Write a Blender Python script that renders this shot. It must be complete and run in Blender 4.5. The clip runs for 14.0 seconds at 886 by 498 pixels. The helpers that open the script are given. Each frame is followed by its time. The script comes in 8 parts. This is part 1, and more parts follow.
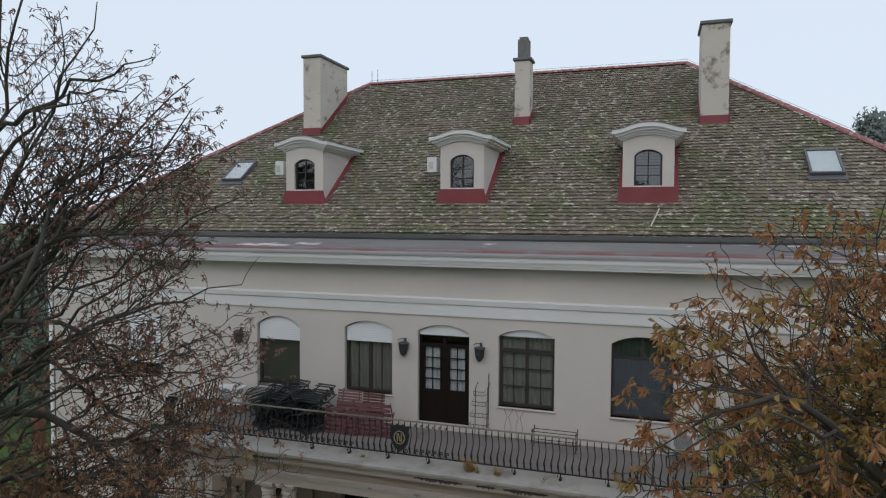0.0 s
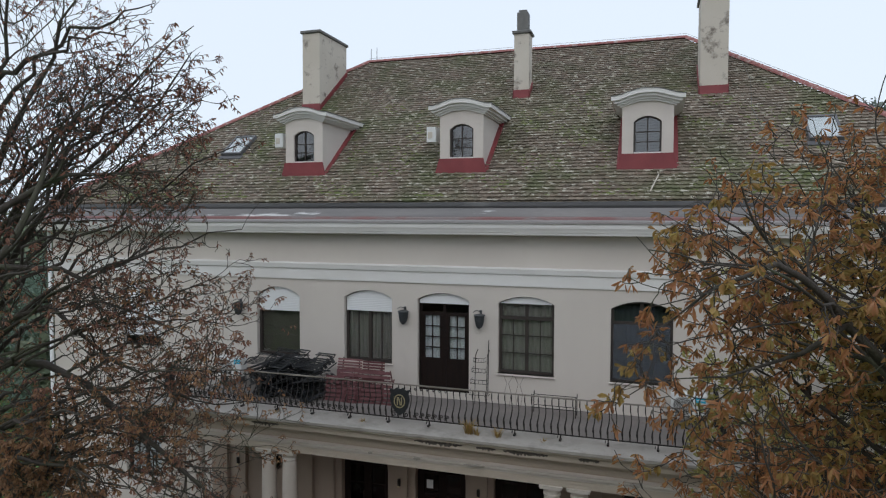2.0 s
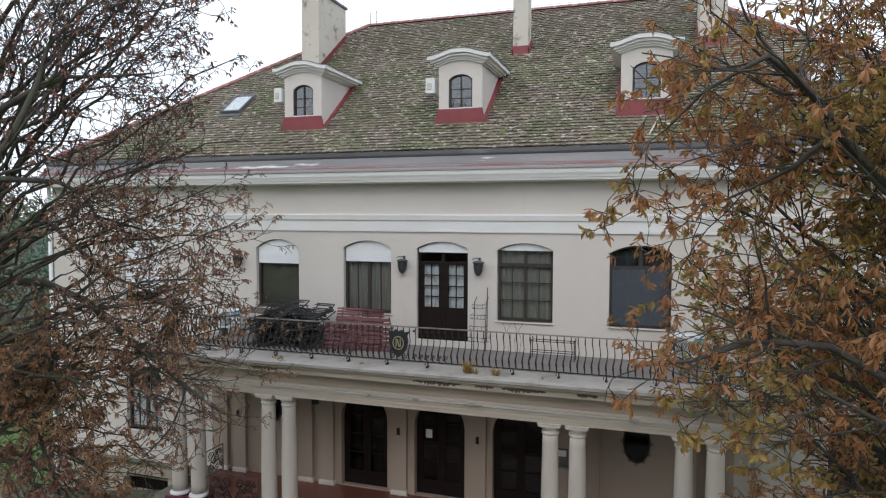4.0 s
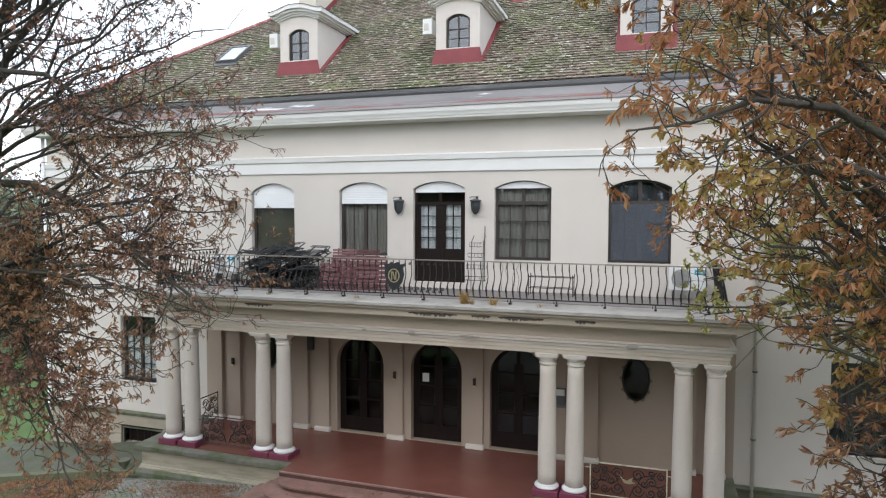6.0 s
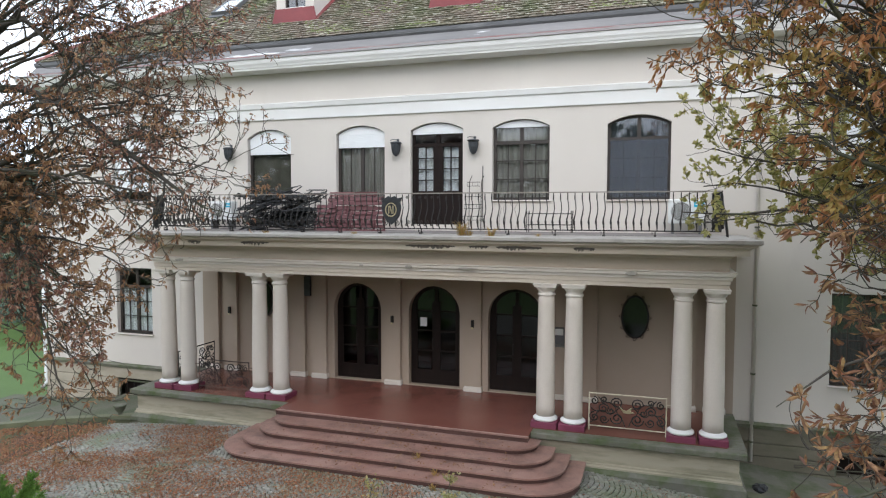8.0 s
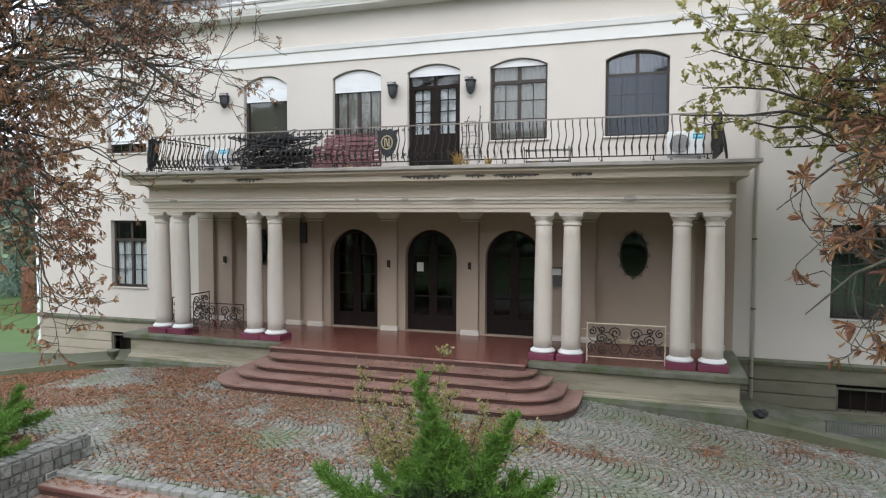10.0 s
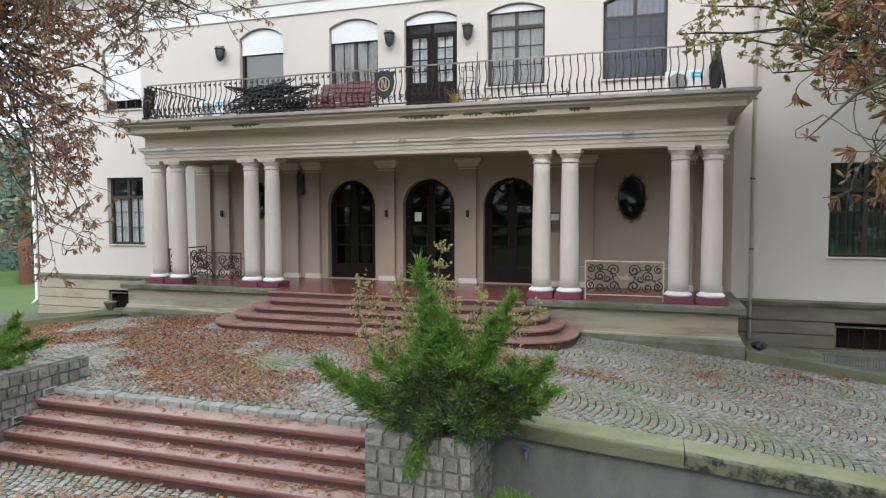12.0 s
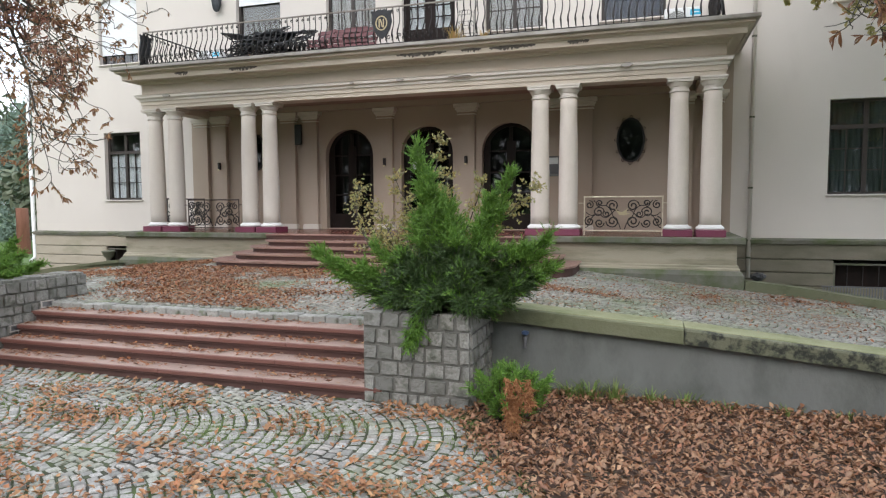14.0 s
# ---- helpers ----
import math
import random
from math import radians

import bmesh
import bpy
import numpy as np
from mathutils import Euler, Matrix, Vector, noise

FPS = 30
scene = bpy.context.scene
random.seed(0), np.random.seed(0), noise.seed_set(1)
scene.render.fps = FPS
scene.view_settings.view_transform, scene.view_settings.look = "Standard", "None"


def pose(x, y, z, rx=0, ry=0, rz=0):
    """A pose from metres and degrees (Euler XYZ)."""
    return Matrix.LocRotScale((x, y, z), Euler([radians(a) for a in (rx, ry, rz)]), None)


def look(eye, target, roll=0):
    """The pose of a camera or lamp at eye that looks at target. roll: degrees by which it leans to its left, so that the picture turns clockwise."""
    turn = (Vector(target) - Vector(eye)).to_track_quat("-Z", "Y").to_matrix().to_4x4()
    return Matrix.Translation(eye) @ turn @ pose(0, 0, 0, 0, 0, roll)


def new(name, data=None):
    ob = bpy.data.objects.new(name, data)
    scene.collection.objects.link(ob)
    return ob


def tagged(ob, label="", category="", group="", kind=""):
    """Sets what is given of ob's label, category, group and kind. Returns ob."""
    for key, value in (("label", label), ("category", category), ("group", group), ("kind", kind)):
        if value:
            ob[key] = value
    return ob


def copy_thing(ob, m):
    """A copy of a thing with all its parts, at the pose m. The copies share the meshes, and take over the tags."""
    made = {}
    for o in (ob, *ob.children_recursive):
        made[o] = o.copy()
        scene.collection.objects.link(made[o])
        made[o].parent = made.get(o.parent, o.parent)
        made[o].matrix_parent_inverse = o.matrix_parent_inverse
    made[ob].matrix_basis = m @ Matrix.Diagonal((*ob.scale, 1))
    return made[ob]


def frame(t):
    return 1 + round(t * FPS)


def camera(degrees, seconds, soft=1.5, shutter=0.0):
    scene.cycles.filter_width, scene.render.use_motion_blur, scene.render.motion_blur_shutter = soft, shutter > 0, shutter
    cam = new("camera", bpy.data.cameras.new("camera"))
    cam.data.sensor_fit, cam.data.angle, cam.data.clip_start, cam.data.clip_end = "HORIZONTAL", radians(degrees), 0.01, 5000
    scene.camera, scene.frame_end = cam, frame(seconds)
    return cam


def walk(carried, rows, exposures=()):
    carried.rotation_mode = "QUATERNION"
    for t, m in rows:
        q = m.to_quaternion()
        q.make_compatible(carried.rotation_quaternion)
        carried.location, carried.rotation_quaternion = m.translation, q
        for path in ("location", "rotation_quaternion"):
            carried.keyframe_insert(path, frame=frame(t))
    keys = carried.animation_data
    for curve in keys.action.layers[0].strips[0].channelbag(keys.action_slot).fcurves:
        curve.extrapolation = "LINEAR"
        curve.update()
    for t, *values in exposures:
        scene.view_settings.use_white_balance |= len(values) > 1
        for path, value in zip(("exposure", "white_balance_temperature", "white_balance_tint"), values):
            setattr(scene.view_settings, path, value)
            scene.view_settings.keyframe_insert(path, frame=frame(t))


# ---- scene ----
cam = camera(68.5, 14.0, soft=1.2)
PATH = [
    (0, (0.366, 0.136, 9.943), (-0.257, 2.034, 9.859), 0.3),
    (0.5, (0.36, 0.115, 9.82), (-0.262, 2.014, 9.734), 0.3),
    (1, (0.345, 0.093, 9.629), (-0.274, 1.993, 9.542), 0.3),
    (1.5, (0.359, 0.092, 9.405), (-0.261, 1.992, 9.317), 0.3),
    (2, (0.375, 0.087, 9.132), (-0.246, 1.986, 9.042), 0.2),
    (2.5, (0.358, 0.091, 8.86), (-0.262, 1.991, 8.765), 0.2),
    (3, (0.37, 0.074, 8.533), (-0.249, 1.973, 8.432), 0.2),
    (3.2, (0.389, 0.034, 8.458), (-0.232, 1.932, 8.35), 0.1),
    (5.3, (0.489, 0.161, 6.709), (-0.139, 2.057, 6.618), 0.3),
    (5.5, (0.482, 0.204, 6.629), (-0.143, 2.101, 6.526), 0.1),
    (6, (0.512, 0.22, 6.248), (-0.114, 2.116, 6.142), 0.2),
    (6.5, (0.542, 0.261, 5.865), (-0.087, 2.157, 5.758), 0.1),
    (7, (0.508, 0.258, 5.458), (-0.115, 2.156, 5.352), 0.1),
    (7.5, (0.496, 0.25, 5.115), (-0.124, 2.148, 5.006), 0.1),
    (8, (0.53, 0.278, 4.769), (-0.093, 2.176, 4.654), 0.1),
    (10.3, (0.605, 0.375, 2.931), (-0.017, 2.273, 2.836), 0.2),
    (10.5, (0.618, 0.375, 2.858), (-0.004, 2.273, 2.754), 0.2),
    (11, (0.604, 0.363, 2.581), (-0.015, 2.261, 2.465), 0.1),
    (11.5, (0.594, 0.359, 2.222), (-0.023, 2.259, 2.108), 0.0),
    (12, (0.594, 0.351, 1.908), (-0.022, 2.25, 1.79), -0.1),
    (12.5, (0.597, 0.345, 1.617), (-0.018, 2.244, 1.493), -0.1),
    (13, (0.598, 0.33, 1.304), (-0.016, 2.229, 1.175), -0.2),
    (13.5, (0.597, 0.318, 1.02), (-0.016, 2.217, 0.885), -0.2),
    (14, (0.606, 0.312, 0.709), (-0.006, 2.211, 0.568), -0.3),
]
walk(cam, [(t, look(eye, target, roll)) for t, eye, target, roll in PATH],
     exposures=[(0, 0.0, 6500, 11.5), (1.5, 0.1, 6500, 11.5), (3, 0.36, 6550, 12.5), (5.5, 1.2, 6550, 12.5), (8, 1.36, 6500, 12), (10.5, 1.49, 6550, 12), (12.5, 1.62, 6600, 13), (14, 1.67, 6700, 13.5)])
# ---- world, sun ----
world = bpy.data.worlds.new("overcast_sky")
scene.world = world
world.use_nodes = True
_wn, _wl = world.node_tree.nodes, world.node_tree.links
_sky = _wn.new("ShaderNodeTexSky")
_sky.sky_type, _sky.sun_disc = "NISHITA", False
_sky.sun_elevation, _sky.sun_rotation = radians(38), radians(200)
_sky.air_density, _sky.dust_density, _sky.ozone_density = 1.0, 4.0, 1.0
_mix = _wn.new("ShaderNodeMix")
_mix.data_type, _mix.blend_type = "RGBA", "MIX"
_mix.inputs[0].default_value = 0.88
_mix.inputs[7].default_value = (8.1, 9.2, 10.4, 1)
_wl.new(_sky.outputs[0], _mix.inputs[6])
_wl.new(_mix.outputs[2], _wn["Background"].inputs[0])
_wn["Background"].inputs[1].default_value = 0.095
sun = new("sun", bpy.data.lights.new("sun", "SUN"))
sun.data.energy, sun.data.angle, sun.data.color = 0.35, radians(25), (1.0, 0.96, 0.9)
sun.matrix_basis = look((8, -20, 30), (-4, 14, 2))


# ---- helpers of this scene ----
def wm(ob):
    """World matrix of an object before the scene is evaluated."""
    return (wm(ob.parent) @ ob.matrix_parent_inverse if ob.parent else Matrix()) @ ob.matrix_basis


def thing(name, at, label, category, group="", kind=""):
    ob = new(name)
    ob.empty_display_size = 0.2
    ob.matrix_basis = Matrix.Translation(at)
    return tagged(ob, label, category, group, kind)


def link(name, me, mat, parent=None, label="", smooth=False):
    if mat is not None and not me.materials:
        me.materials.append(mat)
    if smooth:
        me.polygons.foreach_set("use_smooth", [True] * len(me.polygons))
    ob = new(name, me)
    if parent is not None:
        ob.parent = parent
        ob.matrix_parent_inverse = wm(parent).inverted()
    if label:
        ob["label"] = label
    return ob


def part(name, bm, mat, parent=None, label="", smooth=False):
    """One bmesh, in world coordinates, as one mesh object under its thing or part."""
    bmesh.ops.recalc_face_normals(bm, faces=bm.faces)
    me = bpy.data.meshes.new(name)
    bm.to_mesh(me)
    bm.free()
    return link(name, me, mat, parent, label, smooth)


def raw(name, verts, faces, mat, parent=None, label="", smooth=False):
    me = bpy.data.meshes.new(name)
    me.from_pydata(verts, [], faces)
    return link(name, me, mat, parent, label, smooth)


def share(name, me, m, parent):
    """One more object on a mesh that is already there; m is its world pose."""
    ob = new(name, me)
    ob.parent = parent
    ob.matrix_parent_inverse = wm(parent).inverted()
    ob.matrix_basis = m
    return ob


def box(bm, x0, x1, y0, y1, z0, z1, bevel=0.0):
    v = [bm.verts.new((x, y, z)) for x in (x0, x1) for y in (y0, y1) for z in (z0, z1)]
    f = [bm.faces.new([v[i] for i in q]) for q in ((0, 1, 3, 2), (4, 6, 7, 5), (0, 4, 5, 1), (2, 3, 7, 6), (0, 2, 6, 4), (1, 5, 7, 3))]
    if bevel:
        bmesh.ops.bevel(bm, geom=list({e for q in f for e in q.edges}), offset=bevel, segments=1, affect="EDGES")
    return v


def boxes(*dims, bevel=0.0):
    bm = bmesh.new()
    for d in dims:
        box(bm, *d, bevel=bevel)
    return bm


def tube(bm, pts, rad, seg=6, cap=True):
    """A round bar along points; rad is a number or one per point."""
    pts = [Vector(p) for p in pts]
    rad = [rad] * len(pts) if isinstance(rad, (int, float)) else rad
    up, rings = None, []
    for i, p in enumerate(pts):
        d = (pts[min(i + 1, len(pts) - 1)] - pts[max(i - 1, 0)]).normalized()
        if up is None:
            up = d.orthogonal().normalized()
        up = (up - d * up.dot(d))
        up = up.normalized() if up.length > 1e-4 else d.orthogonal().normalized()
        side = d.cross(up)
        rings.append([bm.verts.new(p + rad[i] * (math.cos(a) * up + math.sin(a) * side)) for a in (2 * math.pi * k / seg for k in range(seg))])
    for a, b in zip(rings, rings[1:]):
        for k in range(seg):
            bm.faces.new((a[k], a[(k + 1) % seg], b[(k + 1) % seg], b[k]))
    if cap:
        bm.faces.new(rings[0][::-1])
        bm.faces.new(rings[-1])


def lathe(bm, x, y, prof, seg=28):
    """A turned form round the upright through x, y; prof: radius and height."""
    rings = [[bm.verts.new((x + r * math.cos(a), y + r * math.sin(a), z)) for a in (2 * math.pi * k / seg for k in range(seg))] for r, z in prof]
    for a, b in zip(rings, rings[1:]):
        for k in range(seg):
            bm.faces.new((a[k], a[(k + 1) % seg], b[(k + 1) % seg], b[k]))
    bm.faces.new(rings[0][::-1])
    bm.faces.new(rings[-1])


def sweep(bm, path, prof, closed=False):
    """A moulding: prof (outward, z) carried along a plan polyline with mitred corners; outward is to the right of the way."""
    n, cols = len(path), []
    for i, p in enumerate(path):
        a = Vector(path[i - 1]) if (i or closed) else None
        b = Vector(path[(i + 1) % n]) if (i < n - 1 or closed) else None
        p = Vector(p)
        d0 = (p - a).normalized() if a is not None else (b - p).normalized()
        d1 = (b - p).normalized() if b is not None else d0
        n0, n1 = Vector((d0.y, -d0.x)), Vector((d1.y, -d1.x))
        m = (n0 + n1).normalized()
        m = m / max(0.2, m.dot(n0))
        cols.append([bm.verts.new((p.x + m.x * o, p.y + m.y * o, z)) for o, z in prof])
    for i in range(n if closed else n - 1):
        a, b = cols[i], cols[(i + 1) % n]
        for k in range(len(prof)):
            j = (k + 1) % len(prof)
            bm.faces.new((a[k], b[k], b[j], a[j]))
    if not closed:
        bm.faces.new(cols[0])
        bm.faces.new(cols[-1][::-1])


def arc_top(xa, xb, spring, rise, n=12):
    """The line of an arched head from xa to xb: points (x, z)."""
    if rise <= 0:
        return [(xa, spring), (xb, spring)]
    h = (xb - xa) / 2
    if rise > 0.95 * h:
        return [((xa + xb) / 2 - h * math.cos(math.pi * k / n), spring + rise * math.sin(math.pi * k / n)) for k in range(n + 1)]
    r = (h * h + rise * rise) / (2 * rise)
    return [(xa + 2 * h * k / n, spring + rise - r + math.sqrt(max(0.0, r * r - (2 * h * k / n - h) ** 2))) for k in range(n + 1)]


def pierced(x0, x1, z0, z1, y, thick, openings):
    """An upright wall along x with openings (xa, xb, sill, spring, rise), with its reveals."""
    bm = bmesh.new()
    tops = [(o, arc_top(o[0], o[1], o[3], o[4])) for o in openings]
    cuts = sorted({x0, x1, *(round(p[0], 5) for _, t in tops for p in t)})

    def head(t, x):
        for p, q in zip(t, t[1:]):
            if p[0] - 1e-4 <= x <= q[0] + 1e-4:
                f = 0 if q[0] == p[0] else (x - p[0]) / (q[0] - p[0])
                return p[1] + f * (q[1] - p[1])
        return t[0][1]

    def quad(c):
        for yy in (y, y + thick):
            bm.faces.new([bm.verts.new((a, yy, b)) for a, b in c])
    for a, b in zip(cuts, cuts[1:]):
        if b - a < 1e-5:
            continue
        mid, lo = (a + b) / 2, (z0, z0)
        for o, t in sorted(((o, t) for o, t in tops if o[0] < mid < o[1]), key=lambda k: k[0][2]):
            if o[2] > lo[0] + 1e-4:
                quad(((a, lo[0]), (b, lo[1]), (b, o[2]), (a, o[2])))
            lo = (head(t, a), head(t, b))
        quad(((a, lo[0]), (b, lo[1]), (b, z1), (a, z1)))
    for o, t in tops:
        ring = [(o[0], o[2]), *t, (o[1], o[2])]
        for p, q in zip(ring, ring[1:] + ring[:1]):
            if abs(p[0] - q[0]) + abs(p[1] - q[1]) > 1e-5:
                bm.faces.new([bm.verts.new(c) for c in ((p[0], y, p[1]), (q[0], y, q[1]), (q[0], y + thick, q[1]), (p[0], y + thick, p[1]))])
    for xx in (x0, x1):
        bm.faces.new([bm.verts.new(c) for c in ((xx, y, z0), (xx, y + thick, z0), (xx, y + thick, z1), (xx, y, z1))])
    bm.faces.new([bm.verts.new(c) for c in ((x0, y, z1), (x1, y, z1), (x1, y + thick, z1), (x0, y + thick, z1))])
    bmesh.ops.remove_doubles(bm, verts=bm.verts, dist=0.0005)
    return bm


def slab(bm, ring, y0, y1):
    """A flat form from a ring of (x, z), between two depths."""
    a, b = [bm.verts.new((x, y0, z)) for x, z in ring], [bm.verts.new((x, y1, z)) for x, z in ring]
    bm.faces.new(a)
    bm.faces.new(b[::-1])
    for k in range(len(ring)):
        j = (k + 1) % len(ring)
        bm.faces.new((a[k], b[k], b[j], a[j]))


def band_ring(bm, outer, inner, y0, y1):
    """A flat frame between two rings of as many points (x, z)."""
    n = len(outer)
    v = [[bm.verts.new((x, y, z)) for x, z in r] for y in (y0, y1) for r in (outer, inner)]
    for k in range(n):
        j = (k + 1) % n
        for a, b in ((0, 1), (1, 3), (3, 2), (2, 0)):
            bm.faces.new((v[a][k], v[a][j], v[b][j], v[b][k]))


# ---- materials ----
def material(name, rough=0.8, metal=0.0):
    m = bpy.data.materials.new(name)
    m.use_nodes = True
    b = m.node_tree.nodes["Principled BSDF"]
    b.inputs["Roughness"].default_value, b.inputs["Metallic"].default_value = rough, metal
    return m, m.node_tree.nodes, m.node_tree.links, b


def mixed(nodes, links, fac, a, b):
    """A colour between a and b, each a colour or a socket, by the socket fac."""
    mx = nodes.new("ShaderNodeMix")
    mx.data_type = "RGBA"
    if isinstance(fac, float):
        mx.inputs[0].default_value = fac
    else:
        links.new(fac, mx.inputs[0])
    for k, c in ((6, a), (7, b)):
        if isinstance(c, tuple):
            mx.inputs[k].default_value = (*c, 1)
        else:
            links.new(c, mx.inputs[k])
    return mx.outputs[2]


def fac_noise(nodes, links, scale, lo, hi, detail=4.0, stretch=(1, 1, 1), rough=0.55):
    tc, mp, nz, rg = (nodes.new(k) for k in ("ShaderNodeNewGeometry", "ShaderNodeMapping", "ShaderNodeTexNoise", "ShaderNodeMapRange"))
    mp.inputs["Scale"].default_value = stretch
    nz.inputs["Scale"].default_value, nz.inputs["Detail"].default_value, nz.inputs["Roughness"].default_value = scale, detail, rough
    rg.inputs[1].default_value, rg.inputs[2].default_value = lo, hi
    links.new(tc.outputs["Position"], mp.inputs[0])
    links.new(mp.outputs[0], nz.inputs["Vector"])
    links.new(nz.outputs[0], rg.inputs[0])
    return rg.outputs[0]


def bumped(nodes, links, bsdf, height, strength=0.3, dist=0.01):
    bp = nodes.new("ShaderNodeBump")
    bp.inputs["Strength"].default_value, bp.inputs["Distance"].default_value = strength, dist
    links.new(height, bp.inputs["Height"])
    links.new(bp.outputs[0], bsdf.inputs["Normal"])


def surface(name, base, second, stain=None, scale=1.2, fine=40.0, rough=0.85, metal=0.0, bump=0.25, stretch=(1, 1, 1), lo=0.35, hi=0.7, stain_lo=0.55, stain_hi=0.8, stain_scale=0.7, dist=0.006):
    """Two colours in broad patches, a fine grain and, where given, stains of their own shape."""
    m, n, l, b = material(name, rough, metal)
    c = mixed(n, l, fac_noise(n, l, scale, lo, hi, 5, stretch), base, second)
    grain = fac_noise(n, l, fine, 0.3, 0.7, 3, stretch)
    dark = tuple(k * 0.86 for k in base)
    g2 = n.new("ShaderNodeMath")
    g2.operation = "MULTIPLY"
    g2.inputs[1].default_value = 0.35
    l.new(grain, g2.inputs[0])
    c = mixed(n, l, g2.outputs[0], c, dark)
    if stain:
        c = mixed(n, l, fac_noise(n, l, stain_scale, stain_lo, stain_hi, 6, stretch, 0.65), c, stain)
    l.new(c, b.inputs["Base Color"])
    bumped(n, l, b, grain, bump, dist)
    return m


def varied(name, ramp, rough=0.85, island=True, grain=30.0, spot=None, spot_scale=9.0, spot_lo=0.55, spot_hi=0.65, spot_stretch=(1, 1, 1), bump=0.3, patch=None, patch_scale=0.35, patch_lo=0.5, patch_hi=0.65, leaf=0.0):
    """A material whose pieces differ: colours in a ramp, by island or by object."""
    m, n, l, b = material(name, rough)
    src = n.new("ShaderNodeNewGeometry").outputs["Random Per Island"] if island else n.new("ShaderNodeObjectInfo").outputs["Random"]
    cr = n.new("ShaderNodeValToRGB")
    cr.color_ramp.interpolation = "LINEAR"
    while len(cr.color_ramp.elements) < len(ramp):
        cr.color_ramp.elements.new(0.5)
    for k, c in enumerate(ramp):
        cr.color_ramp.elements[k].position = k / (len(ramp) - 1)
        cr.color_ramp.elements[k].color = (*c, 1)
    l.new(src, cr.inputs[0])
    c = cr.outputs[0]
    g = fac_noise(n, l, grain, 0.3, 0.75, 4)
    c = mixed(n, l, g, c, tuple(k * 0.6 for k in ramp[len(ramp) // 2]))
    if patch:
        c = mixed(n, l, fac_noise(n, l, patch_scale, patch_lo, patch_hi, 6), c, patch)
    if spot:
        c = mixed(n, l, fac_noise(n, l, spot_scale, spot_lo, spot_hi, 5, spot_stretch), c, spot)
    l.new(c, b.inputs["Base Color"])
    bumped(n, l, b, g, bump, 0.01)
    if leaf:
        tl, mx = n.new("ShaderNodeBsdfTranslucent"), n.new("ShaderNodeMixShader")
        l.new(c, tl.inputs[0])
        mx.inputs[0].default_value = leaf
        l.new(b.outputs[0], mx.inputs[1])
        l.new(tl.outputs[0], mx.inputs[2])
        l.new(mx.outputs[0], n["Material Output"].inputs[0])
    return m


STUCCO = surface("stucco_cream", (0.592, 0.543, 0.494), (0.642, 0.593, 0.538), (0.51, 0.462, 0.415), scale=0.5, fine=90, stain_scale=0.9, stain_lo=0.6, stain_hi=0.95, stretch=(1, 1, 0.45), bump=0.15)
WHITE = surface("white_render", (0.74, 0.73, 0.71), (0.68, 0.66, 0.63), (0.5, 0.46, 0.42), scale=0.8, fine=60, stain_scale=1.6, stain_lo=0.66, stain_hi=0.95, bump=0.12)
COLUMN = surface("column_render", (0.585, 0.52, 0.455), (0.635, 0.572, 0.505), (0.44, 0.38, 0.325), scale=1.5, fine=55, stain_scale=1.5, stain_lo=0.60, stain_hi=0.95, stretch=(1, 1, 0.4))
ENTAB = surface("entablature_render", (0.485, 0.415, 0.34), (0.56, 0.49, 0.41), (0.20, 0.158, 0.12), scale=0.7, fine=60, stain_scale=1.6, stain_lo=0.58, stain_hi=0.85, stretch=(0.3, 1, 2.2), bump=0.35)
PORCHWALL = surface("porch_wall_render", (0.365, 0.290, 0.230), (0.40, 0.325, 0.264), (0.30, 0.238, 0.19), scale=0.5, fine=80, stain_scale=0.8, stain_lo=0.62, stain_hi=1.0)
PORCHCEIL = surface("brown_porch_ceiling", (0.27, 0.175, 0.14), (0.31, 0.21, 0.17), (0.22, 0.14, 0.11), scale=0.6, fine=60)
CAPITAL = surface("pale_moulding_render", (0.60, 0.55, 0.495), (0.66, 0.61, 0.555), (0.36, 0.31, 0.265), scale=1.5, fine=55, stain_scale=2.2, stain_lo=0.60, stain_hi=0.85, stretch=(0.6, 1, 1.6))
STYLO = surface("stained_buff_stone", (0.40, 0.355, 0.27), (0.31, 0.27, 0.198), (0.13, 0.128, 0.075), scale=1.1, fine=45, stain_scale=1.4, stain_lo=0.48, stain_hi=0.74, stretch=(0.35, 1, 2.2), bump=0.35)
PATHSTONE = surface("weathered_path_concrete", (0.10, 0.098, 0.07), (0.082, 0.072, 0.05), (0.05, 0.07, 0.028), scale=1.0, fine=40, stain_scale=1.2, stain_lo=0.4, stain_hi=0.66, bump=0.4)
FRIEZE = surface("brown_frieze_render", (0.41, 0.342, 0.275), (0.465, 0.395, 0.322), (0.20, 0.158, 0.12), scale=0.7, fine=60, stain_scale=1.6, stain_lo=0.58, stain_hi=0.85, stretch=(0.3, 1, 2.2), bump=0.35)
PLINTH = surface("plinth_stone", (0.36, 0.315, 0.245), (0.42, 0.37, 0.295), (0.16, 0.165, 0.10), scale=0.9, fine=45, stain_scale=1.2, stain_lo=0.50, stain_hi=0.85, stretch=(0.5, 1, 1.4), bump=0.3)
# darker stained copy of PLINTH: tree shade on the right is in the colour
PLINTH_SHADED = surface("shaded_plinth_stone", (0.164, 0.148, 0.111), (0.205, 0.18, 0.139), (0.074, 0.082, 0.045), scale=0.9, fine=45, stain_scale=1.2, stain_lo=0.46, stain_hi=0.8, stretch=(0.5, 1, 1.4), bump=0.3)
MOSSY = surface("mossy_stone", (0.125, 0.122, 0.097), (0.19, 0.18, 0.145), (0.07, 0.092, 0.034), scale=1.4, fine=38, stain_scale=1.6, stain_lo=0.44, stain_hi=0.66, bump=0.5)
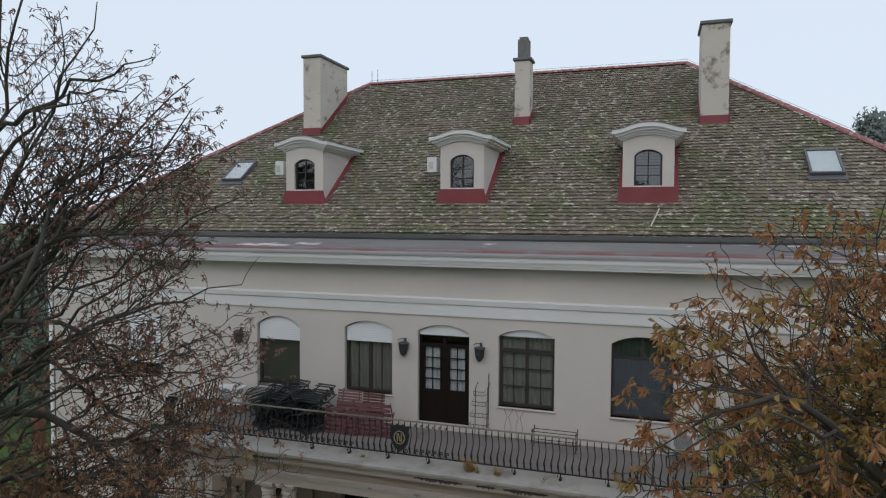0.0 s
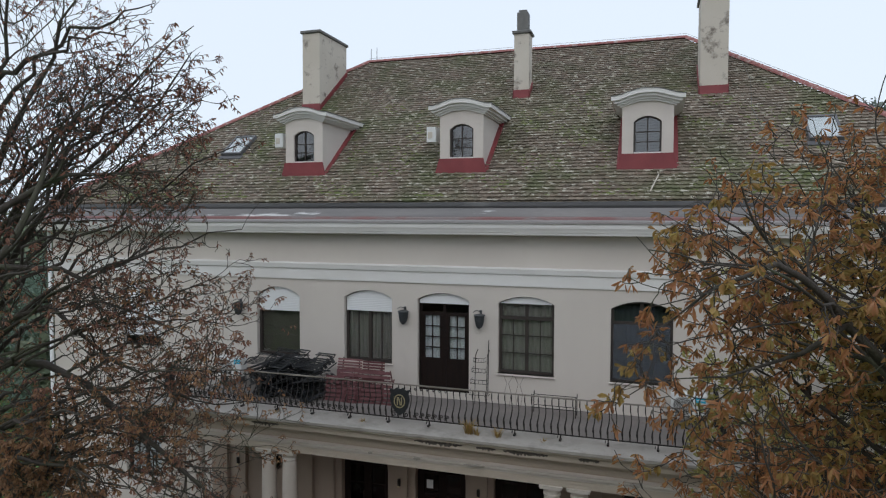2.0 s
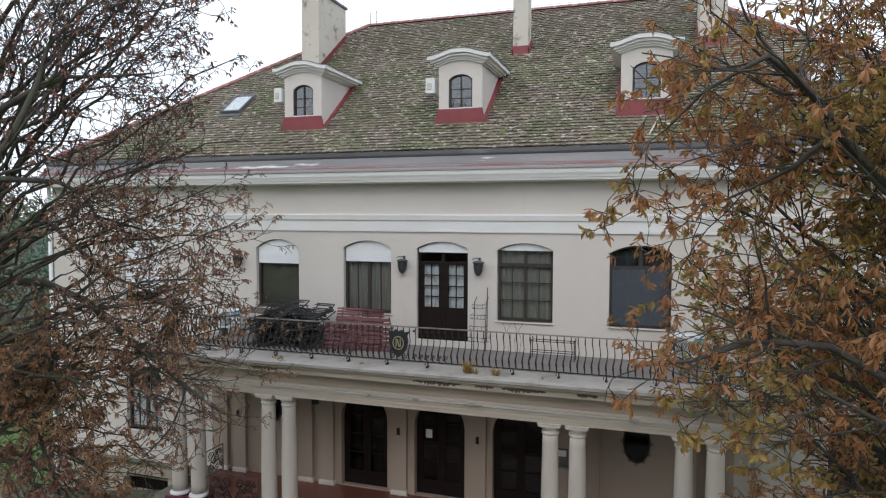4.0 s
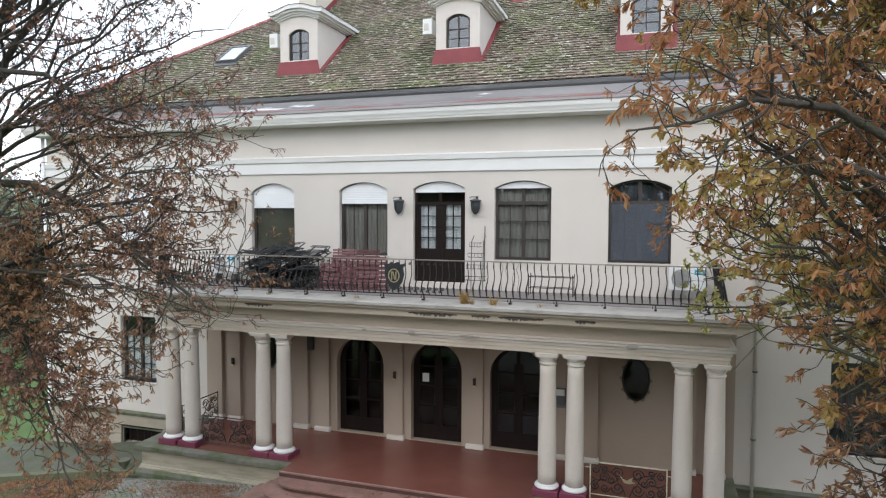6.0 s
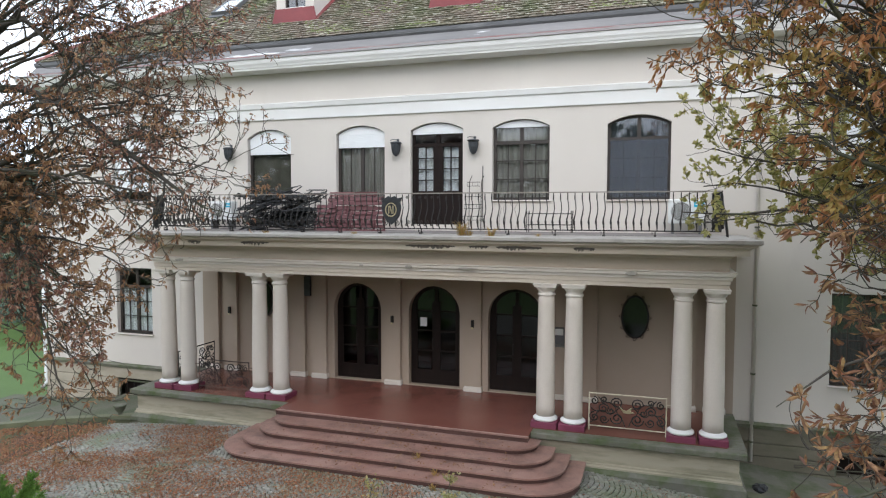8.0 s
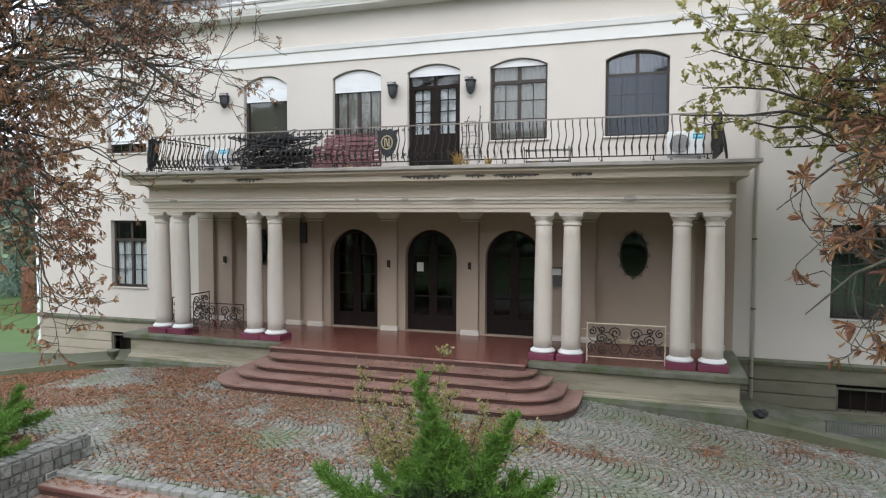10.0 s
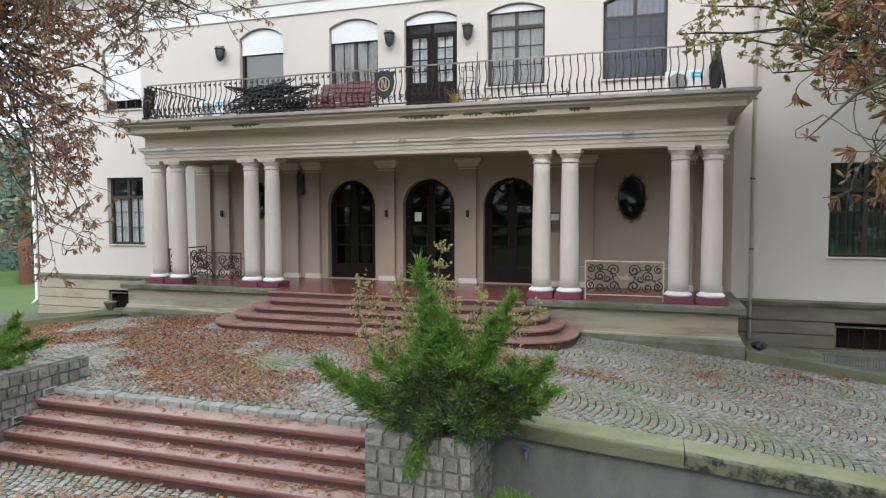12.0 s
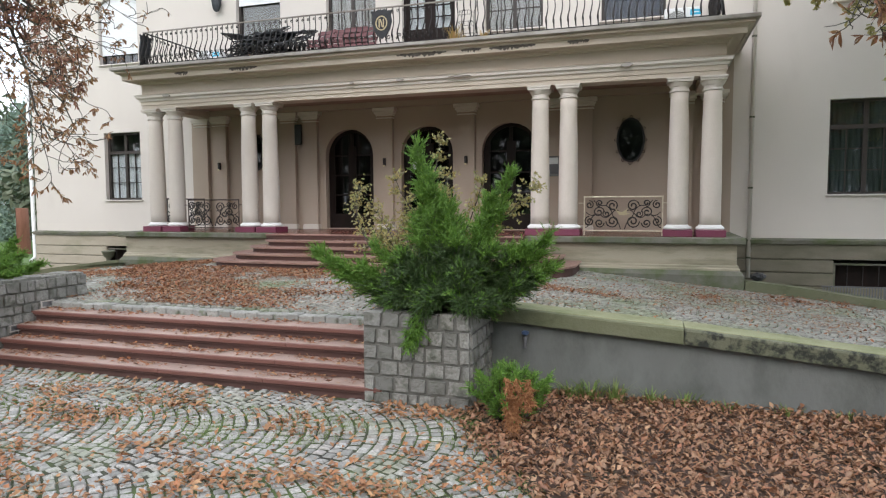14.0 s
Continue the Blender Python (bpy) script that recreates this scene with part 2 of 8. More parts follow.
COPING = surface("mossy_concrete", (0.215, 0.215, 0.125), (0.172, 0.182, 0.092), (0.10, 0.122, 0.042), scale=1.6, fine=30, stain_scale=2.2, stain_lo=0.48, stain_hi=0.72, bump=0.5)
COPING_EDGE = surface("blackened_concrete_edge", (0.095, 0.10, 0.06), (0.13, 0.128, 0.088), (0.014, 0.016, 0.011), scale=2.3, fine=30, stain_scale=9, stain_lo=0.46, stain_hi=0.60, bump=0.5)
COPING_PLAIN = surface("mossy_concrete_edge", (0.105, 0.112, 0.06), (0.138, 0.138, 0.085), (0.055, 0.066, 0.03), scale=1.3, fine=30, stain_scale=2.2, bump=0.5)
CONCRETE = surface("grey_render_wall", (0.145, 0.15, 0.14), (0.092, 0.095, 0.086), (0.045, 0.05, 0.04), scale=1.1, fine=35, stain_scale=1.6, stain_lo=0.46, stain_hi=0.8, stretch=(1, 1, 0.55), bump=0.3)
MAROON = surface("maroon_paint", (0.165, 0.030, 0.062), (0.20, 0.042, 0.078), (0.10, 0.03, 0.045), rough=0.55)
REDFLOOR = surface("red_terrazzo_floor", (0.167, 0.06, 0.044), (0.202, 0.079, 0.06), (0.132, 0.057, 0.046), scale=0.6, fine=60, rough=0.24, bump=0.05)
REDSTONE = surface("red_sandstone_tread", (0.30, 0.205, 0.168), (0.345, 0.25, 0.208), (0.20, 0.135, 0.11), scale=1.2, fine=50, rough=0.7, stain_scale=1.8, stain_lo=0.45, stain_hi=0.78)
NOSING = surface("dark_red_nosing", (0.129, 0.051, 0.039), (0.156, 0.068, 0.053), (0.082, 0.041, 0.034), scale=1.4, fine=50, rough=0.5)
REDMETAL = surface("red_painted_sheet", (0.20, 0.032, 0.038), (0.25, 0.048, 0.05), (0.14, 0.04, 0.042), rough=0.5, scale=2)
SLAB = surface("weathered_slab_edge", (0.339, 0.312, 0.282), (0.384, 0.357, 0.321), (0.17, 0.156, 0.134), scale=1.4, fine=40, stain_scale=1.6, stain_lo=0.5, stain_hi=0.8, bump=0.4)
GREYMETAL = surface("grey_zinc_sheet", (0.105, 0.105, 0.11), (0.16, 0.16, 0.165), (0.24, 0.24, 0.24), scale=0.8, fine=20, rough=0.6, metal=0.1, stretch=(0.3, 1, 1), stain_lo=0.6, stain_hi=0.75)
# the near-white third colour paints long glints on the grey sheet
EAVESHEET = surface("weathered_glint_eaves_sheet", (0.17, 0.165, 0.165), (0.25, 0.235, 0.23), (0.64, 0.64, 0.64), scale=1.4, fine=20, rough=0.6, metal=0.1, stretch=(0.25, 1, 3), stain_scale=1.9, stain_lo=0.60, stain_hi=0.66)
FOLD = surface("worn_red_fold", (0.27, 0.135, 0.13), (0.27, 0.235, 0.23), (0.33, 0.17, 0.16), scale=0.9, fine=20, rough=0.6, stretch=(0.4, 1, 1), lo=0.48, hi=0.56, stain_lo=0.58, stain_hi=0.72)
DORMER = surface("dormer_render", (0.60, 0.545, 0.50), (0.65, 0.60, 0.55), (0.47, 0.43, 0.39), scale=1.2, fine=60, stain_scale=2, stain_lo=0.62, stain_hi=0.9, bump=0.15)
PINKMETAL = surface("faded_grey_sheet", (0.31, 0.295, 0.29), (0.38, 0.365, 0.36), (0.27, 0.19, 0.18), scale=1.0, fine=20, rough=0.6, metal=0.1, stretch=(0.25, 1, 1))
LAMPIRON = surface("weathered_lamp_iron", (0.05, 0.056, 0.062), (0.085, 0.092, 0.10), (0.05, 0.04, 0.035), scale=8, fine=60, rough=0.5, metal=0.3, stain_scale=6)
IRON = surface("black_wrought_iron", (0.014, 0.013, 0.013), (0.034, 0.026, 0.022), (0.07, 0.04, 0.026), scale=8, fine=60, rough=0.6, metal=0.3, stain_scale=6, stain_lo=0.6, stain_hi=0.8)
RUSTIRON = surface("rusty_iron", (0.06, 0.045, 0.04), (0.12, 0.075, 0.055), (0.03, 0.025, 0.022), scale=9, fine=60, rough=0.7, metal=0.3)
CREAMIRON = surface("cream_painted_iron", (0.62, 0.56, 0.42), (0.5, 0.44, 0.33), (0.3, 0.2, 0.14), scale=6, fine=50, rough=0.55, stain_scale=5)
DARKWOOD = surface("dark_brown_wood", (0.011, 0.007, 0.006), (0.018, 0.01, 0.008), (0.007, 0.004, 0.004), scale=3, fine=30, rough=0.6, stretch=(4, 4, 0.5))
DARKWOOD.node_tree.nodes["Principled BSDF"].inputs["Specular IOR Level"].default_value = 0.18
FRAMEDARK = surface("dark_window_wood", (0.032, 0.025, 0.022), (0.05, 0.038, 0.032), None, scale=4, fine=30, rough=0.55, stretch=(3, 3, 0.6))
SHUTTER = surface("white_roller_slats", (0.80, 0.81, 0.82), (0.76, 0.77, 0.78), None, scale=2, rough=0.45, bump=0.05)
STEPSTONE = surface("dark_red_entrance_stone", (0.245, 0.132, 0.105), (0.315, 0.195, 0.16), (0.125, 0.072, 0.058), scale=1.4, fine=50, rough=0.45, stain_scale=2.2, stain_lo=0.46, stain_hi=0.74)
# dark red-brown holds the shade that falls below the tread overhangs
RISER = surface("shaded_riser_stone", (0.07, 0.033, 0.027), (0.095, 0.046, 0.037), (0.04, 0.028, 0.023), scale=1.6, fine=50)
# pale grey paints the light caught along the top of the rail
HANDRAIL = surface("worn_lit_handrail", (0.30, 0.27, 0.235), (0.20, 0.165, 0.14), (0.10, 0.07, 0.055), scale=3, fine=60, rough=0.45, metal=0.3)
BRICKRED = surface("red_ridge_tile", (0.30, 0.105, 0.10), (0.38, 0.19, 0.175), (0.46, 0.38, 0.35), scale=5, fine=40, stain_scale=7, stain_lo=0.52, stain_hi=0.66)
CHIMNEY = surface("chimney_render", (0.54, 0.49, 0.42), (0.60, 0.55, 0.48), (0.20, 0.17, 0.145), scale=0.9, fine=40, stain_scale=2.6, stain_lo=0.56, stain_hi=0.68, bump=0.3)
CAPSTONE = surface("weathered_cap", (0.13, 0.13, 0.125), (0.2, 0.195, 0.185), (0.08, 0.085, 0.07), scale=4, fine=40)
MAT_RUG = surface("maroon_plastic_weave", (0.105, 0.032, 0.036), (0.15, 0.055, 0.056), (0.065, 0.03, 0.032), scale=6, fine=120, rough=0.6)
BLACKPLASTIC = surface("black_wicker", (0.014, 0.015, 0.017), (0.03, 0.032, 0.036), None, scale=9, fine=90, rough=0.5)
ACWHITE = surface("white_plastic_case", (0.72, 0.73, 0.72), (0.66, 0.67, 0.66), None, rough=0.4)
CYAN = surface("cyan_sticker", (0.02, 0.42, 0.62), (0.03, 0.46, 0.66), None, rough=0.35)
BALCONY = surface("brown_grey_screed", (0.17, 0.15, 0.14), (0.22, 0.195, 0.18), (0.10, 0.09, 0.08), scale=1.2, fine=40, stain_scale=1.5)
SPALL = surface("broken_plaster", (0.07, 0.06, 0.052), (0.13, 0.11, 0.095), (0.03, 0.027, 0.024), scale=6, fine=40, stain_scale=9)
BRASS = surface("pale_brass", (0.50, 0.42, 0.25), (0.55, 0.48, 0.33), None, rough=0.4, metal=0.6)
PAPER = surface("white_paper", (0.75, 0.75, 0.74), (0.7, 0.7, 0.69), None)
# soil colour halved to deepen the shadows between the fallen leaves
SOIL = surface("leaf_mould_soil", (0.045, 0.024, 0.015), (0.075, 0.04, 0.024), (0.03, 0.035, 0.014), scale=3, fine=25, bump=0.6, stain_scale=1.2)
GRASS = surface("lawn_ground", (0.062, 0.112, 0.025), (0.084, 0.148, 0.034), (0.10, 0.098, 0.045), scale=0.6, fine=30, bump=0.5, stain_scale=0.4, stain_lo=0.6, stain_hi=0.85)
JOINT = surface("paving_joint", (0.022, 0.020, 0.014), (0.036, 0.032, 0.022), (0.048, 0.074, 0.018), scale=2, fine=40, bump=0.5, stain_scale=1.1, stain_lo=0.40, stain_hi=0.58)
MORTAR = surface("grey_mortar", (0.115, 0.11, 0.098), (0.15, 0.142, 0.125), (0.07, 0.078, 0.055), scale=4, fine=60, bump=0.5)
CURTAIN = surface("grey_net_curtain", (0.229, 0.216, 0.194), (0.352, 0.334, 0.308), None, scale=5, fine=30, stretch=(9, 1, 0.2))
LACE = surface("white_lace_curtain", (0.72, 0.74, 0.78), (0.82, 0.84, 0.86), None, scale=6, fine=40, stretch=(7, 1, 0.4))
BLIND = surface("dark_olive_blind", (0.083, 0.076, 0.058), (0.106, 0.096, 0.076), None, scale=2, fine=30)
BARK = surface("grey_bark", (0.05, 0.041, 0.034), (0.075, 0.064, 0.052), (0.068, 0.078, 0.042), scale=7, fine=40, bump=0.7, stain_scale=1.8, stain_lo=0.5, stain_hi=0.7)
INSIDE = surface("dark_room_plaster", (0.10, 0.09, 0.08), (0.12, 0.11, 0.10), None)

TILE = varied("old_roof_tile", [(0.06, 0.045, 0.034), (0.15, 0.112, 0.084), (0.23, 0.18, 0.135), (0.10, 0.08, 0.058), (0.29, 0.235, 0.18), (0.085, 0.06, 0.047), (0.19, 0.16, 0.12), (0.17, 0.105, 0.08)], grain=26, spot=(0.47, 0.445, 0.365), spot_scale=10.0, spot_lo=0.57, spot_hi=0.64, spot_stretch=(0.55, 1, 1), patch=(0.088, 0.105, 0.042), patch_scale=0.6, patch_lo=0.46, patch_hi=0.72)
TILE_ONE = varied("old_roof_tile_single", [(0.06, 0.045, 0.034), (0.15, 0.112, 0.084), (0.23, 0.18, 0.135), (0.10, 0.08, 0.058), (0.29, 0.235, 0.18), (0.085, 0.06, 0.047), (0.19, 0.16, 0.12), (0.17, 0.105, 0.08)], island=False, grain=26, spot=(0.47, 0.445, 0.365), spot_scale=10.0, spot_lo=0.57, spot_hi=0.64, spot_stretch=(0.55, 1, 1), patch=(0.088, 0.105, 0.042), patch_scale=0.6, patch_lo=0.46, patch_hi=0.72)
COBBLE = varied("granite_cobble", [(0.152, 0.15, 0.13), (0.234, 0.228, 0.196), (0.316, 0.304, 0.264), (0.193, 0.193, 0.174), (0.398, 0.386, 0.33)], rough=0.6, grain=60, patch=(0.13, 0.165, 0.08), patch_scale=0.7, patch_lo=0.48, patch_hi=0.72)
COURT_SETT = varied("worn_granite_sett", [(0.182, 0.182, 0.167), (0.31, 0.306, 0.286), (0.392, 0.382, 0.356), (0.246, 0.235, 0.216), (0.456, 0.444, 0.417), (0.328, 0.294, 0.264)], rough=0.55, grain=45, patch=(0.175, 0.205, 0.10), patch_scale=1.6, patch_lo=0.5, patch_hi=0.85)
COBBLE_ONE = varied("granite_cobble_single", [(0.182, 0.182, 0.167), (0.31, 0.306, 0.286), (0.392, 0.382, 0.356), (0.246, 0.235, 0.216), (0.456, 0.444, 0.417), (0.328, 0.294, 0.264)], rough=0.55, island=False, grain=45, patch=(0.175, 0.205, 0.10), patch_scale=1.6, patch_lo=0.5, patch_hi=0.85)
BLOCK = varied("granite_block", [(0.12, 0.118, 0.105), (0.17, 0.166, 0.15), (0.22, 0.212, 0.19), (0.27, 0.262, 0.235), (0.195, 0.19, 0.172)], rough=0.85, island=False, grain=38, spot=(0.085, 0.088, 0.068), spot_scale=7, spot_lo=0.5, spot_hi=0.68, bump=0.8)
BLOCK_PALE = varied("pale_granite_block", [(0.18, 0.178, 0.16), (0.25, 0.247, 0.225), (0.31, 0.302, 0.275), (0.22, 0.222, 0.205)], rough=0.8, island=False, grain=38, spot=(0.13, 0.14, 0.10), spot_scale=6, bump=0.6)
LITTER = varied("fallen_leaves", [(0.17, 0.07, 0.034), (0.28, 0.14, 0.062), (0.41, 0.245, 0.125), (0.20, 0.088, 0.042), (0.52, 0.36, 0.21), (0.13, 0.058, 0.033), (0.34, 0.185, 0.088)], rough=0.7, grain=20, bump=0.2)
LITTER_COURT = varied("scattered_dry_leaves", [(0.27, 0.088, 0.035), (0.37, 0.15, 0.055), (0.14, 0.05, 0.026), (0.38, 0.20, 0.088), (0.09, 0.038, 0.023), (0.32, 0.108, 0.04), (0.42, 0.26, 0.13)], rough=0.65, grain=20, bump=0.2)
LITTER_BED = varied("leaf_mould_leaves", [(0.085, 0.030, 0.015), (0.18, 0.066, 0.030), (0.27, 0.11, 0.048), (0.115, 0.040, 0.02), (0.38, 0.22, 0.12), (0.055, 0.023, 0.013), (0.23, 0.08, 0.036), (0.15, 0.052, 0.025), (0.31, 0.14, 0.06)], rough=0.6, grain=20, bump=0.2)
LITTER_ORANGE = varied("fallen_orange_leaves", [(0.34, 0.115, 0.042), (0.44, 0.18, 0.062), (0.22, 0.075, 0.034), (0.48, 0.27, 0.12), (0.14, 0.052, 0.028), (0.40, 0.145, 0.05), (0.28, 0.09, 0.038), (0.52, 0.33, 0.18)], rough=0.7, grain=20, bump=0.2)
LEAF_RUST = varied("rust_chestnut_leaves", [(0.40, 0.15, 0.07), (0.52, 0.235, 0.105), (0.29, 0.11, 0.062), (0.56, 0.30, 0.16), (0.45, 0.175, 0.08), (0.54, 0.28, 0.095), (0.33, 0.125, 0.07), (0.50, 0.21, 0.09), (0.22, 0.085, 0.055), (0.54, 0.28, 0.14), (0.50, 0.31, 0.11)], rough=0.6, grain=22, bump=0.2, leaf=0.45)
LEAF_CURLED = varied("large_dry_leaves", [(0.218, 0.0975, 0.0526), (0.369, 0.182, 0.0819), (0.491, 0.286, 0.129), (0.164, 0.0715, 0.0445), (0.41, 0.169, 0.0878), (0.546, 0.364, 0.152), (0.273, 0.111, 0.0644)], rough=0.6, grain=24, bump=0.2, leaf=0.3)
LEAF_GREEN = varied("yellow_green_leaves", [(0.33, 0.265, 0.075), (0.46, 0.345, 0.095), (0.54, 0.38, 0.12), (0.42, 0.25, 0.08), (0.50, 0.27, 0.095), (0.29, 0.23, 0.07), (0.42, 0.34, 0.10)], rough=0.6, grain=14, bump=0.2, leaf=0.45)
LEAF_PALE = varied("pale_shrub_leaves", [(0.26, 0.33, 0.14), (0.42, 0.44, 0.20), (0.20, 0.26, 0.09), (0.48, 0.38, 0.14), (0.46, 0.50, 0.32), (0.40, 0.29, 0.11), (0.30, 0.22, 0.09)], rough=0.6, grain=14, bump=0.2, leaf=0.42)
TEAL = surface("dark_teal_curtain", (0.04, 0.058, 0.058), (0.07, 0.095, 0.092), None, scale=4, fine=60, stretch=(6, 1, 0.3))
LEAF_BROWN = varied("brown_dry_leaves", [(0.21, 0.095, 0.065), (0.34, 0.165, 0.10), (0.44, 0.25, 0.15), (0.25, 0.105, 0.08), (0.42, 0.25, 0.14), (0.48, 0.33, 0.23)], rough=0.7, grain=14, bump=0.2, leaf=0.25)
LEAF_DARK = varied("dark_curled_leaves", [(0.14, 0.058, 0.045), (0.23, 0.10, 0.07), (0.30, 0.145, 0.09), (0.17, 0.066, 0.055), (0.35, 0.19, 0.11)], rough=0.7, grain=14, bump=0.2, leaf=0.25)
LEAF_ORANGE = varied("orange_brown_leaves", [(0.28, 0.13, 0.065), (0.40, 0.21, 0.095), (0.48, 0.29, 0.13), (0.31, 0.15, 0.08), (0.43, 0.27, 0.14), (0.23, 0.11, 0.065), (0.50, 0.36, 0.20)], rough=0.7, grain=14, bump=0.2, leaf=0.3)
LEAF_OAK = varied("oak_yellow_green_leaves", [(0.30, 0.30, 0.10), (0.44, 0.42, 0.15), (0.58, 0.51, 0.21), (0.35, 0.34, 0.11), (0.50, 0.38, 0.15), (0.62, 0.56, 0.28)], rough=0.6, grain=14, bump=0.2, leaf=0.42)
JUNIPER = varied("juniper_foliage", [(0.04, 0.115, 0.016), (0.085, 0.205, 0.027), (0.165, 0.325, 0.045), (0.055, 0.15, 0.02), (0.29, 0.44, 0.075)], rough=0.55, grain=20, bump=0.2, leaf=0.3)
# dark greens paint the self-shade in the middle of the juniper
JUNIPER_CORE = varied("core_shade_juniper_foliage", [(0.014, 0.040, 0.009), (0.027, 0.066, 0.013), (0.048, 0.10, 0.018), (0.04, 0.038, 0.017)], rough=0.65, grain=20, bump=0.2)
DRYFROND = varied("dead_juniper_foliage", [(0.30, 0.12, 0.045), (0.38, 0.18, 0.075), (0.24, 0.09, 0.035)], rough=0.8, grain=20, bump=0.2)
# pale greyish greens: the haze of distance is put into the leaf colour
HAZEGREEN = varied("hazed_far_foliage", [(0.11, 0.16, 0.10), (0.15, 0.19, 0.12), (0.18, 0.20, 0.13), (0.13, 0.17, 0.11)], rough=0.8, grain=3, bump=0.2)
BLADE = varied("grass_blades", [(0.06, 0.12, 0.016), (0.095, 0.17, 0.025), (0.15, 0.21, 0.05), (0.13, 0.13, 0.04)], rough=0.6, grain=20, bump=0.1)


def glass(name, tint, gloss=0.06):
    """A window pane: clear, with a mirror gloss by its facing."""
    m = bpy.data.materials.new(name)
    m.use_nodes = True
    n, l = m.node_tree.nodes, m.node_tree.links
    n.remove(n["Principled BSDF"])
    lw, pw, tr, gl, mx = (n.new(k) for k in ("ShaderNodeLayerWeight", "ShaderNodeMath", "ShaderNodeBsdfTransparent", "ShaderNodeBsdfGlossy", "ShaderNodeMixShader"))
    ad = n.new("ShaderNodeMath")
    ad.operation, ad.use_clamp, ad.inputs[1].default_value = "ADD", True, gloss
    pw.operation, pw.inputs[1].default_value = "POWER", 4.0
    tr.inputs[0].default_value = (*tint, 1)
    gl.inputs["Roughness"].default_value = 0.03
    l.new(lw.outputs["Facing"], pw.inputs[0])
    l.new(pw.outputs[0], ad.inputs[0])
    l.new(ad.outputs[0], mx.inputs[0])
    l.new(tr.outputs[0], mx.inputs[1])
    l.new(gl.outputs[0], mx.inputs[2])
    l.new(mx.outputs[0], n["Material Output"].inputs[0])
    return m


PANE = glass("window_glass", (0.88, 0.9, 0.9))
PANE_SKY = glass("sky_reflecting_glass", (0.4, 0.44, 0.48), 0.14)
PANE_SLATE = glass("slate_blue_glass", (0.50, 0.55, 0.62), 0.10)
PANE_DARK = glass("tinted_glass", (0.20, 0.21, 0.22), 0.035)



def half_clear_sheet(name, tint, cover):
    """A thin screen: part see-through, part plain colour."""
    m, n, l, b = material(name, 0.7)
    b.inputs["Base Color"].default_value = (*tint, 1)
    tr, mx = n.new("ShaderNodeBsdfTransparent"), n.new("ShaderNodeMixShader")
    mx.inputs[0].default_value = cover
    l.new(tr.outputs[0], mx.inputs[1])
    l.new(b.outputs[0], mx.inputs[2])
    l.new(mx.outputs[0], n["Material Output"].inputs[0])
    return m


REFLECTSCREEN = half_clear_sheet("slate_reflection_screen", (0.085, 0.098, 0.12), 0.42)

# ---- the lie of the land ----
W, COL, MIDX = 16.8, 14.63, -5.15       # main wall, row of columns, middle of the front


def between(x, table):
    """Straight-line reading of a short table of (x, value)."""
    for (a, u), (b, w) in zip(table, table[1:]):
        if x <= b:
            return u + (w - u) * max(0.0, min(1.0, (x - a) / (b - a)))
    return table[-1][1]


def drive(x, y=12.0):
    """Height of the cobbled drive before the steps: level in the middle, falling to both sides and a little to the stairs."""
    return -0.075 * max(0.0, min(1.0, (9.8 - y) / 2.0)) + max(-1.6, -0.64 - 0.1 * max(0.0, x + 1.6) - 0.075 * max(0.0, -9.0 - x) - 0.05 * max(0.0, -12.7 - x))


def land(x, y):
    if y > 7.6 and -30 < x < 20:
        return drive(x, y)
    if y > 3.2 and x < -8.0:
        return max(-1.4, -0.5 - 0.03 * max(0, -12 - x))
    return -1.4


def ground_sheet():
    xs = [-1500, -600, -250, -120, -60, -40] + [-30 + 1.0 * k for k in range(22)] + [-8.01, -7.9, -7, -5, -3, -2, -1, 0, 1, 2, 3, 4, 5, 6, 8, 10, 14, 20, 40, 60, 120, 250, 600, 1500]
    ys = [-1500, -600, -250, -100, -50, -25, -12, -6, -3, 0, 2, 3.1, 3.3, 5, 6.5, 7.5, 7.62, 8, 9, 10, 11, 12, 13, 14, 15, 17, 20, 26, 34, 60, 120, 250, 600, 1500]
    rng = random.Random(4)
    v = [(x, y, land(x, y) - 0.10 + (rng.uniform(-0.02, 0.02) if abs(x) < 60 else 0)) for y in ys for x in xs]
    n = len(xs)
    f = [(j * n + i, j * n + i + 1, (j + 1) * n + i + 1, (j + 1) * n + i) for j in range(len(ys) - 1) for i in range(n - 1)]
    return tagged(raw("ground", v, f, GRASS), "green lawn and earth round the villa", "ground", kind="structure")


ground_sheet()


def bed_edge(y):
    """Edge between the lower paving and the leaf bed."""
    return -1.27 + 0.62 * (6.5 - y) + 0.05 * math.sin(3 * y)


def paving_sheet(name, label, x0, x1, y0, y1, height, inside, mat, step=0.35):
    nx, ny = int((x1 - x0) / step) + 1, int((y1 - y0) / step) + 1
    v = [(x0 + (x1 - x0) * i / nx, y0 + (y1 - y0) * j / ny, 0) for j in range(ny + 1) for i in range(nx + 1)]
    v = [(x, y, height(x, y)) for x, y, _ in v]
    f = [(j * (nx + 1) + i, j * (nx + 1) + i + 1, (j + 1) * (nx + 1) + i + 1, (j + 1) * (nx + 1) + i) for j in range(ny) for i in range(nx)
         if inside(v[j * (nx + 1) + i][0], v[j * (nx + 1) + i][1])]
    return tagged(raw(name, v, f, mat), label, "paving", kind="structure")


upper = paving_sheet("road", "cobbled drive of grey granite setts with mossy joints", -26, 12, 7.78, 14.6, lambda x, y: drive(x, y) - 0.008, lambda x, y: True, JOINT)
lower = paving_sheet("pavement", "cobbled forecourt of grey granite setts with green joints", -14, 8, -4.0, 6.62, lambda x, y: -1.407, lambda x, y: x < bed_edge(y) + 0.2, JOINT)
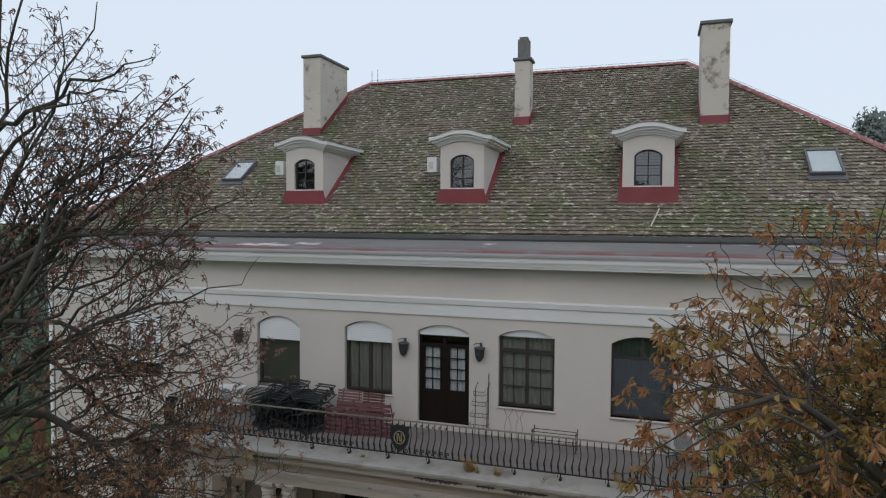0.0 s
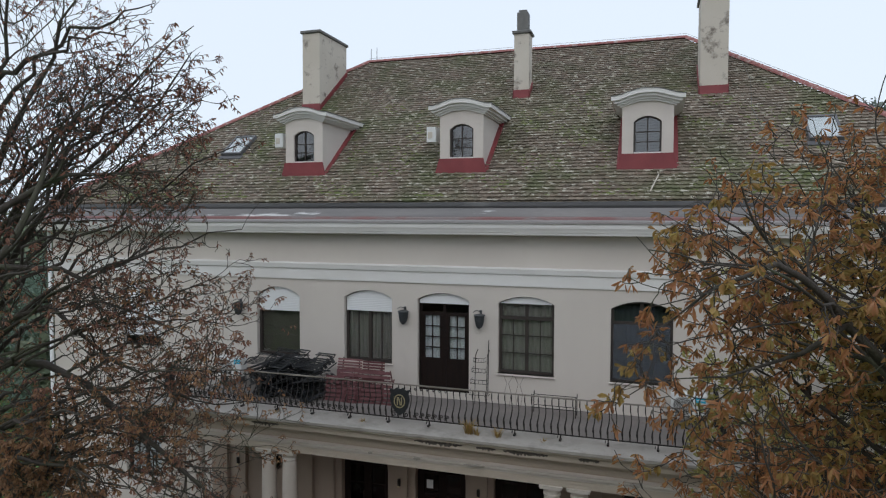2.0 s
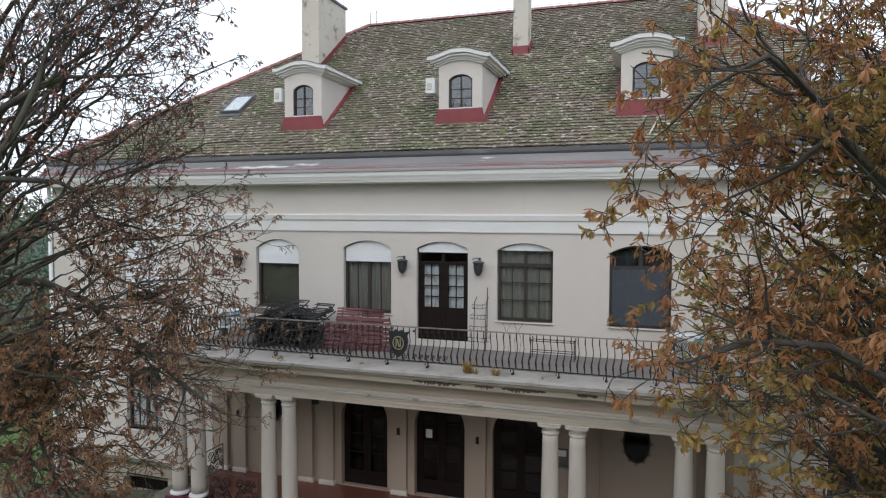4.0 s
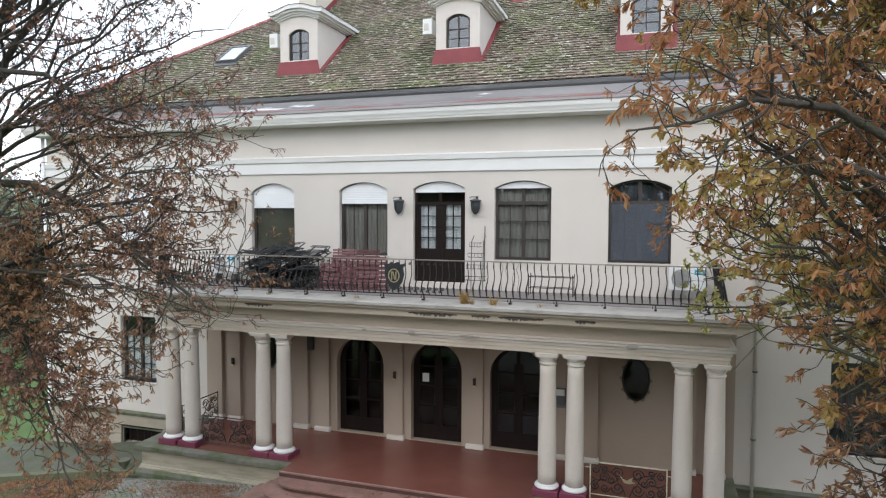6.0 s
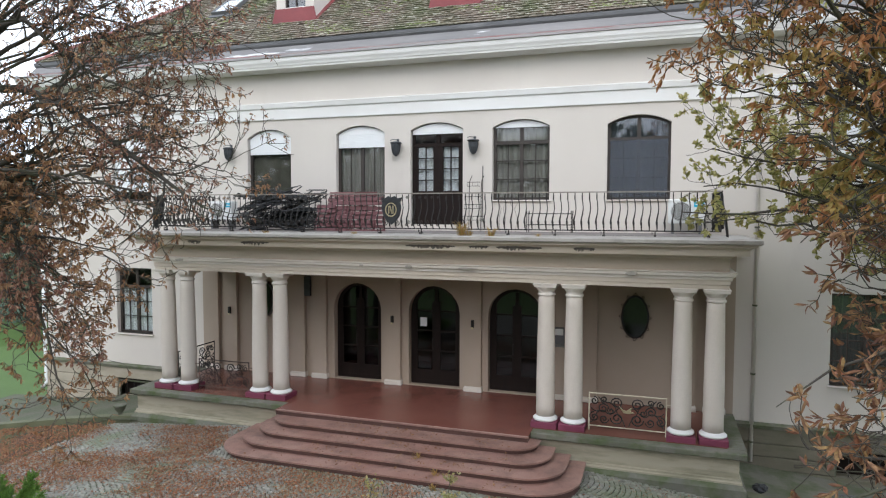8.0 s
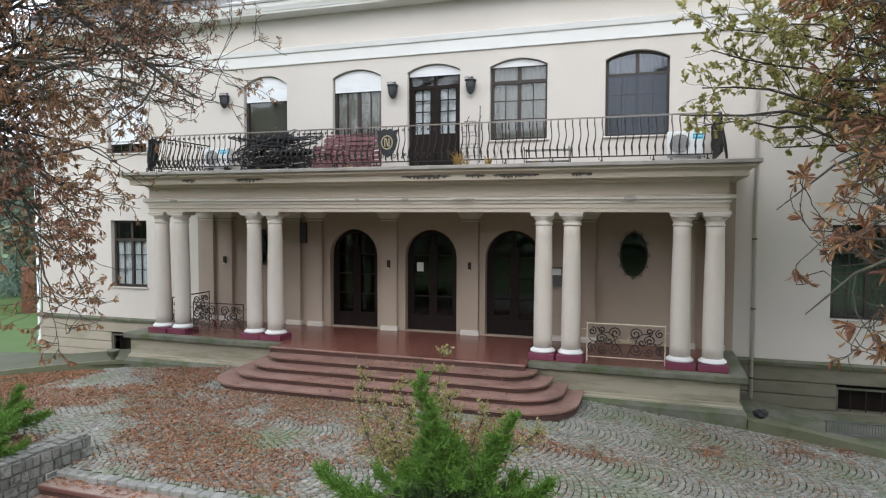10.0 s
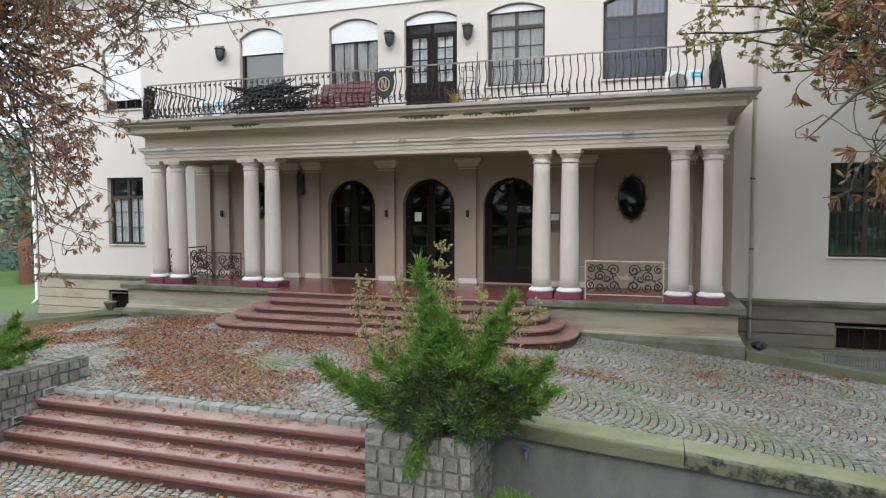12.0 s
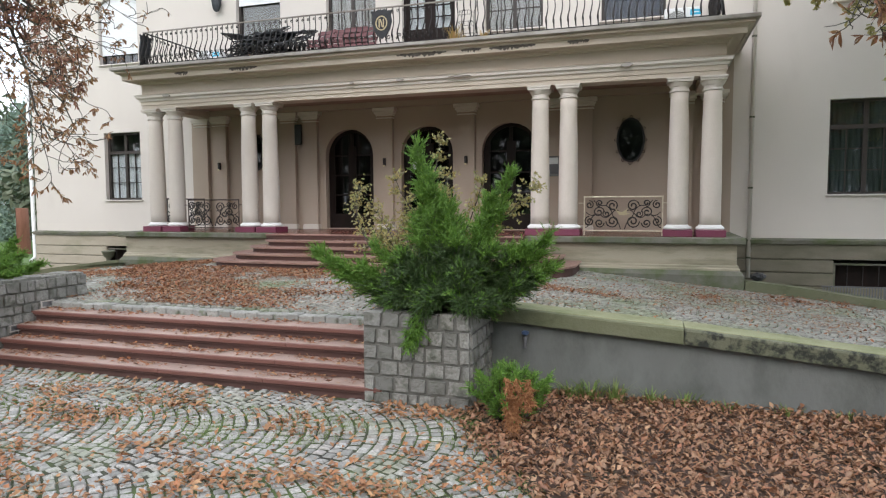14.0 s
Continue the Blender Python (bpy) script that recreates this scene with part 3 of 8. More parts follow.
bed = paving_sheet("flower_bed", "soil bed under a thick layer of brown leaves", -1.6, 12, -4.0, 7.6, lambda x, y: -1.40 + 0.03 * noise.noise((x, y, 0)), lambda x, y: x > bed_edge(y) - 0.1, SOIL)

# ---- house ----
house = thing("house", (MIDX, W, -1.4), "two-storey cream rendered villa with a mossy tiled hipped roof", "house")
X0, X1, YB, EAVE = -18.9, 8.7, 31.8, 8.9
ARCHES = [(-8.15, -6.70, 0.02, 2.03, 0.73), (-5.88, -4.42, 0.02, 2.03, 0.73), (-3.64, -2.18, 0.02, 2.03, 0.73)]
LOW = {"l": (-15.95, -14.55, 0.86, 2.96, 0), "r": (4.30, 5.78, 0.86, 2.95, 0)}
UP = [(-10.95, -9.50, 5.10, 6.88, 0.26), (-8.05, -6.58, 5.10, 6.93, 0.21), (-5.82, -4.35, 4.42, 6.95, 0.19), (-3.55, -2.07, 5.07, 6.94, 0.19), (-0.66, 0.82, 5.07, 6.92, 0.20)]
UPSIDE = [(-16.0, -14.5, 5.07, 6.92, 0.2), (4.30, 5.80, 5.07, 6.92, 0.2)]
CELLAR = [(-15.95, -14.3, -1.28, -0.66), (4.46, 6.3, -1.30, -0.67)]
PX0, PX1 = -12.62, 2.32
part("wall", pierced(X0, PX0, -0.26, 4.2, W, 0.35, [LOW["l"]]), STUCCO, house)
part("wall", pierced(PX1, X1, -0.26, 4.2, W, 0.35, [LOW["r"]]), STUCCO, house)
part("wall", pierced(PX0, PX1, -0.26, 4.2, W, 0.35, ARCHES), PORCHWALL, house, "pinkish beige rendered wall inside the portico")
part("wall", pierced(X0, X1, 4.2, EAVE, W, 0.35, UP + UPSIDE), STUCCO, house)
part("wall", boxes((X0, X0 + 0.35, W + 0.35, YB, -1.9, EAVE)), STUCCO, house)
part("wall", boxes((X1 - 0.35, X1, W + 0.35, YB, -1.9, EAVE)), STUCCO, house)
part("wall", boxes((X0 + 0.35, X1 - 0.35, YB - 0.35, YB, -1.9, EAVE)), STUCCO, house)
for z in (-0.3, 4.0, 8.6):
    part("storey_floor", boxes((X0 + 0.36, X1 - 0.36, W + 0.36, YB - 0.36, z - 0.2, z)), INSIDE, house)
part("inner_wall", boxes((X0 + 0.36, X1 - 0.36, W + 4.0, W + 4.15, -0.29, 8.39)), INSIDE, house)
for za, zb in ((-0.60, -0.26), (-0.90, -0.62), (-1.20, -0.92), (-1.90, -1.22)):
    cuts = [X0 - 0.06] + [c for w in CELLAR for c in w[:2]] + [X1 + 0.06] if zb < -0.6 and za > -1.3 else [X0 - 0.06, X1 + 0.06]
    for a, b in zip(cuts[::2], cuts[1::2]):
        for c, d in ((a, min(b, MIDX)), (max(a, MIDX + 0.004), b)):
            if d - c > 0.1:
                part("plinth_course", boxes((c, d, W - 0.08, W + 0.3, za, zb), bevel=0.012), PLINTH_SHADED if c > MIDX - 0.5 else PLINTH, house, "stained plinth course, tree shade in its darker colour" if c > MIDX - 0.5 else "")
part("plinth_backing", boxes((X0, CELLAR[0][0], W - 0.02, W + 0.28, -1.9, -0.26), (CELLAR[0][1], CELLAR[1][0], W - 0.02, W + 0.28, -1.9, -0.26), (CELLAR[1][1], X1, W - 0.02, W + 0.28, -1.9, -0.26)), MOSSY, house)
bm = bmesh.new()
sweep(bm, [(X0, W + 6), (X0, W), (X1, W), (X1, W + 6)], [(0, -0.26), (0.12, -0.26), (0.14, -0.17), (0.05, -0.13), (0, -0.13)])
part("plinth_moulding", bm, MOSSY, house, "mossy stone ledge above the plinth")
bm = bmesh.new()
sweep(bm, [(X0, YB), (X0, W), (X1, W), (X1, YB)], [(0, 7.40), (0.045, 7.40), (0.045, 7.70), (0.085, 7.72), (0.11, 7.85), (0.0, 7.89)])
part("string_course", bm, WHITE, house, "white moulded band under the eaves")
bm = bmesh.new()
sweep(bm, [(X0, YB), (X0, W), (X1, W), (X1, YB)], [(0, 8.72), (0.43, 8.75), (0.44, 8.80), (0.455, 8.81), (0.47, 8.86), (0.50, 8.92), (0.51, 9.00), (0.51, 9.03), (0, 9.04)])
part("cornice", bm, WHITE, house, "white moulded main cornice")
bm = bmesh.new()
sweep(bm, [(X0, YB), (X0, W), (X1, W), (X1, YB)], [(0.0, 9.045), (0.54, 9.035), (0.54, 9.095), (0.26, 9.13), (0.0, 9.135)])
part("eaves_sheet", bm, PINKMETAL, house, "faded pinkish-grey metal sheet on the cornice")
bm = bmesh.new()
sweep(bm, [(X0, YB), (X0, W), (X1, W), (X1, YB)], [(0.0, 9.136), (0.26, 9.131), (0.26, 9.185), (0.22, 9.21), (0.0, 9.22)])
part("eaves_fold", bm, FOLD, house, "red painted fold of the eaves sheet")
bm = bmesh.new()
sweep(bm, [(X0, YB), (X0, W), (X1, W), (X1, YB)], [(0.0, 9.221), (0.215, 9.213), (0.215, 9.225), (0.09, 9.44), (0.0, 9.44)])
part("eaves_sheet", bm, EAVESHEET, house, "grey metal sheet under the gutter")
bm = bmesh.new()
sweep(bm, [(X0, YB), (X0, W), (X1, W), (X1, YB)], [(-0.12, 9.44), (0.07, 9.445), (0.11, 9.50), (0.12, 9.60), (0.105, 9.60), (0.09, 9.51), (0.05, 9.46), (-0.12, 9.46)])
part("gutter", bm, GREYMETAL, house, "dark grey zinc gutter")

# roof
RX0, RX1, RY0, RY1, RZ = X0 - 0.1, X1 + 0.1, W - 0.05, YB + 0.05, 9.60
RIDGE_Y, RIDGE_Z, RA, RB = 24.3, 15.38, -10.68, 1.24
PITCH = (RIDGE_Z - RZ) / (RIDGE_Y - RY0)
v = [(RX0, RY0, RZ), (RX1, RY0, RZ), (RX1, RY1, RZ), (RX0, RY1, RZ), (RA, RIDGE_Y, RIDGE_Z), (RB, RIDGE_Y, RIDGE_Z)]
roof = raw("roof", v, [(0, 1, 5, 4), (1, 2, 5), (2, 3, 4, 5), (3, 0, 4), (0, 3, 2, 1)], TILE, house, "brown plain-tile roof with lichen and moss")


def roof_z(y):
    return RZ + (y - RY0) * PITCH


def roof_span(y):
    f = (y - RY0) / (RIDGE_Y - RY0)
    return RX0 + f * (RA - RX0), RX1 + f * (RB - RX1)


def window(xa, xb, za, spring, rise, parent, y, name="window", shut=0.0, bars=(1, 2), transom=None, behind=None, pane=None, sill=True, frame_mat=None, fw=0.07, behind_from=None, mullion=True, mw=0.045):
    """A timber window in an opening: frame, mullions, pane, and where seen a roller shutter, a curtain and a sill."""
    top = arc_top(xa, xb, spring, rise)
    inner = arc_top(xa + fw, xb - fw, spring - (0 if rise else fw), max(0, rise - fw * 0.8))
    fm = frame_mat or FRAMEDARK
    bm = bmesh.new()
    band_ring(bm, [(xa, za), *top, (xb, za)], [(xa + fw, za + fw), *inner, (xb - fw, za + fw)], y, y + 0.09)
    fr = part(name, bm, fm, parent)
    ztop = spring + rise * 0.5
    xm = (xa + xb) / 2
    if mullion:
        part("mullion", boxes((xm - mw, xm + mw, y + 0.005, y + 0.085, transom if mullion == "top" else za + fw, ztop + rise * 0.35)), fm, fr)
    if transom:
        part("transom", boxes((xa + fw, xb - fw, y + 0.002, y + 0.088, transom - 0.045, transom + 0.045)), fm, fr)
    zt = transom or spring
    for h in (0, 1):
        a, b = (xa + fw, xm - mw) if h == 0 else (xm + mw, xb - fw)
        for k in range(1, bars[0] + 1):
            c = a + (b - a) * k / (bars[0] + 1)
            part("glazing_bar", boxes((c - 0.012, c + 0.012, y + 0.02, y + 0.06, za + fw, zt)), fm, fr)
        for k in range(1, bars[1] + 1):
            c = za + fw + (zt - za - fw) * k / (bars[1] + 1)
            part("glazing_bar", boxes((a, b, y + 0.022, y + 0.058, c - 0.012, c + 0.012)), fm, fr)
    bm = bmesh.new()
    slab(bm, [(xa + 0.02, za + 0.02), *arc_top(xa + 0.02, xb - 0.02, spring, max(0, rise - 0.02)), (xb - 0.02, za + 0.02)], y + 0.040, y + 0.046)
    part("pane", bm, pane or PANE, fr).visible_shadow = False
    if behind:
        bm = bmesh.new()
        n, z1 = 40, (behind_from or spring + rise)
        for k in range(n):
            p = [xa + (xb - xa) * (k + j) / n for j in (0, 1)]
            d = [y + 0.115 + (0.0 if behind is BLIND else 0.02) * math.sin(1.7 * (k + j)) for j in (0, 1)]
            bm.faces.new([bm.verts.new(c) for c in ((p[0], d[0], za), (p[1], d[1], za), (p[1], d[1], z1), (p[0], d[0], z1))])
        part("curtain", bm, behind, fr)
    if shut:
        bm = bmesh.new()
        low = spring + rise - shut
        rows = [low]
        while rows[-1] < spring - 0.03:
            rows.append(min(spring, rows[-1] + 0.05))
        head = arc_top(xa + 0.035, xb - 0.03, spring - 0.01, max(0.0, rise - 0.015)) if rise else [(xa + 0.035, spring), (xb - 0.03, spring)]
        n = len(head)
        line = lambda z, d: [bm.verts.new((p, y - d, z)) for p, _ in head]
        prev = None
        for r, z in enumerate(rows):
            pair = [line(z, 0.045)] if r == 0 or r == len(rows) - 1 else [line(z - 0.006, 0.045), line(z, 0.036), line(z + 0.006, 0.045)]
            for cur in pair:
                if prev:
                    for k in range(n - 1):
                        bm.faces.new((prev[k], prev[k + 1], cur[k + 1], cur[k]))
                prev = cur
        if rise:
            top = [bm.verts.new((p, y - 0.045, z + 0.0005)) for p, z in head]
            for k in range(n - 1):
                bm.faces.new((prev[k], prev[k + 1], top[k + 1], top[k]))
        bottom = [bm.verts.new((p, y - 0.02, low)) for p, _ in head]
        first_row = [q for q in bm.verts if abs(q.co.z - low) < 1e-6 and abs(q.co.y - (y - 0.045)) < 1e-6]
        first_row.sort(key=lambda q: q.co.x)
        for k in range(n - 1):
            bm.faces.new((first_row[k], first_row[k + 1], bottom[k + 1], bottom[k]))
        part("roller_shutter", bm, SHUTTER, fr, "white slatted roller shutter")
    if sill:
        part("sill", boxes((xa - 0.03, xb + 0.05, W - 0.06, y + 0.02, za - 0.04, za), bevel=0.008), DORMER, fr, "pale slim window sill")
    return fr


Y_IN = W + 0.14
window(*UP[0], house, Y_IN, shut=0.72, bars=(0, 0), behind=BLIND, mullion=False)
window(*UP[1], house, Y_IN, shut=0.60, bars=(1, 0), behind=CURTAIN)
window(*UP[3], house, Y_IN, shut=0.20, bars=(1, 2), transom=6.55, behind=CURTAIN)
wide = window(*UP[4], house, Y_IN, bars=(1, 2), transom=6.55, behind=CURTAIN, behind_from=6.98, pane=PANE_SLATE)
# slate screen over the lower lights gives the glass reflection as plain colour
bm = bmesh.new()
slab(bm, [(UP[4][0] + 0.06, UP[4][2] + 0.05), (UP[4][0] + 0.06, 6.53), (UP[4][1] - 0.06, 6.53), (UP[4][1] - 0.06, UP[4][2] + 0.05)], Y_IN - 0.012, Y_IN - 0.008)
part("reflection_screen", bm, REFLECTSCREEN, wide, "slate screen with the glass reflection in its colour").visible_shadow = False
for o in UPSIDE:
    window(*o, house, Y_IN, shut=1.75, bars=(1, 3))
window(*LOW["l"], house, Y_IN, bars=(1, 2), transom=2.35, behind=LACE, behind_from=2.3)
window(*LOW["r"], house, Y_IN, bars=(1, 2), transom=2.35, behind=TEAL, behind_from=2.9, fw=0.055)

# balcony door
o = UP[2]
door = window(*o, house, Y_IN, name="door", shut=0.30, bars=(0, 0), transom=6.55, sill=False, frame_mat=DARKWOOD, behind=LACE, behind_from=6.5)
for a, b in ((o[0] + 0.07, -5.13), (-5.04, o[1] - 0.07)):
    part("door_panel", boxes((a, b, Y_IN + 0.01, Y_IN + 0.08, 4.45, 5.32), bevel=0.01), DARKWOOD, door, "dark brown lower door panel")
    for c in (a, b - 0.09):
        part("stile", boxes((c, c + 0.09, Y_IN + 0.012, Y_IN + 0.078, 5.32, 6.5)), DARKWOOD, door)
    for k in range(1, 4):
        z = 5.32 + 1.18 * k / 4
        part("glazing_bar", boxes((a + 0.09, b - 0.09, Y_IN + 0.02, Y_IN + 0.06, z - 0.012, z + 0.012)), DARKWOOD, door)
    part("glazing_bar", boxes(((a + b) / 2 - 0.012, (a + b) / 2 + 0.012, Y_IN + 0.021, Y_IN + 0.059, 5.32, 6.5)), DARKWOOD, door)

# cellar windows
for xa, xb, za, zb in CELLAR:
    bm = bmesh.new()
    band_ring(bm, [(xa + .01, za + .01), (xa + .01, zb - .01), (xb - .01, zb - .01), (xb - .01, za + .01)], [(xa + .05, za + .05), (xa + .05, zb - .05), (xb - .05, zb - .05), (xb - .05, za + .05)], W - 0.02, W + 0.04)
    fr = part("cellar_window", bm, MOSSY, house)
    for k in range(1, 6):
        c = xa + (xb - xa) * k / 6
        part("grille_bar", boxes((c - 0.008, c + 0.008, W + 0.045, W + 0.06, za, zb)), IRON, fr)
    # near-black sheet set deep in the wall stands for the unlit opening
    part("pane", boxes((xa, xb, W + 0.26, W + 0.27, za, zb)), DARKWOOD, fr)

# arched entrance doors
for i, (xa, xb, za, sp, rise) in enumerate(ARCHES):
    fr = window(xa, xb, za, sp, rise, house, W + 0.2, name="door", bars=(0, 0), pane=PANE_DARK, sill=False, frame_mat=DARKWOOD, fw=0.11)
    xm = (xa + xb) / 2
    bm = bmesh.new()
    for a, b in ((xa + 0.11, xm - 0.045), (xm + 0.045, xb - 0.11)):
        box(bm, a, b, W + 0.205, W + 0.27, 0.1, 0.42)
        box(bm, a, a + 0.07, W + 0.206, W + 0.268, 0.42, 2.3)
        box(bm, b - 0.07, b, W + 0.206, W + 0.268, 0.42, 2.3)
        for z in (0.95, 1.5, 2.05):
            box(bm, a + 0.07, b - 0.07, W + 0.21, W + 0.26, z - 0.02, z + 0.02)
    part("door_leaf", bm, DARKWOOD, fr, "dark stained glazed door leaf")
    bm = bmesh.new()
    tube(bm, [(xm - 0.09, W + 0.2, 1.0), (xm - 0.09, W + 0.13, 1.0), (xm - 0.09, W + 0.13, 1.28), (xm - 0.09, W + 0.2, 1.28)], 0.012)
    part("handle", bm, IRON, fr)
    if i == 1:
        part("notice", boxes((xa + 0.27, xa + 0.46, W + 0.196, W + 0.2, 1.62, 1.86)), PAPER, fr, "white paper notice")

# dormers
def dormer(x):
    w, yf = 0.64, 17.86
    d = part("dormer", pierced(x - w, x + w, 10.55, 12.0, yf, 0.14, [(x - 0.35, x + 0.35, 10.87, 11.69, 0.15)]), DORMER, house, "cream rendered dormer with a curved white pediment")
    for s in (-1, 1):
        part("cheek", boxes((x + s * w - 0.06 - 0.058 * s, x + s * w + 0.06 - 0.058 * s, yf + 0.14, 20.0, 10.5, 12.08)), DORMER, d)

    def arch(half, base, lift=0.17):
        line = []
        for k in range(29):
            u = -1 + k / 14
            t = max(0.0, min(1.0, (0.90 - abs(u * half / 0.91)) / 0.78))
            line.append((x + half * u, base + lift * (0.35 * math.sin(t * math.pi / 2) + 0.65 * t * t * (3 - 2 * t))))
        return line

    def hood(bm, half, low, high, y0, y1):
        slab(bm, arch(half, high) + arch(half, low)[::-1], y0, y1)
    bm = bmesh.new()
    slab(bm, [(x - w, 11.998), *arch(w, 12.07), (x + w, 11.998)], yf - 0.003, yf + 0.139)
    part("tympanum", bm, DORMER, d)
    bm = bmesh.new()
    hood(bm, 0.70, 12.045, 12.10, yf - 0.06, 20.1)
    hood(bm, 0.76, 12.095, 12.16, yf - 0.11, 20.15)
    hood(bm, 0.83, 12.155, 12.23, yf - 0.18, 20.2)
    hood(bm, 0.91, 12.225, 12.335, yf - 0.25, 20.3)
    part("pediment", bm, WHITE, d)
    bm = bmesh.new()
    hood(bm, 0.925, 12.336, 12.355, yf - 0.265, 20.4)
    part("dormer_roof", bm, CAPSTONE, d, "dark metal sheet on the pediment")
    bm = bmesh.new()
    slab(bm, [(x - w - 0.01, 10.87), (x + w + 0.01, 10.87), (x + w + 0.12, 10.38), (x - w - 0.15, 10.38)], yf - 0.05, yf - 0.004)
    for s in (-1, 1):
        a = x + s * (w + 0.06)
        vs = [bm.verts.new((a - 0.07, yf, roof_z(yf) - 0.02)), bm.verts.new((a + 0.07, yf, roof_z(yf) - 0.02)), bm.verts.new((a + 0.07, 19.9, roof_z(19.9) + 0.05)), bm.verts.new((a - 0.07, 19.9, roof_z(19.9) + 0.05))]
        up = [bm.verts.new(q.co + Vector((0, 0, 0.09))) for q in vs]
        bm.faces.new(up)
        for k in range(4):
            bm.faces.new((vs[k], vs[(k + 1) % 4], up[(k + 1) % 4], up[k]))
    part("flashing", bm, REDMETAL, d, "red painted metal flashing")
    fr = window(x - 0.35, x + 0.35, 10.87, 11.69, 0.15, d, yf + 0.06, name="window", bars=(0, 2), sill=False, pane=PANE_SKY, fw=0.05, mw=0.014)
    part("sill", boxes((x - 0.34, x + 0.34, yf - 0.01, yf + 0.055, 10.875, 10.905)), WHITE, fr, "white window sill")


for x in (-9.94, -4.90, 0.125):
    dormer(x)


def chimney(x0, x1, y0, y1, top, pot, cap=0.06):
    zb = roof_z(y0) - 0.25
    bm = boxes((x0, x1, y0, y1, zb, top), bevel=0.015)
    c = part("chimney", bm, CHIMNEY, house, "stained rendered chimney stack")
    part("cap", boxes((x0 - cap, x1 + cap, y0 - cap, y1 + cap, top, top + 0.10), bevel=0.02), CAPSTONE, c)
    bm = boxes((x0 - 0.02, x1 + 0.02, y0 - 0.02, y0, zb, roof_z(y0) + 0.30))
    for s, xx in ((-1, x0), (1, x1)):
        a = [(xx + s * 0.002, y0 - 0.02), (xx + s * 0.002, y1), (xx + s * 0.03, y1), (xx + s * 0.03, y0 - 0.02)]
        lo, hi = [bm.verts.new((p, q, roof_z(q) - 0.1)) for p, q in a], [bm.verts.new((p, q, roof_z(q) + 0.24)) for p, q in a]
        bm.faces.new(hi)
        for k in range(4):
            bm.faces.new((lo[k], lo[(k + 1) % 4], hi[(k + 1) % 4], hi[k]))
    part("flashing", bm, REDMETAL, c, "red painted metal flashing")
    if pot:
        xm, ym = (x0 + x1) / 2, (y0 + y1) / 2
        bm = bmesh.new()
        box(bm, xm - 0.18, xm + 0.18, ym - 0.18, ym + 0.18, top + 0.1, top + 0.72, bevel=0.01)
        box(bm, xm - 0.13, xm + 0.13, ym - 0.13, ym + 0.13, top + 0.72, top + 0.80)
        part("pot", bm, CAPSTONE, c, "grey square chimney pot")
    return c


chimney(-11.92, -11.22, 21.2, 23.35, 15.83, False)
chimney(-4.14, -3.64, 21.3, 21.85, 15.2, True)
chimney(1.53, 2.30, 20.95, 22.2, 15.78, False)


def on_roof(x, y, lift=0.0):
    return Vector((x, y, roof_z(y) + lift))


def skylight(x, y, w=0.78, h=1.15):
    n = Vector((0, -PITCH, 1)).normalized()
    u, vv = Vector((1, 0, 0)), Vector((0, 1, PITCH)).normalized()
    c = on_roof(x, y)
    m = Matrix((u, vv, n)).transposed().to_4x4()
    m.translation = c
    bm = bmesh.new()
    for a in ((-w / 2, -w / 2 + 0.055, -h / 2, h / 2), (w / 2 - 0.055, w / 2, -h / 2, h / 2), (-w / 2 + 0.055, w / 2 - 0.055, -h / 2, -h / 2 + 0.055), (-w / 2 + 0.055, w / 2 - 0.055, h / 2 - 0.075, h / 2)):
        box(bm, *a, -0.05, 0.17)
    box(bm, -w / 2 - 0.05, w / 2 + 0.05, -h / 2 - 0.18, -h / 2, 0.03, 0.075)
    bm.transform(m)
    s = part("skylight", bm, GREYMETAL, house, "grey framed roof window")
    bm = boxes((-w / 2 + 0.055, w / 2 - 0.055, -h / 2 + 0.055, h / 2 - 0.075, 0.15, 0.156))
    bm.transform(m)
    part("pane", bm, PANE, s).visible_shadow = False
    # white sheet close below the pane, added for the sky reflected in it
    bm = boxes((-w / 2 + 0.055, w / 2 - 0.055, -h / 2 + 0.055, h / 2 - 0.075, 0.11, 0.125))
    bm.transform(m)
    part("sky_sheet", bm, SHUTTER, s, "white sheet for the sky in the glass")


skylight(-13.25, 19.3)
skylight(4.40, 19.15)

# ridge and hip tiles
bm = bmesh.new()
for k in range(7):
    a0, a1 = math.pi * k / 6, math.pi * (k + 1) / 6
prof = [(0.115 * math.cos(math.pi * k / 6), 0.11 * math.sin(math.pi * k / 6)) for k in range(7)]
ra, rb = [bm.verts.new((0.0, p, q)) for p, q in prof], [bm.verts.new((0.37, p * 0.88, q * 0.88)) for p, q in prof]
for k in range(6):
    bm.faces.new((ra[k], ra[k + 1], rb[k + 1], rb[k]))
bm.faces.new(ra[::-1])
ridge_mesh = bpy.data.meshes.new("ridge_tile")
bm.to_mesh(ridge_mesh)
bm.free()
ridge_mesh.materials.append(BRICKRED)
for a, b in (((RA, RIDGE_Y, RIDGE_Z), (RB, RIDGE_Y, RIDGE_Z)), ((RX0, RY0, RZ), (RA, RIDGE_Y, RIDGE_Z)), ((RX1, RY0, RZ), (RB, RIDGE_Y, RIDGE_Z))):
    a, b = Vector(a), Vector(b)
    d, n = (b - a).normalized(), int((b - a).length / 0.33)
    side = Vector((0, 0, 1)).cross(d).normalized()
    rot = Matrix((d, side, d.cross(side))).transposed().to_4x4()
    for k in range(n):
        m = rot.copy()
        m.translation = a + (b - a) * (k / n) + Vector((0, 0, 0.035))
        share("ridge_tile", ridge_mesh, m, roof)
bm = bmesh.new()
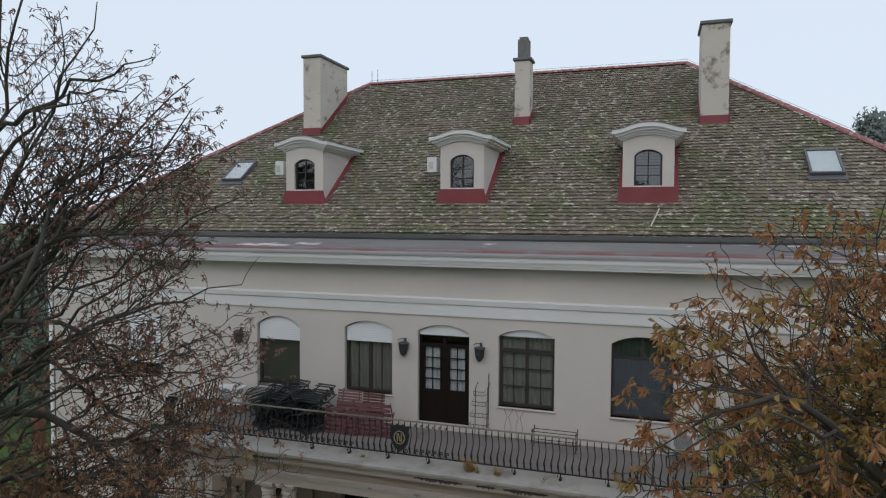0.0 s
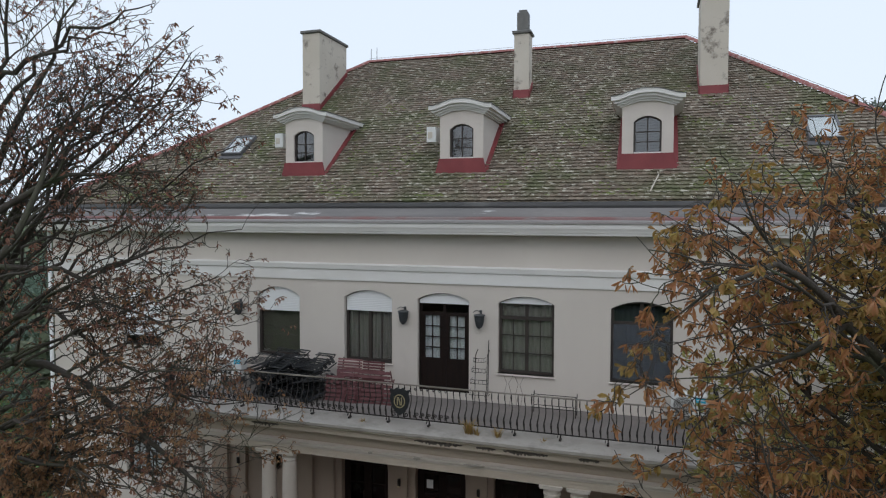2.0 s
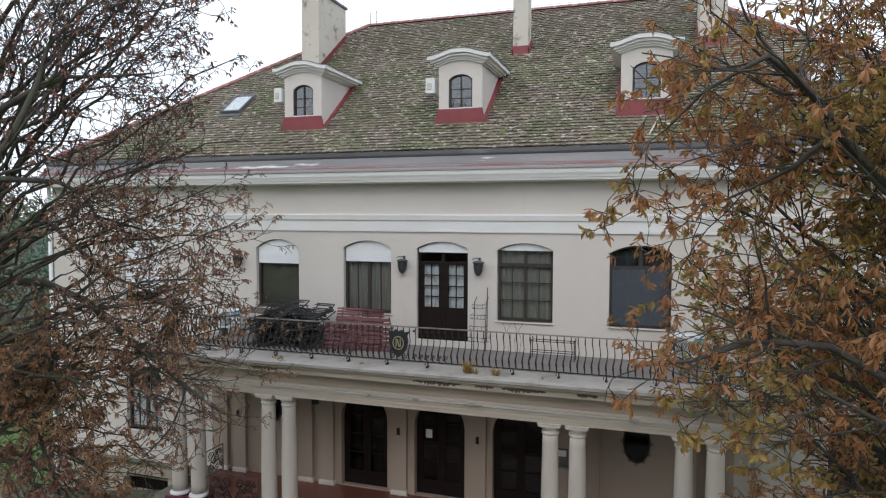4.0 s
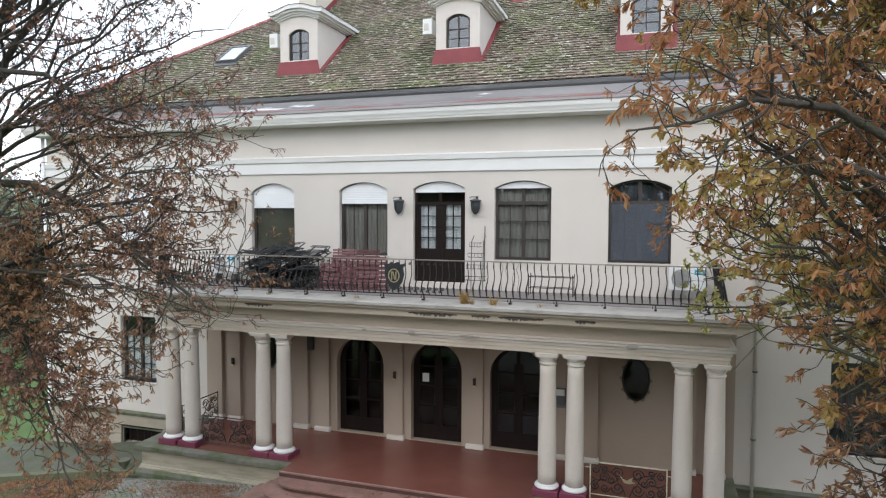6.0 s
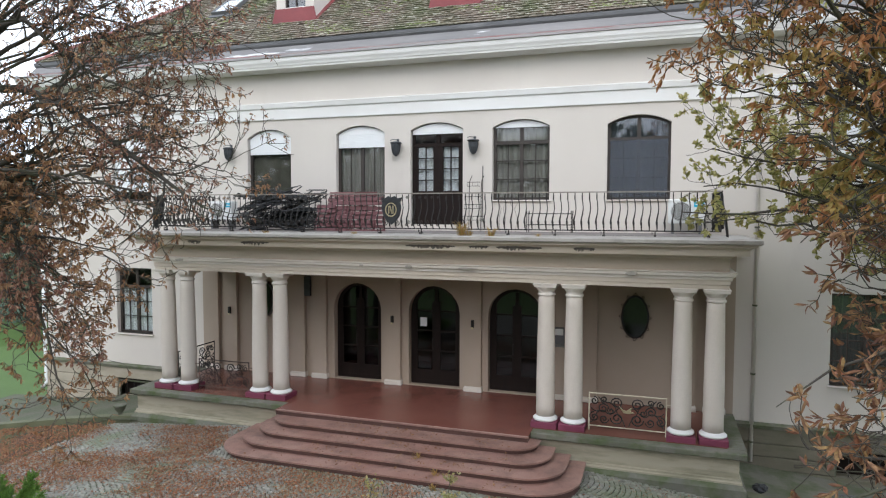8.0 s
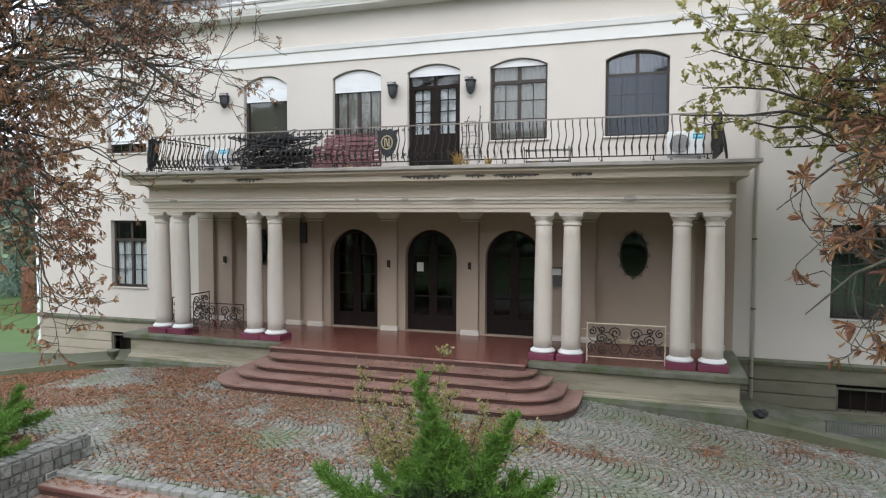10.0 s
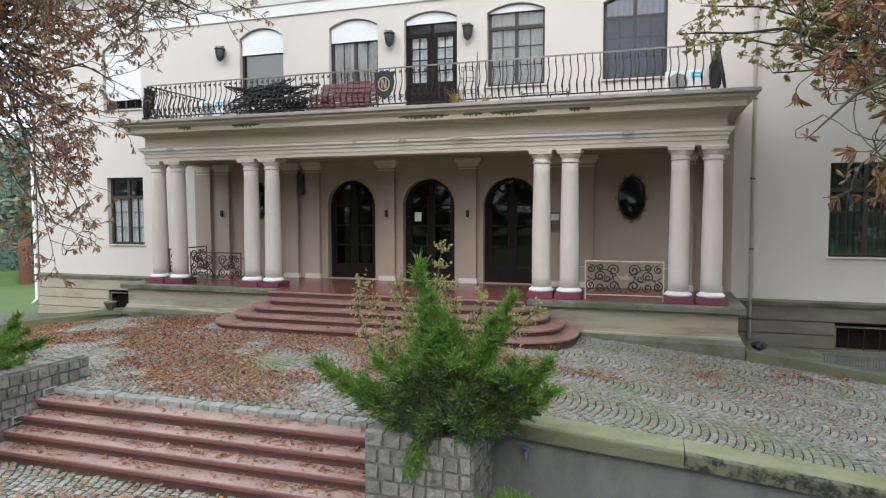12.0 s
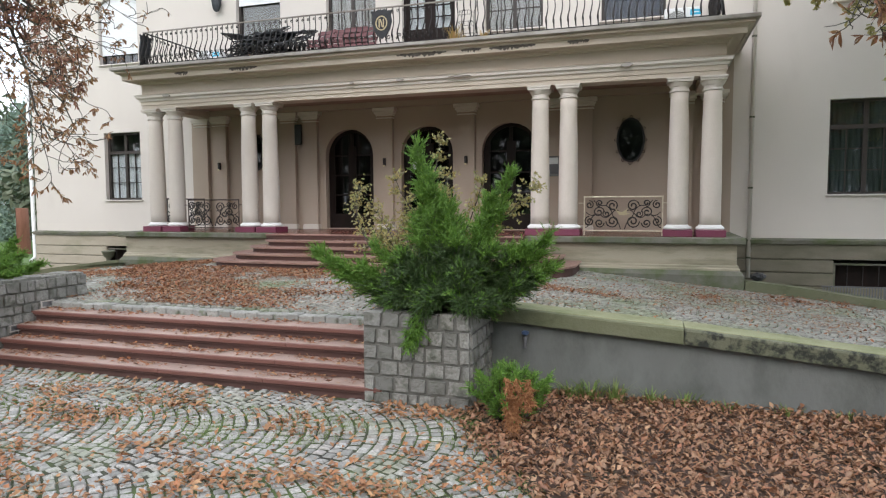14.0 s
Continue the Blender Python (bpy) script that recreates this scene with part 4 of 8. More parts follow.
tube(bm, [Vector((RX1, RY0, RZ)).lerp(Vector((RB, RIDGE_Y, RIDGE_Z)), k / 8) + Vector((0, 0, 0.2)) for k in range(9)] + [Vector((RB, RIDGE_Y, RIDGE_Z)).lerp(Vector((RA, RIDGE_Y, RIDGE_Z)), k / 8) + Vector((0, 0, 0.2)) for k in range(1, 9)], 0.005, 5)
part("lightning_conductor", bm, GREYMETAL, house)
bm = bmesh.new()
tube(bm, [on_roof(2.9 + 0.08 * math.sin(y * 2.1) + (21.5 - y) * 0.03, y, 0.075) for y in (16.8, 17.5, 18.3, 19.2, 20.2, 21.5, 22.6)], 0.006, 5)
part("roof_cable", bm, CAPSTONE, house, "grey cable lying on the tiles")
for x, y, z, h in ((-10.6, 24.3, 15.4, 0.55), (-10.35, 24.3, 15.4, 0.6)):
    bm = bmesh.new()
    tube(bm, [(x, y, z), (x, y, z + h)], 0.011, 5)
    part("lightning_rod", bm, IRON, house)

# downpipe
bm = bmesh.new()
tube(bm, [(2.72, W - 0.1, -1.05), (2.72, W - 0.1, 8.3), (2.72, W - 0.35, 8.7), (2.72, W - 0.42, 9.1)], 0.045, 10)
dp = part("downpipe", bm, STUCCO, house, "cream painted downpipe", smooth=True)
for z in (-0.6, 1.0, 2.6, 4.4, 6.2):
    bm = bmesh.new()
    tube(bm, [(2.72, W - 0.1, z), (2.72, W - 0.1, z + 0.04)], 0.058, 10)
    part("bracket", bm, MOSSY, dp)
bm = bmesh.new()
tube(bm, [(X0 - 0.07, W - 0.07, 9.0), (X0 - 0.07, W - 0.07, -1.0), (X0 - 0.07, W - 0.25, -1.15)], 0.06, 10)
part("downpipe", bm, ACWHITE, house, "white corner downpipe", smooth=True)

# ---- portico ----
portico = thing("portico", (MIDX, COL, -0.64), "columned entrance portico with a balcony on top", "portico")
part("floor", boxes((-12.3, 1.98, 14.32, W, -0.12, 0.0), (-8.12, -1.98, 13.72, 14.32, -0.12, 0.0)), REDFLOOR, portico, "polished dark red terrazzo floor")
part("floor_nosing", boxes((-8.13, -1.97, 13.69, 13.75, -0.036, 0.003), bevel=0.008), STEPSTONE, portico, "worn stone nosing of the portico floor")
part("floor_riser", boxes((-8.12, -1.98, 13.712, 13.72, -0.13, -0.037)), RISER, portico, "riser under the floor edge, shade in its dark colour")
for xa, xb in ((-12.85, -8.12), (-1.98, 2.33)):
    out_l, out_r = (xa, xb)
    bm = boxes((xa, xb, 14.03, 14.32, -0.13, -0.004), bevel=0.015)
    if xa < -10:
        box(bm, xa, -12.3, 14.32, W, -0.13, -0.004)
    else:
        box(bm, 1.98, xb, 14.32, W, -0.13, -0.004)
    part("stylobate_slab", bm, MOSSY, portico, "moss-stained stone slab edge")
    ia, ib = (xa + 0.14, xb) if xa < -10 else (xa, xb - 0.14)
    part("stylobate", boxes((ia, ib, 14.17, W, -0.70, -0.13)), STYLO, portico, "buff stone base of the portico")
    bm = bmesh.new()
    path = [(ia, W), (ia, 14.17), (ib, 14.17)] if xa < -10 else [(ia, 14.17), (ib, 14.17), (ib, W)]
    sweep(bm, path, [(0, -0.62), (0.05, -0.64), (0.13, -0.74), (0.13, -1.6), (0, -1.6)])
    part("base_course", bm, MOSSY, portico, "green mossy base course")
    bm = bmesh.new()
    sweep(bm, path, [(0.002, -0.55), (0.03, -0.56), (0.035, -0.60), (0.06, -0.62), (0.06, -0.655), (0.002, -0.66)])
    part("base_moulding", bm, STYLO, portico, "pale moulding above the base course")


def rounded(xl, xr, yf, yb, r, n=10):
    pts = [(xr, yb), (xl, yb)]
    pts += [(xl + r - r * math.cos(a), yf + r - r * math.sin(a)) for a in (math.pi / 2 * k / n for k in range(n + 1))]
    pts += [(xr - r + r * math.sin(a), yf + r - r * math.cos(a)) for a in (math.pi / 2 * k / n for k in range(n + 1))]
    return pts


def prism(bm, ring, z0, z1):
    a, b = [bm.verts.new((x, y, z0)) for x, y in ring], [bm.verts.new((x, y, z1)) for x, y in ring]
    bm.faces.new(a[::-1])
    bm.faces.new(b)
    for k in range(len(ring)):
        j = (k + 1) % len(ring)
        bm.faces.new((a[k], a[j], b[j], b[k]))


STEPS = [(-8.85, -0.78, 12.02, 1.0), (-8.55, -1.10, 12.42, 0.85), (-8.30, -1.42, 12.82, 0.7), (-8.08, -1.74, 13.22, 0.55)]
for k, (xl, xr, yf, r) in enumerate(STEPS):
    z = -0.50 + 0.125 * k
    bm = bmesh.new()
    prism(bm, rounded(xl, xr, yf, 14.0, r), z - 0.036, z)
    bmesh.ops.bevel(bm, geom=[e for e in bm.edges if abs(e.verts[0].co.z - e.verts[1].co.z) < 1e-6], offset=0.012, segments=1, affect="EDGES")
    st = part("step", bm, STEPSTONE, portico, "rounded red stone entrance step")
    bm = bmesh.new()
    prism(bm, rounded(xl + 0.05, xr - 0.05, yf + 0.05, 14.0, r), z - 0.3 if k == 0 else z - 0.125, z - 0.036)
    part("riser", bm, RISER, st, "step riser, overhang shade in its dark colour")

# columns: one, then copies
def column(x):
    bm = bmesh.new()
    H0, H1 = 0.235, 2.93
    prof = [(0.205 - 0.03 * max(0, (k / 12 - 0.3) / 0.7) ** 1.3, H0 + (H1 - H0) * k / 12) for k in range(13)]
    lathe(bm, x, COL, prof)
    c = part("column", bm, COLUMN, portico, "smooth grey-cream tapered column", smooth=True)
    part("plinth", boxes((x - 0.285, x + 0.285, COL - 0.285, COL + 0.285, 0.0, 0.135), bevel=0.008), MAROON, c, "maroon painted column plinth")
    bm = bmesh.new()
    lathe(bm, x, COL, [(0.25, 0.136), (0.275, 0.155), (0.275, 0.18), (0.25, 0.205), (0.225, 0.22), (0.215, 0.24)])
    part("base", bm, WHITE, c, "white column base ring", smooth=True)
    bm = bmesh.new()
    lathe(bm, x, COL, [(0.178, 2.92), (0.20, 2.935), (0.20, 2.965), (0.18, 2.975), (0.18, 3.03), (0.20, 3.04), (0.225, 3.085), (0.235, 3.115)])
    box(bm, x - 0.245, x + 0.245, COL - 0.245, COL + 0.245, 3.118, 3.165, bevel=0.004)
    box(bm, x - 0.26, x + 0.26, COL - 0.26, COL + 0.26, 3.166, 3.205, bevel=0.004)
    part("capital", bm, CAPITAL, c, "pale moulded capital")
    return c


first = column(-12.02)
for x in (-11.39, -9.15, -8.54, -1.76, -1.15, 1.09, 1.72):
    copy_thing(first, Matrix.Translation((x + 12.02, 0, 0)))


def pilaster(x):
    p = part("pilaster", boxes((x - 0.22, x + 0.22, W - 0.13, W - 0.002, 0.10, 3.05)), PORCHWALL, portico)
    part("capital", boxes((x - 0.24, x + 0.24, W - 0.15, W - 0.002, 2.98, 3.01), (x - 0.25, x + 0.25, W - 0.16, W - 0.002, 3.05, 3.10), (x - 0.285, x + 0.285, W - 0.195, W - 0.002, 3.101, 3.165), (x - 0.32, x + 0.32, W - 0.23, W - 0.002, 3.166, 3.26), bevel=0.006), CAPITAL, p, "pale stepped pilaster capital")
    part("base", boxes((x - 0.25, x + 0.25, W - 0.16, W - 0.002, 0.0, 0.11), (x - 0.235, x + 0.235, W - 0.145, W - 0.002, 0.111, 0.14), bevel=0.008), CAPITAL, p, "pale pilaster base")
    return p


first = pilaster(-12.2)
for x in (-11.55, -9.26, -8.57, -6.3, -4.02, -1.73, -1.04, 1.25, 1.9):
    copy_thing(first, Matrix.Translation((x + 12.2, 0, 0)))

# entablature
EX0, EX1, EY = -12.24, 1.94, 14.41
path = [(EX0, W), (EX0, EY), (EX1, EY), (EX1, W)]
bm = bmesh.new()
sweep(bm, path, [(-0.44, 3.207), (0, 3.207), (0, 3.29), (0.02, 3.30), (0.02, 3.40), (-0.44, 3.40)])
part("architrave", bm, ENTAB, portico)
bm = bmesh.new()
sweep(bm, path, [(-0.40, 3.40), (0.05, 3.40), (0.06, 3.45), (0.11, 3.48), (0.12, 3.53), (0.14, 3.55), (0.02, 3.565), (-0.40, 3.565)])
part("taenia", bm, CAPITAL, portico, "pale moulding along the architrave")
bm = bmesh.new()
sweep(bm, path, [(-0.40, 3.566), (0.0, 3.566), (0.0, 3.82), (-0.40, 3.82)])
part("frieze", bm, FRIEZE, portico, "brownish frieze band")
bm = bmesh.new()
sweep(bm, path, [(-0.40, 3.82), (0.02, 3.82), (0.03, 3.855), (0.07, 3.87), (0.08, 3.90), (0.11, 3.915), (0.30, 3.92), (0.30, 3.905), (0.325, 3.905), (0.325, 4.02), (0.345, 4.03), (0.36, 4.055), (0.41, 4.075), (0.45, 4.08), (0.45, 4.13), (-0.40, 4.13)])
part("cornice", bm, ENTAB, portico, "weathered portico cornice with broken plaster")
bm = bmesh.new()
sweep(bm, path, [(-0.40, 4.131), (0.50, 4.131), (0.53, 4.15), (0.53, 4.215), (0.50, 4.225), (-0.40, 4.25)])
part("cornice_slab", bm, SLAB, portico, "pale stone edge of the balcony floor")
rng = random.Random(8)
for xa, xb in ((-4.9, -3.72), (-3.4, -2.95), (-2.78, -1.78), (-1.12, -0.68), (-9.3, -8.5), (-10.9, -10.5)):
    n = 34
    top, low = [], []
    for k in range(n + 1):
        x = xa + (xb - xa) * k / n
        e = math.sin(math.pi * k / n) ** 0.5
        top.append((x, 4.005 + 0.03 * e * rng.uniform(0.2, 1.0)))
        low.append((x, 3.99 - 0.075 * e * rng.random() ** 1.4))
    bm = bmesh.new()
    slab(bm, top + low[::-1], EY - 0.336, EY - 0.30)
    part("spalled_plaster", bm, SPALL, portico, "dark patch of broken plaster")
for x, w, h in ((0.05, 0.26, 0.05), (-4.9, 0.2, 0.035), (-6.1, 0.12, 0.03), (-3.5, 0.5, 0.022), (-11.35, 0.26, 0.04)):
    ring = []
    for k in range(16):
        a = 2 * math.pi * k / 16
        ring.append((x + w / 2 * math.cos(a) * rng.uniform(0.75, 1.1), 3.495 + h * math.sin(a) * rng.uniform(0.6, 1.1)))
    bm = bmesh.new()
    slab(bm, ring, EY - 0.155, EY - 0.10)
    bmesh.ops.bevel(bm, geom=[e for e in bm.edges if all(q.co.y < EY - 0.15 for q in e.verts)], offset=0.012, segments=1, affect="EDGES")
    part("loose_plaster", bm, SLAB, portico, "loose lump of moulding plaster")
part("balcony_floor", boxes((EX0 + 0.4, EX1 - 0.4, EY + 0.4, W - 0.001, 4.05, 4.26)), BALCONY, portico, "grey weathered balcony floor")
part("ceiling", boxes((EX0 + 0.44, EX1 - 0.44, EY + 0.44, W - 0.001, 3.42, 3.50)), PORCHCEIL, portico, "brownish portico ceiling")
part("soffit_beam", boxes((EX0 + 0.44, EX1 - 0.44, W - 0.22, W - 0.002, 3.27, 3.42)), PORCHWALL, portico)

# ---- lower stairs, piers and walls ----
stairs = thing("garden_stairs", (-5.0, 7.0, -1.4), "four wide red stone steps strewn with brown leaves", "stairs")
NOSE = [7.31, 7.05, 6.80, 6.55]
for k, yn in enumerate(NOSE):
    z = -0.80 - 0.15 * k
    for j in range(4):
        xa, xb = -7.9 + 1.45 * j, -7.9 + 1.45 * (j + 1) - 0.002
        back = 7.72 if k == 0 else NOSE[k - 1] + 0.06
        bm = boxes((xa, xb, yn + 0.028, back, z - 0.055, z), bevel=0.003)
        st = part("step_block", bm, REDSTONE, stairs)
        part("nosing", boxes((xa, xb, yn, yn + 0.03, z - 0.055, z - 0.002), bevel=0.008), NOSING, st, "dark red worn nosing")
        # riser colour is darkened for the shade under the nosing
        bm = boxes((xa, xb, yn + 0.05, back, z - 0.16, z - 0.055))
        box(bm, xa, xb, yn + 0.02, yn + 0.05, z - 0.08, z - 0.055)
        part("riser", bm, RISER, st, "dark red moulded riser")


def rubble(name, label, faces, core, seed, size=(0.10, 0.23), rows=0.155, group="", top_rows=()):
    """A wall of squared granite blocks: a mortar core with separate blocks on its seen faces.
    faces: (axis, fixed, a0, a1, z0, z1, outward sign)."""
    rng = random.Random(seed)
    x0, x1, y0, y1, z0, z1 = core
    t = thing(name, ((x0 + x1) / 2, (y0 + y1) / 2, z0), label, "wall", group)
    part("mortar_core", boxes(core), MORTAR, t)
    kinds = []
    for k in range(6):
        bm = bmesh.new()
        box(bm, -0.5, 0.5, -0.06, 0.03, -0.5, 0.5)
        bmesh.ops.bevel(bm, geom=[e for e in bm.edges if all(q.co.y < 0 for q in e.verts)], offset=0.045, segments=2, affect="EDGES")
        for q in bm.verts:
            q.co += Vector((rng.uniform(-0.04, 0.04), rng.uniform(-0.016, 0.012) if q.co.y < 0 else 0, rng.uniform(-0.045, 0.045)))
        me = bpy.data.meshes.new("block")
        bmesh.ops.recalc_face_normals(bm, faces=bm.faces)
        bm.to_mesh(me)
        bm.free()
        me.materials.append(BLOCK)
        kinds.append(me)
    for ax, fixed, a0, a1, za, zb, sgn in faces:
        z = za
        while z < zb - 0.03:
            h = min(rows * rng.uniform(0.8, 1.15), zb - z)
            if zb - z - h < 0.06:
                h = zb - z
            a = a0
            while a < a1 - 0.02:
                w = min(rng.uniform(*size), a1 - a)
                if a1 - a - w < 0.07:
                    w = a1 - a
                m = Matrix.Translation(((a + w / 2), fixed, z + h / 2) if ax == "y" else (fixed, a + w / 2, z + h / 2))
                if ax == "x":
                    m = m @ Matrix.Rotation(radians(90 if sgn > 0 else -90), 4, "Z")
                elif sgn > 0:
                    m = m @ Matrix.Rotation(radians(180), 4, "Z")
                share("block", rng.choice(kinds), m @ Matrix.Rotation(rng.uniform(-0.025, 0.025), 4, "Y") @ Matrix.Diagonal((w - 0.018, 1, h - 0.018, 1)), t)
                a += w
            z += h
    for x in top_rows:
        a = y0 + 0.02
        while a < y1 - 0.03:
            w = min(rng.uniform(0.15, 0.26), y1 - a)
            m = Matrix.Translation((x[0], a + w / 2, z1 + 0.0)) @ Matrix.Rotation(radians(-90), 4, "X")
            share("block", rng.choice(kinds), m @ Matrix.Diagonal((x[1] - 0.015, 0.7, w - 0.015, 1)), t)
            a += w
    return t


rubble("stone_pier", "grey granite block planter pier at the stairs", [("y", 6.60, -2.30, -1.12, -1.4, -0.42, -1), ("x", -1.17, 6.56, 7.45, -1.4, -0.42, 1)], (-2.30, -1.135, 6.565, 8.2, -1.6, -0.45), 3)
rubble("stone_cheek_wall", "grey granite block side wall of the stairs", [("x", -7.90, 4.6, 8.28, -1.4, -0.36, 1), ("y", 8.23, -8.3, -7.85, -0.7, -0.36, 1)], (-8.25, -7.865, 4.6, 8.26, -1.6, -0.375), 5, top_rows=((-7.98, 0.22), (-8.18, 0.18)))
for y, z in ((7.55, -0.735), (7.05, -1.0)):
    lv = thing("step_light", (-7.83, y, z), "small recessed step light with a pale frame", "lamp", "stair lights")
    bm = bmesh.new()
    for a in ((y - 0.11, y - 0.09, z - .05, z + .05), (y + 0.09, y + 0.11, z - .05, z + .05), (y - 0.09, y + 0.09, z + .035, z + .05), (y - 0.09, y + 0.09, z - .05, z - .035)):
        box(bm, -7.845, -7.825, *a)
    part("frame", bm, SLAB, lv)
    bm = bmesh.new()
    for k in range(3):
        box(bm, -7.85, -7.832, y - 0.09, y + 0.09, z - 0.028 + 0.02 * k, z - 0.016 + 0.02 * k)
    part("louvre", bm, GREYMETAL, lv)

kerb = thing("kerb", (-5.0, 7.75, -0.8), "row of pale granite kerb blocks above the stairs", "kerb")
rng = random.Random(11)
x = -7.85
while x < -2.4:
    w = rng.uniform(0.16, 0.24)
    part("kerb_block", boxes((x, x + w - 0.009, 7.62 + rng.uniform(-.006, .006), 7.80, -0.92, -0.715 + rng.uniform(-0.010, 0.006)), bevel=0.012), BLOCK_PALE, kerb)
    x += w

# retaining wall of the drive, with its coping
rw = thing("retaining_wall", (3.0, 7.6, -1.4), "grey rendered retaining wall with a mossy coping", "wall")


def cope(x):
    return -0.45 - 0.075 * max(0, x + 0.9) - 0.02 * max(0, x - 1.0)


bm = bmesh.new()
n, xs = 24, []
xs = [-1.17 + 10.5 * k / n for k in range(n + 1)]
rows = [[bm.verts.new((x, y, z)) for y, z in ((7.47, -1.8), (7.47, cope(x) - 0.17), (7.72, cope(x) - 0.17), (7.72, -1.8))] for x in xs]
for a, b in zip(rows, rows[1:]):
    for k in range(4):
        bm.faces.new((a[k], b[k], b[(k + 1) % 4], a[(k + 1) % 4]))
bm.faces.new(rows[0])
bm.faces.new(rows[-1][::-1])
part("wall_body", bm, CONCRETE, rw)
rng = random.Random(21)
for xa, xb in ((-1.17, 0.93), (0.94, 3.1), (3.11, 5.3), (5.31, 7.5), (7.51, 9.33)):
    bm = bmesh.new()
    ring = lambda x: [(7.40, cope(x) - 0.165), (7.40, cope(x) - 0.03), (7.425, cope(x)), (7.80, cope(x)), (7.82, cope(x) - 0.17)]
    rows = [[bm.verts.new((x, y + rng.uniform(-.004, .004), z + rng.uniform(-.004, .004))) for y, z in ring(x)] for x in (xa + (xb - xa) * k / 8 for k in range(9))]
    for a, b in zip(rows, rows[1:]):
        for k in range(5):
            bm.faces.new((a[k], b[k], b[(k + 1) % 5], a[(k + 1) % 5]))
    bm.faces.new(rows[0])
    bm.faces.new(rows[-1][::-1])
    cp = part("coping", bm, COPING, rw, "mossy concrete coping slab")
    bm = bmesh.new()
    ring = lambda x: [(7.372, cope(x) - 0.17), (7.37, cope(x) - 0.03), (7.38, cope(x) - 0.012), (7.405, cope(x) - 0.004), (7.405, cope(x) - 0.17)]
    rows = [[bm.verts.new((x, y + rng.uniform(-.004, .004), z + rng.uniform(-.003, .003))) for y, z in ring(x)] for x in (xa + (xb - xa) * k / 12 for k in range(13))]
    for a, b in zip(rows, rows[1:]):
        for k in range(5):
            bm.faces.new((a[k], b[k], b[(k + 1) % 5], a[(k + 1) % 5]))
    bm.faces.new(rows[0])
    bm.faces.new(rows[-1][::-1])
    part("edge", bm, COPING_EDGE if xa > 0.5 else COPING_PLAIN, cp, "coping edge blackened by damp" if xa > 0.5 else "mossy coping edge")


# low kerb walls that run on from the portico
def ramp_kerb(label, pts, w=0.28):
    t = thing("low_wall", (pts[0][0], pts[0][1], pts[0][2] - 0.2), label, "wall")
    for (xa, ya, za), (xb, yb, zb) in zip(pts, pts[1:]):
        bm = bmesh.new()
        v = [bm.verts.new(c) for c in ((xa, ya, za - 0.6), (xb, yb, zb - 0.6), (xb, yb + w, zb - 0.6), (xa, ya + w, za - 0.6), (xa, ya, za), (xb, yb, zb), (xb, yb + w, zb), (xa, ya + w, za))]
        for q in ((0, 1, 5, 4), (1, 2, 6, 5), (2, 3, 7, 6), (3, 0, 4, 7), (4, 5, 6, 7), (0, 3, 2, 1)):
            bm.faces.new([v[k] for k in q])
        part("wall_stone", bm, COPING_PLAIN, t)


ramp_kerb("mossy low kerb wall falling beside the drive", [(2.34, 14.05, -0.83), (3.3, 14.0, -0.93), (4.3, 13.9, -1.07), (5.6, 13.75, -1.2), (8.5, 13.4, -1.4)])
ramp_kerb("mossy low kerb wall falling along the drive", [(-21.0, 13.0, -1.5), (-17.5, 13.6, -1.36), (-15.0, 13.9, -1.0), (-12.87, 14.05, -0.74)])
path_z = lambda x, y: between(x, ((-21.0, -1.6), (-17.5, -1.42), (-15.0, -1.08), (-12.8, -0.80)))
paving_sheet("path", "mossy concrete strip at the foot of the villa", -20.5, -12.6, 13.95, W - 0.02, path_z, lambda x, y: True, PATHSTONE, 0.6)
paving_sheet("path", "mossy concrete strip beside the cellar window", 2.3, 12.0, 13.9, W - 0.02, lambda x, y: drive(x, 12.0) - 0.05, lambda x, y: True, MOSSY, 0.6)

# ---- ironwork ----
def spiral(bm, cx, cz, y, r, turns, start, sense, wire=0.015, plane="x"):
    n = int(12 * turns)
    pts = []
    for k in range(n + 1):
        a = start + sense * 2 * math.pi * turns * k / n
        q = r * (1 - 0.82 * k / n)
        u, w = cx + q * math.cos(a), cz + q * math.sin(a)
        pts.append((u, y, w) if plane == "x" else (y, u, w))
    tube(bm, pts, wire, 4)


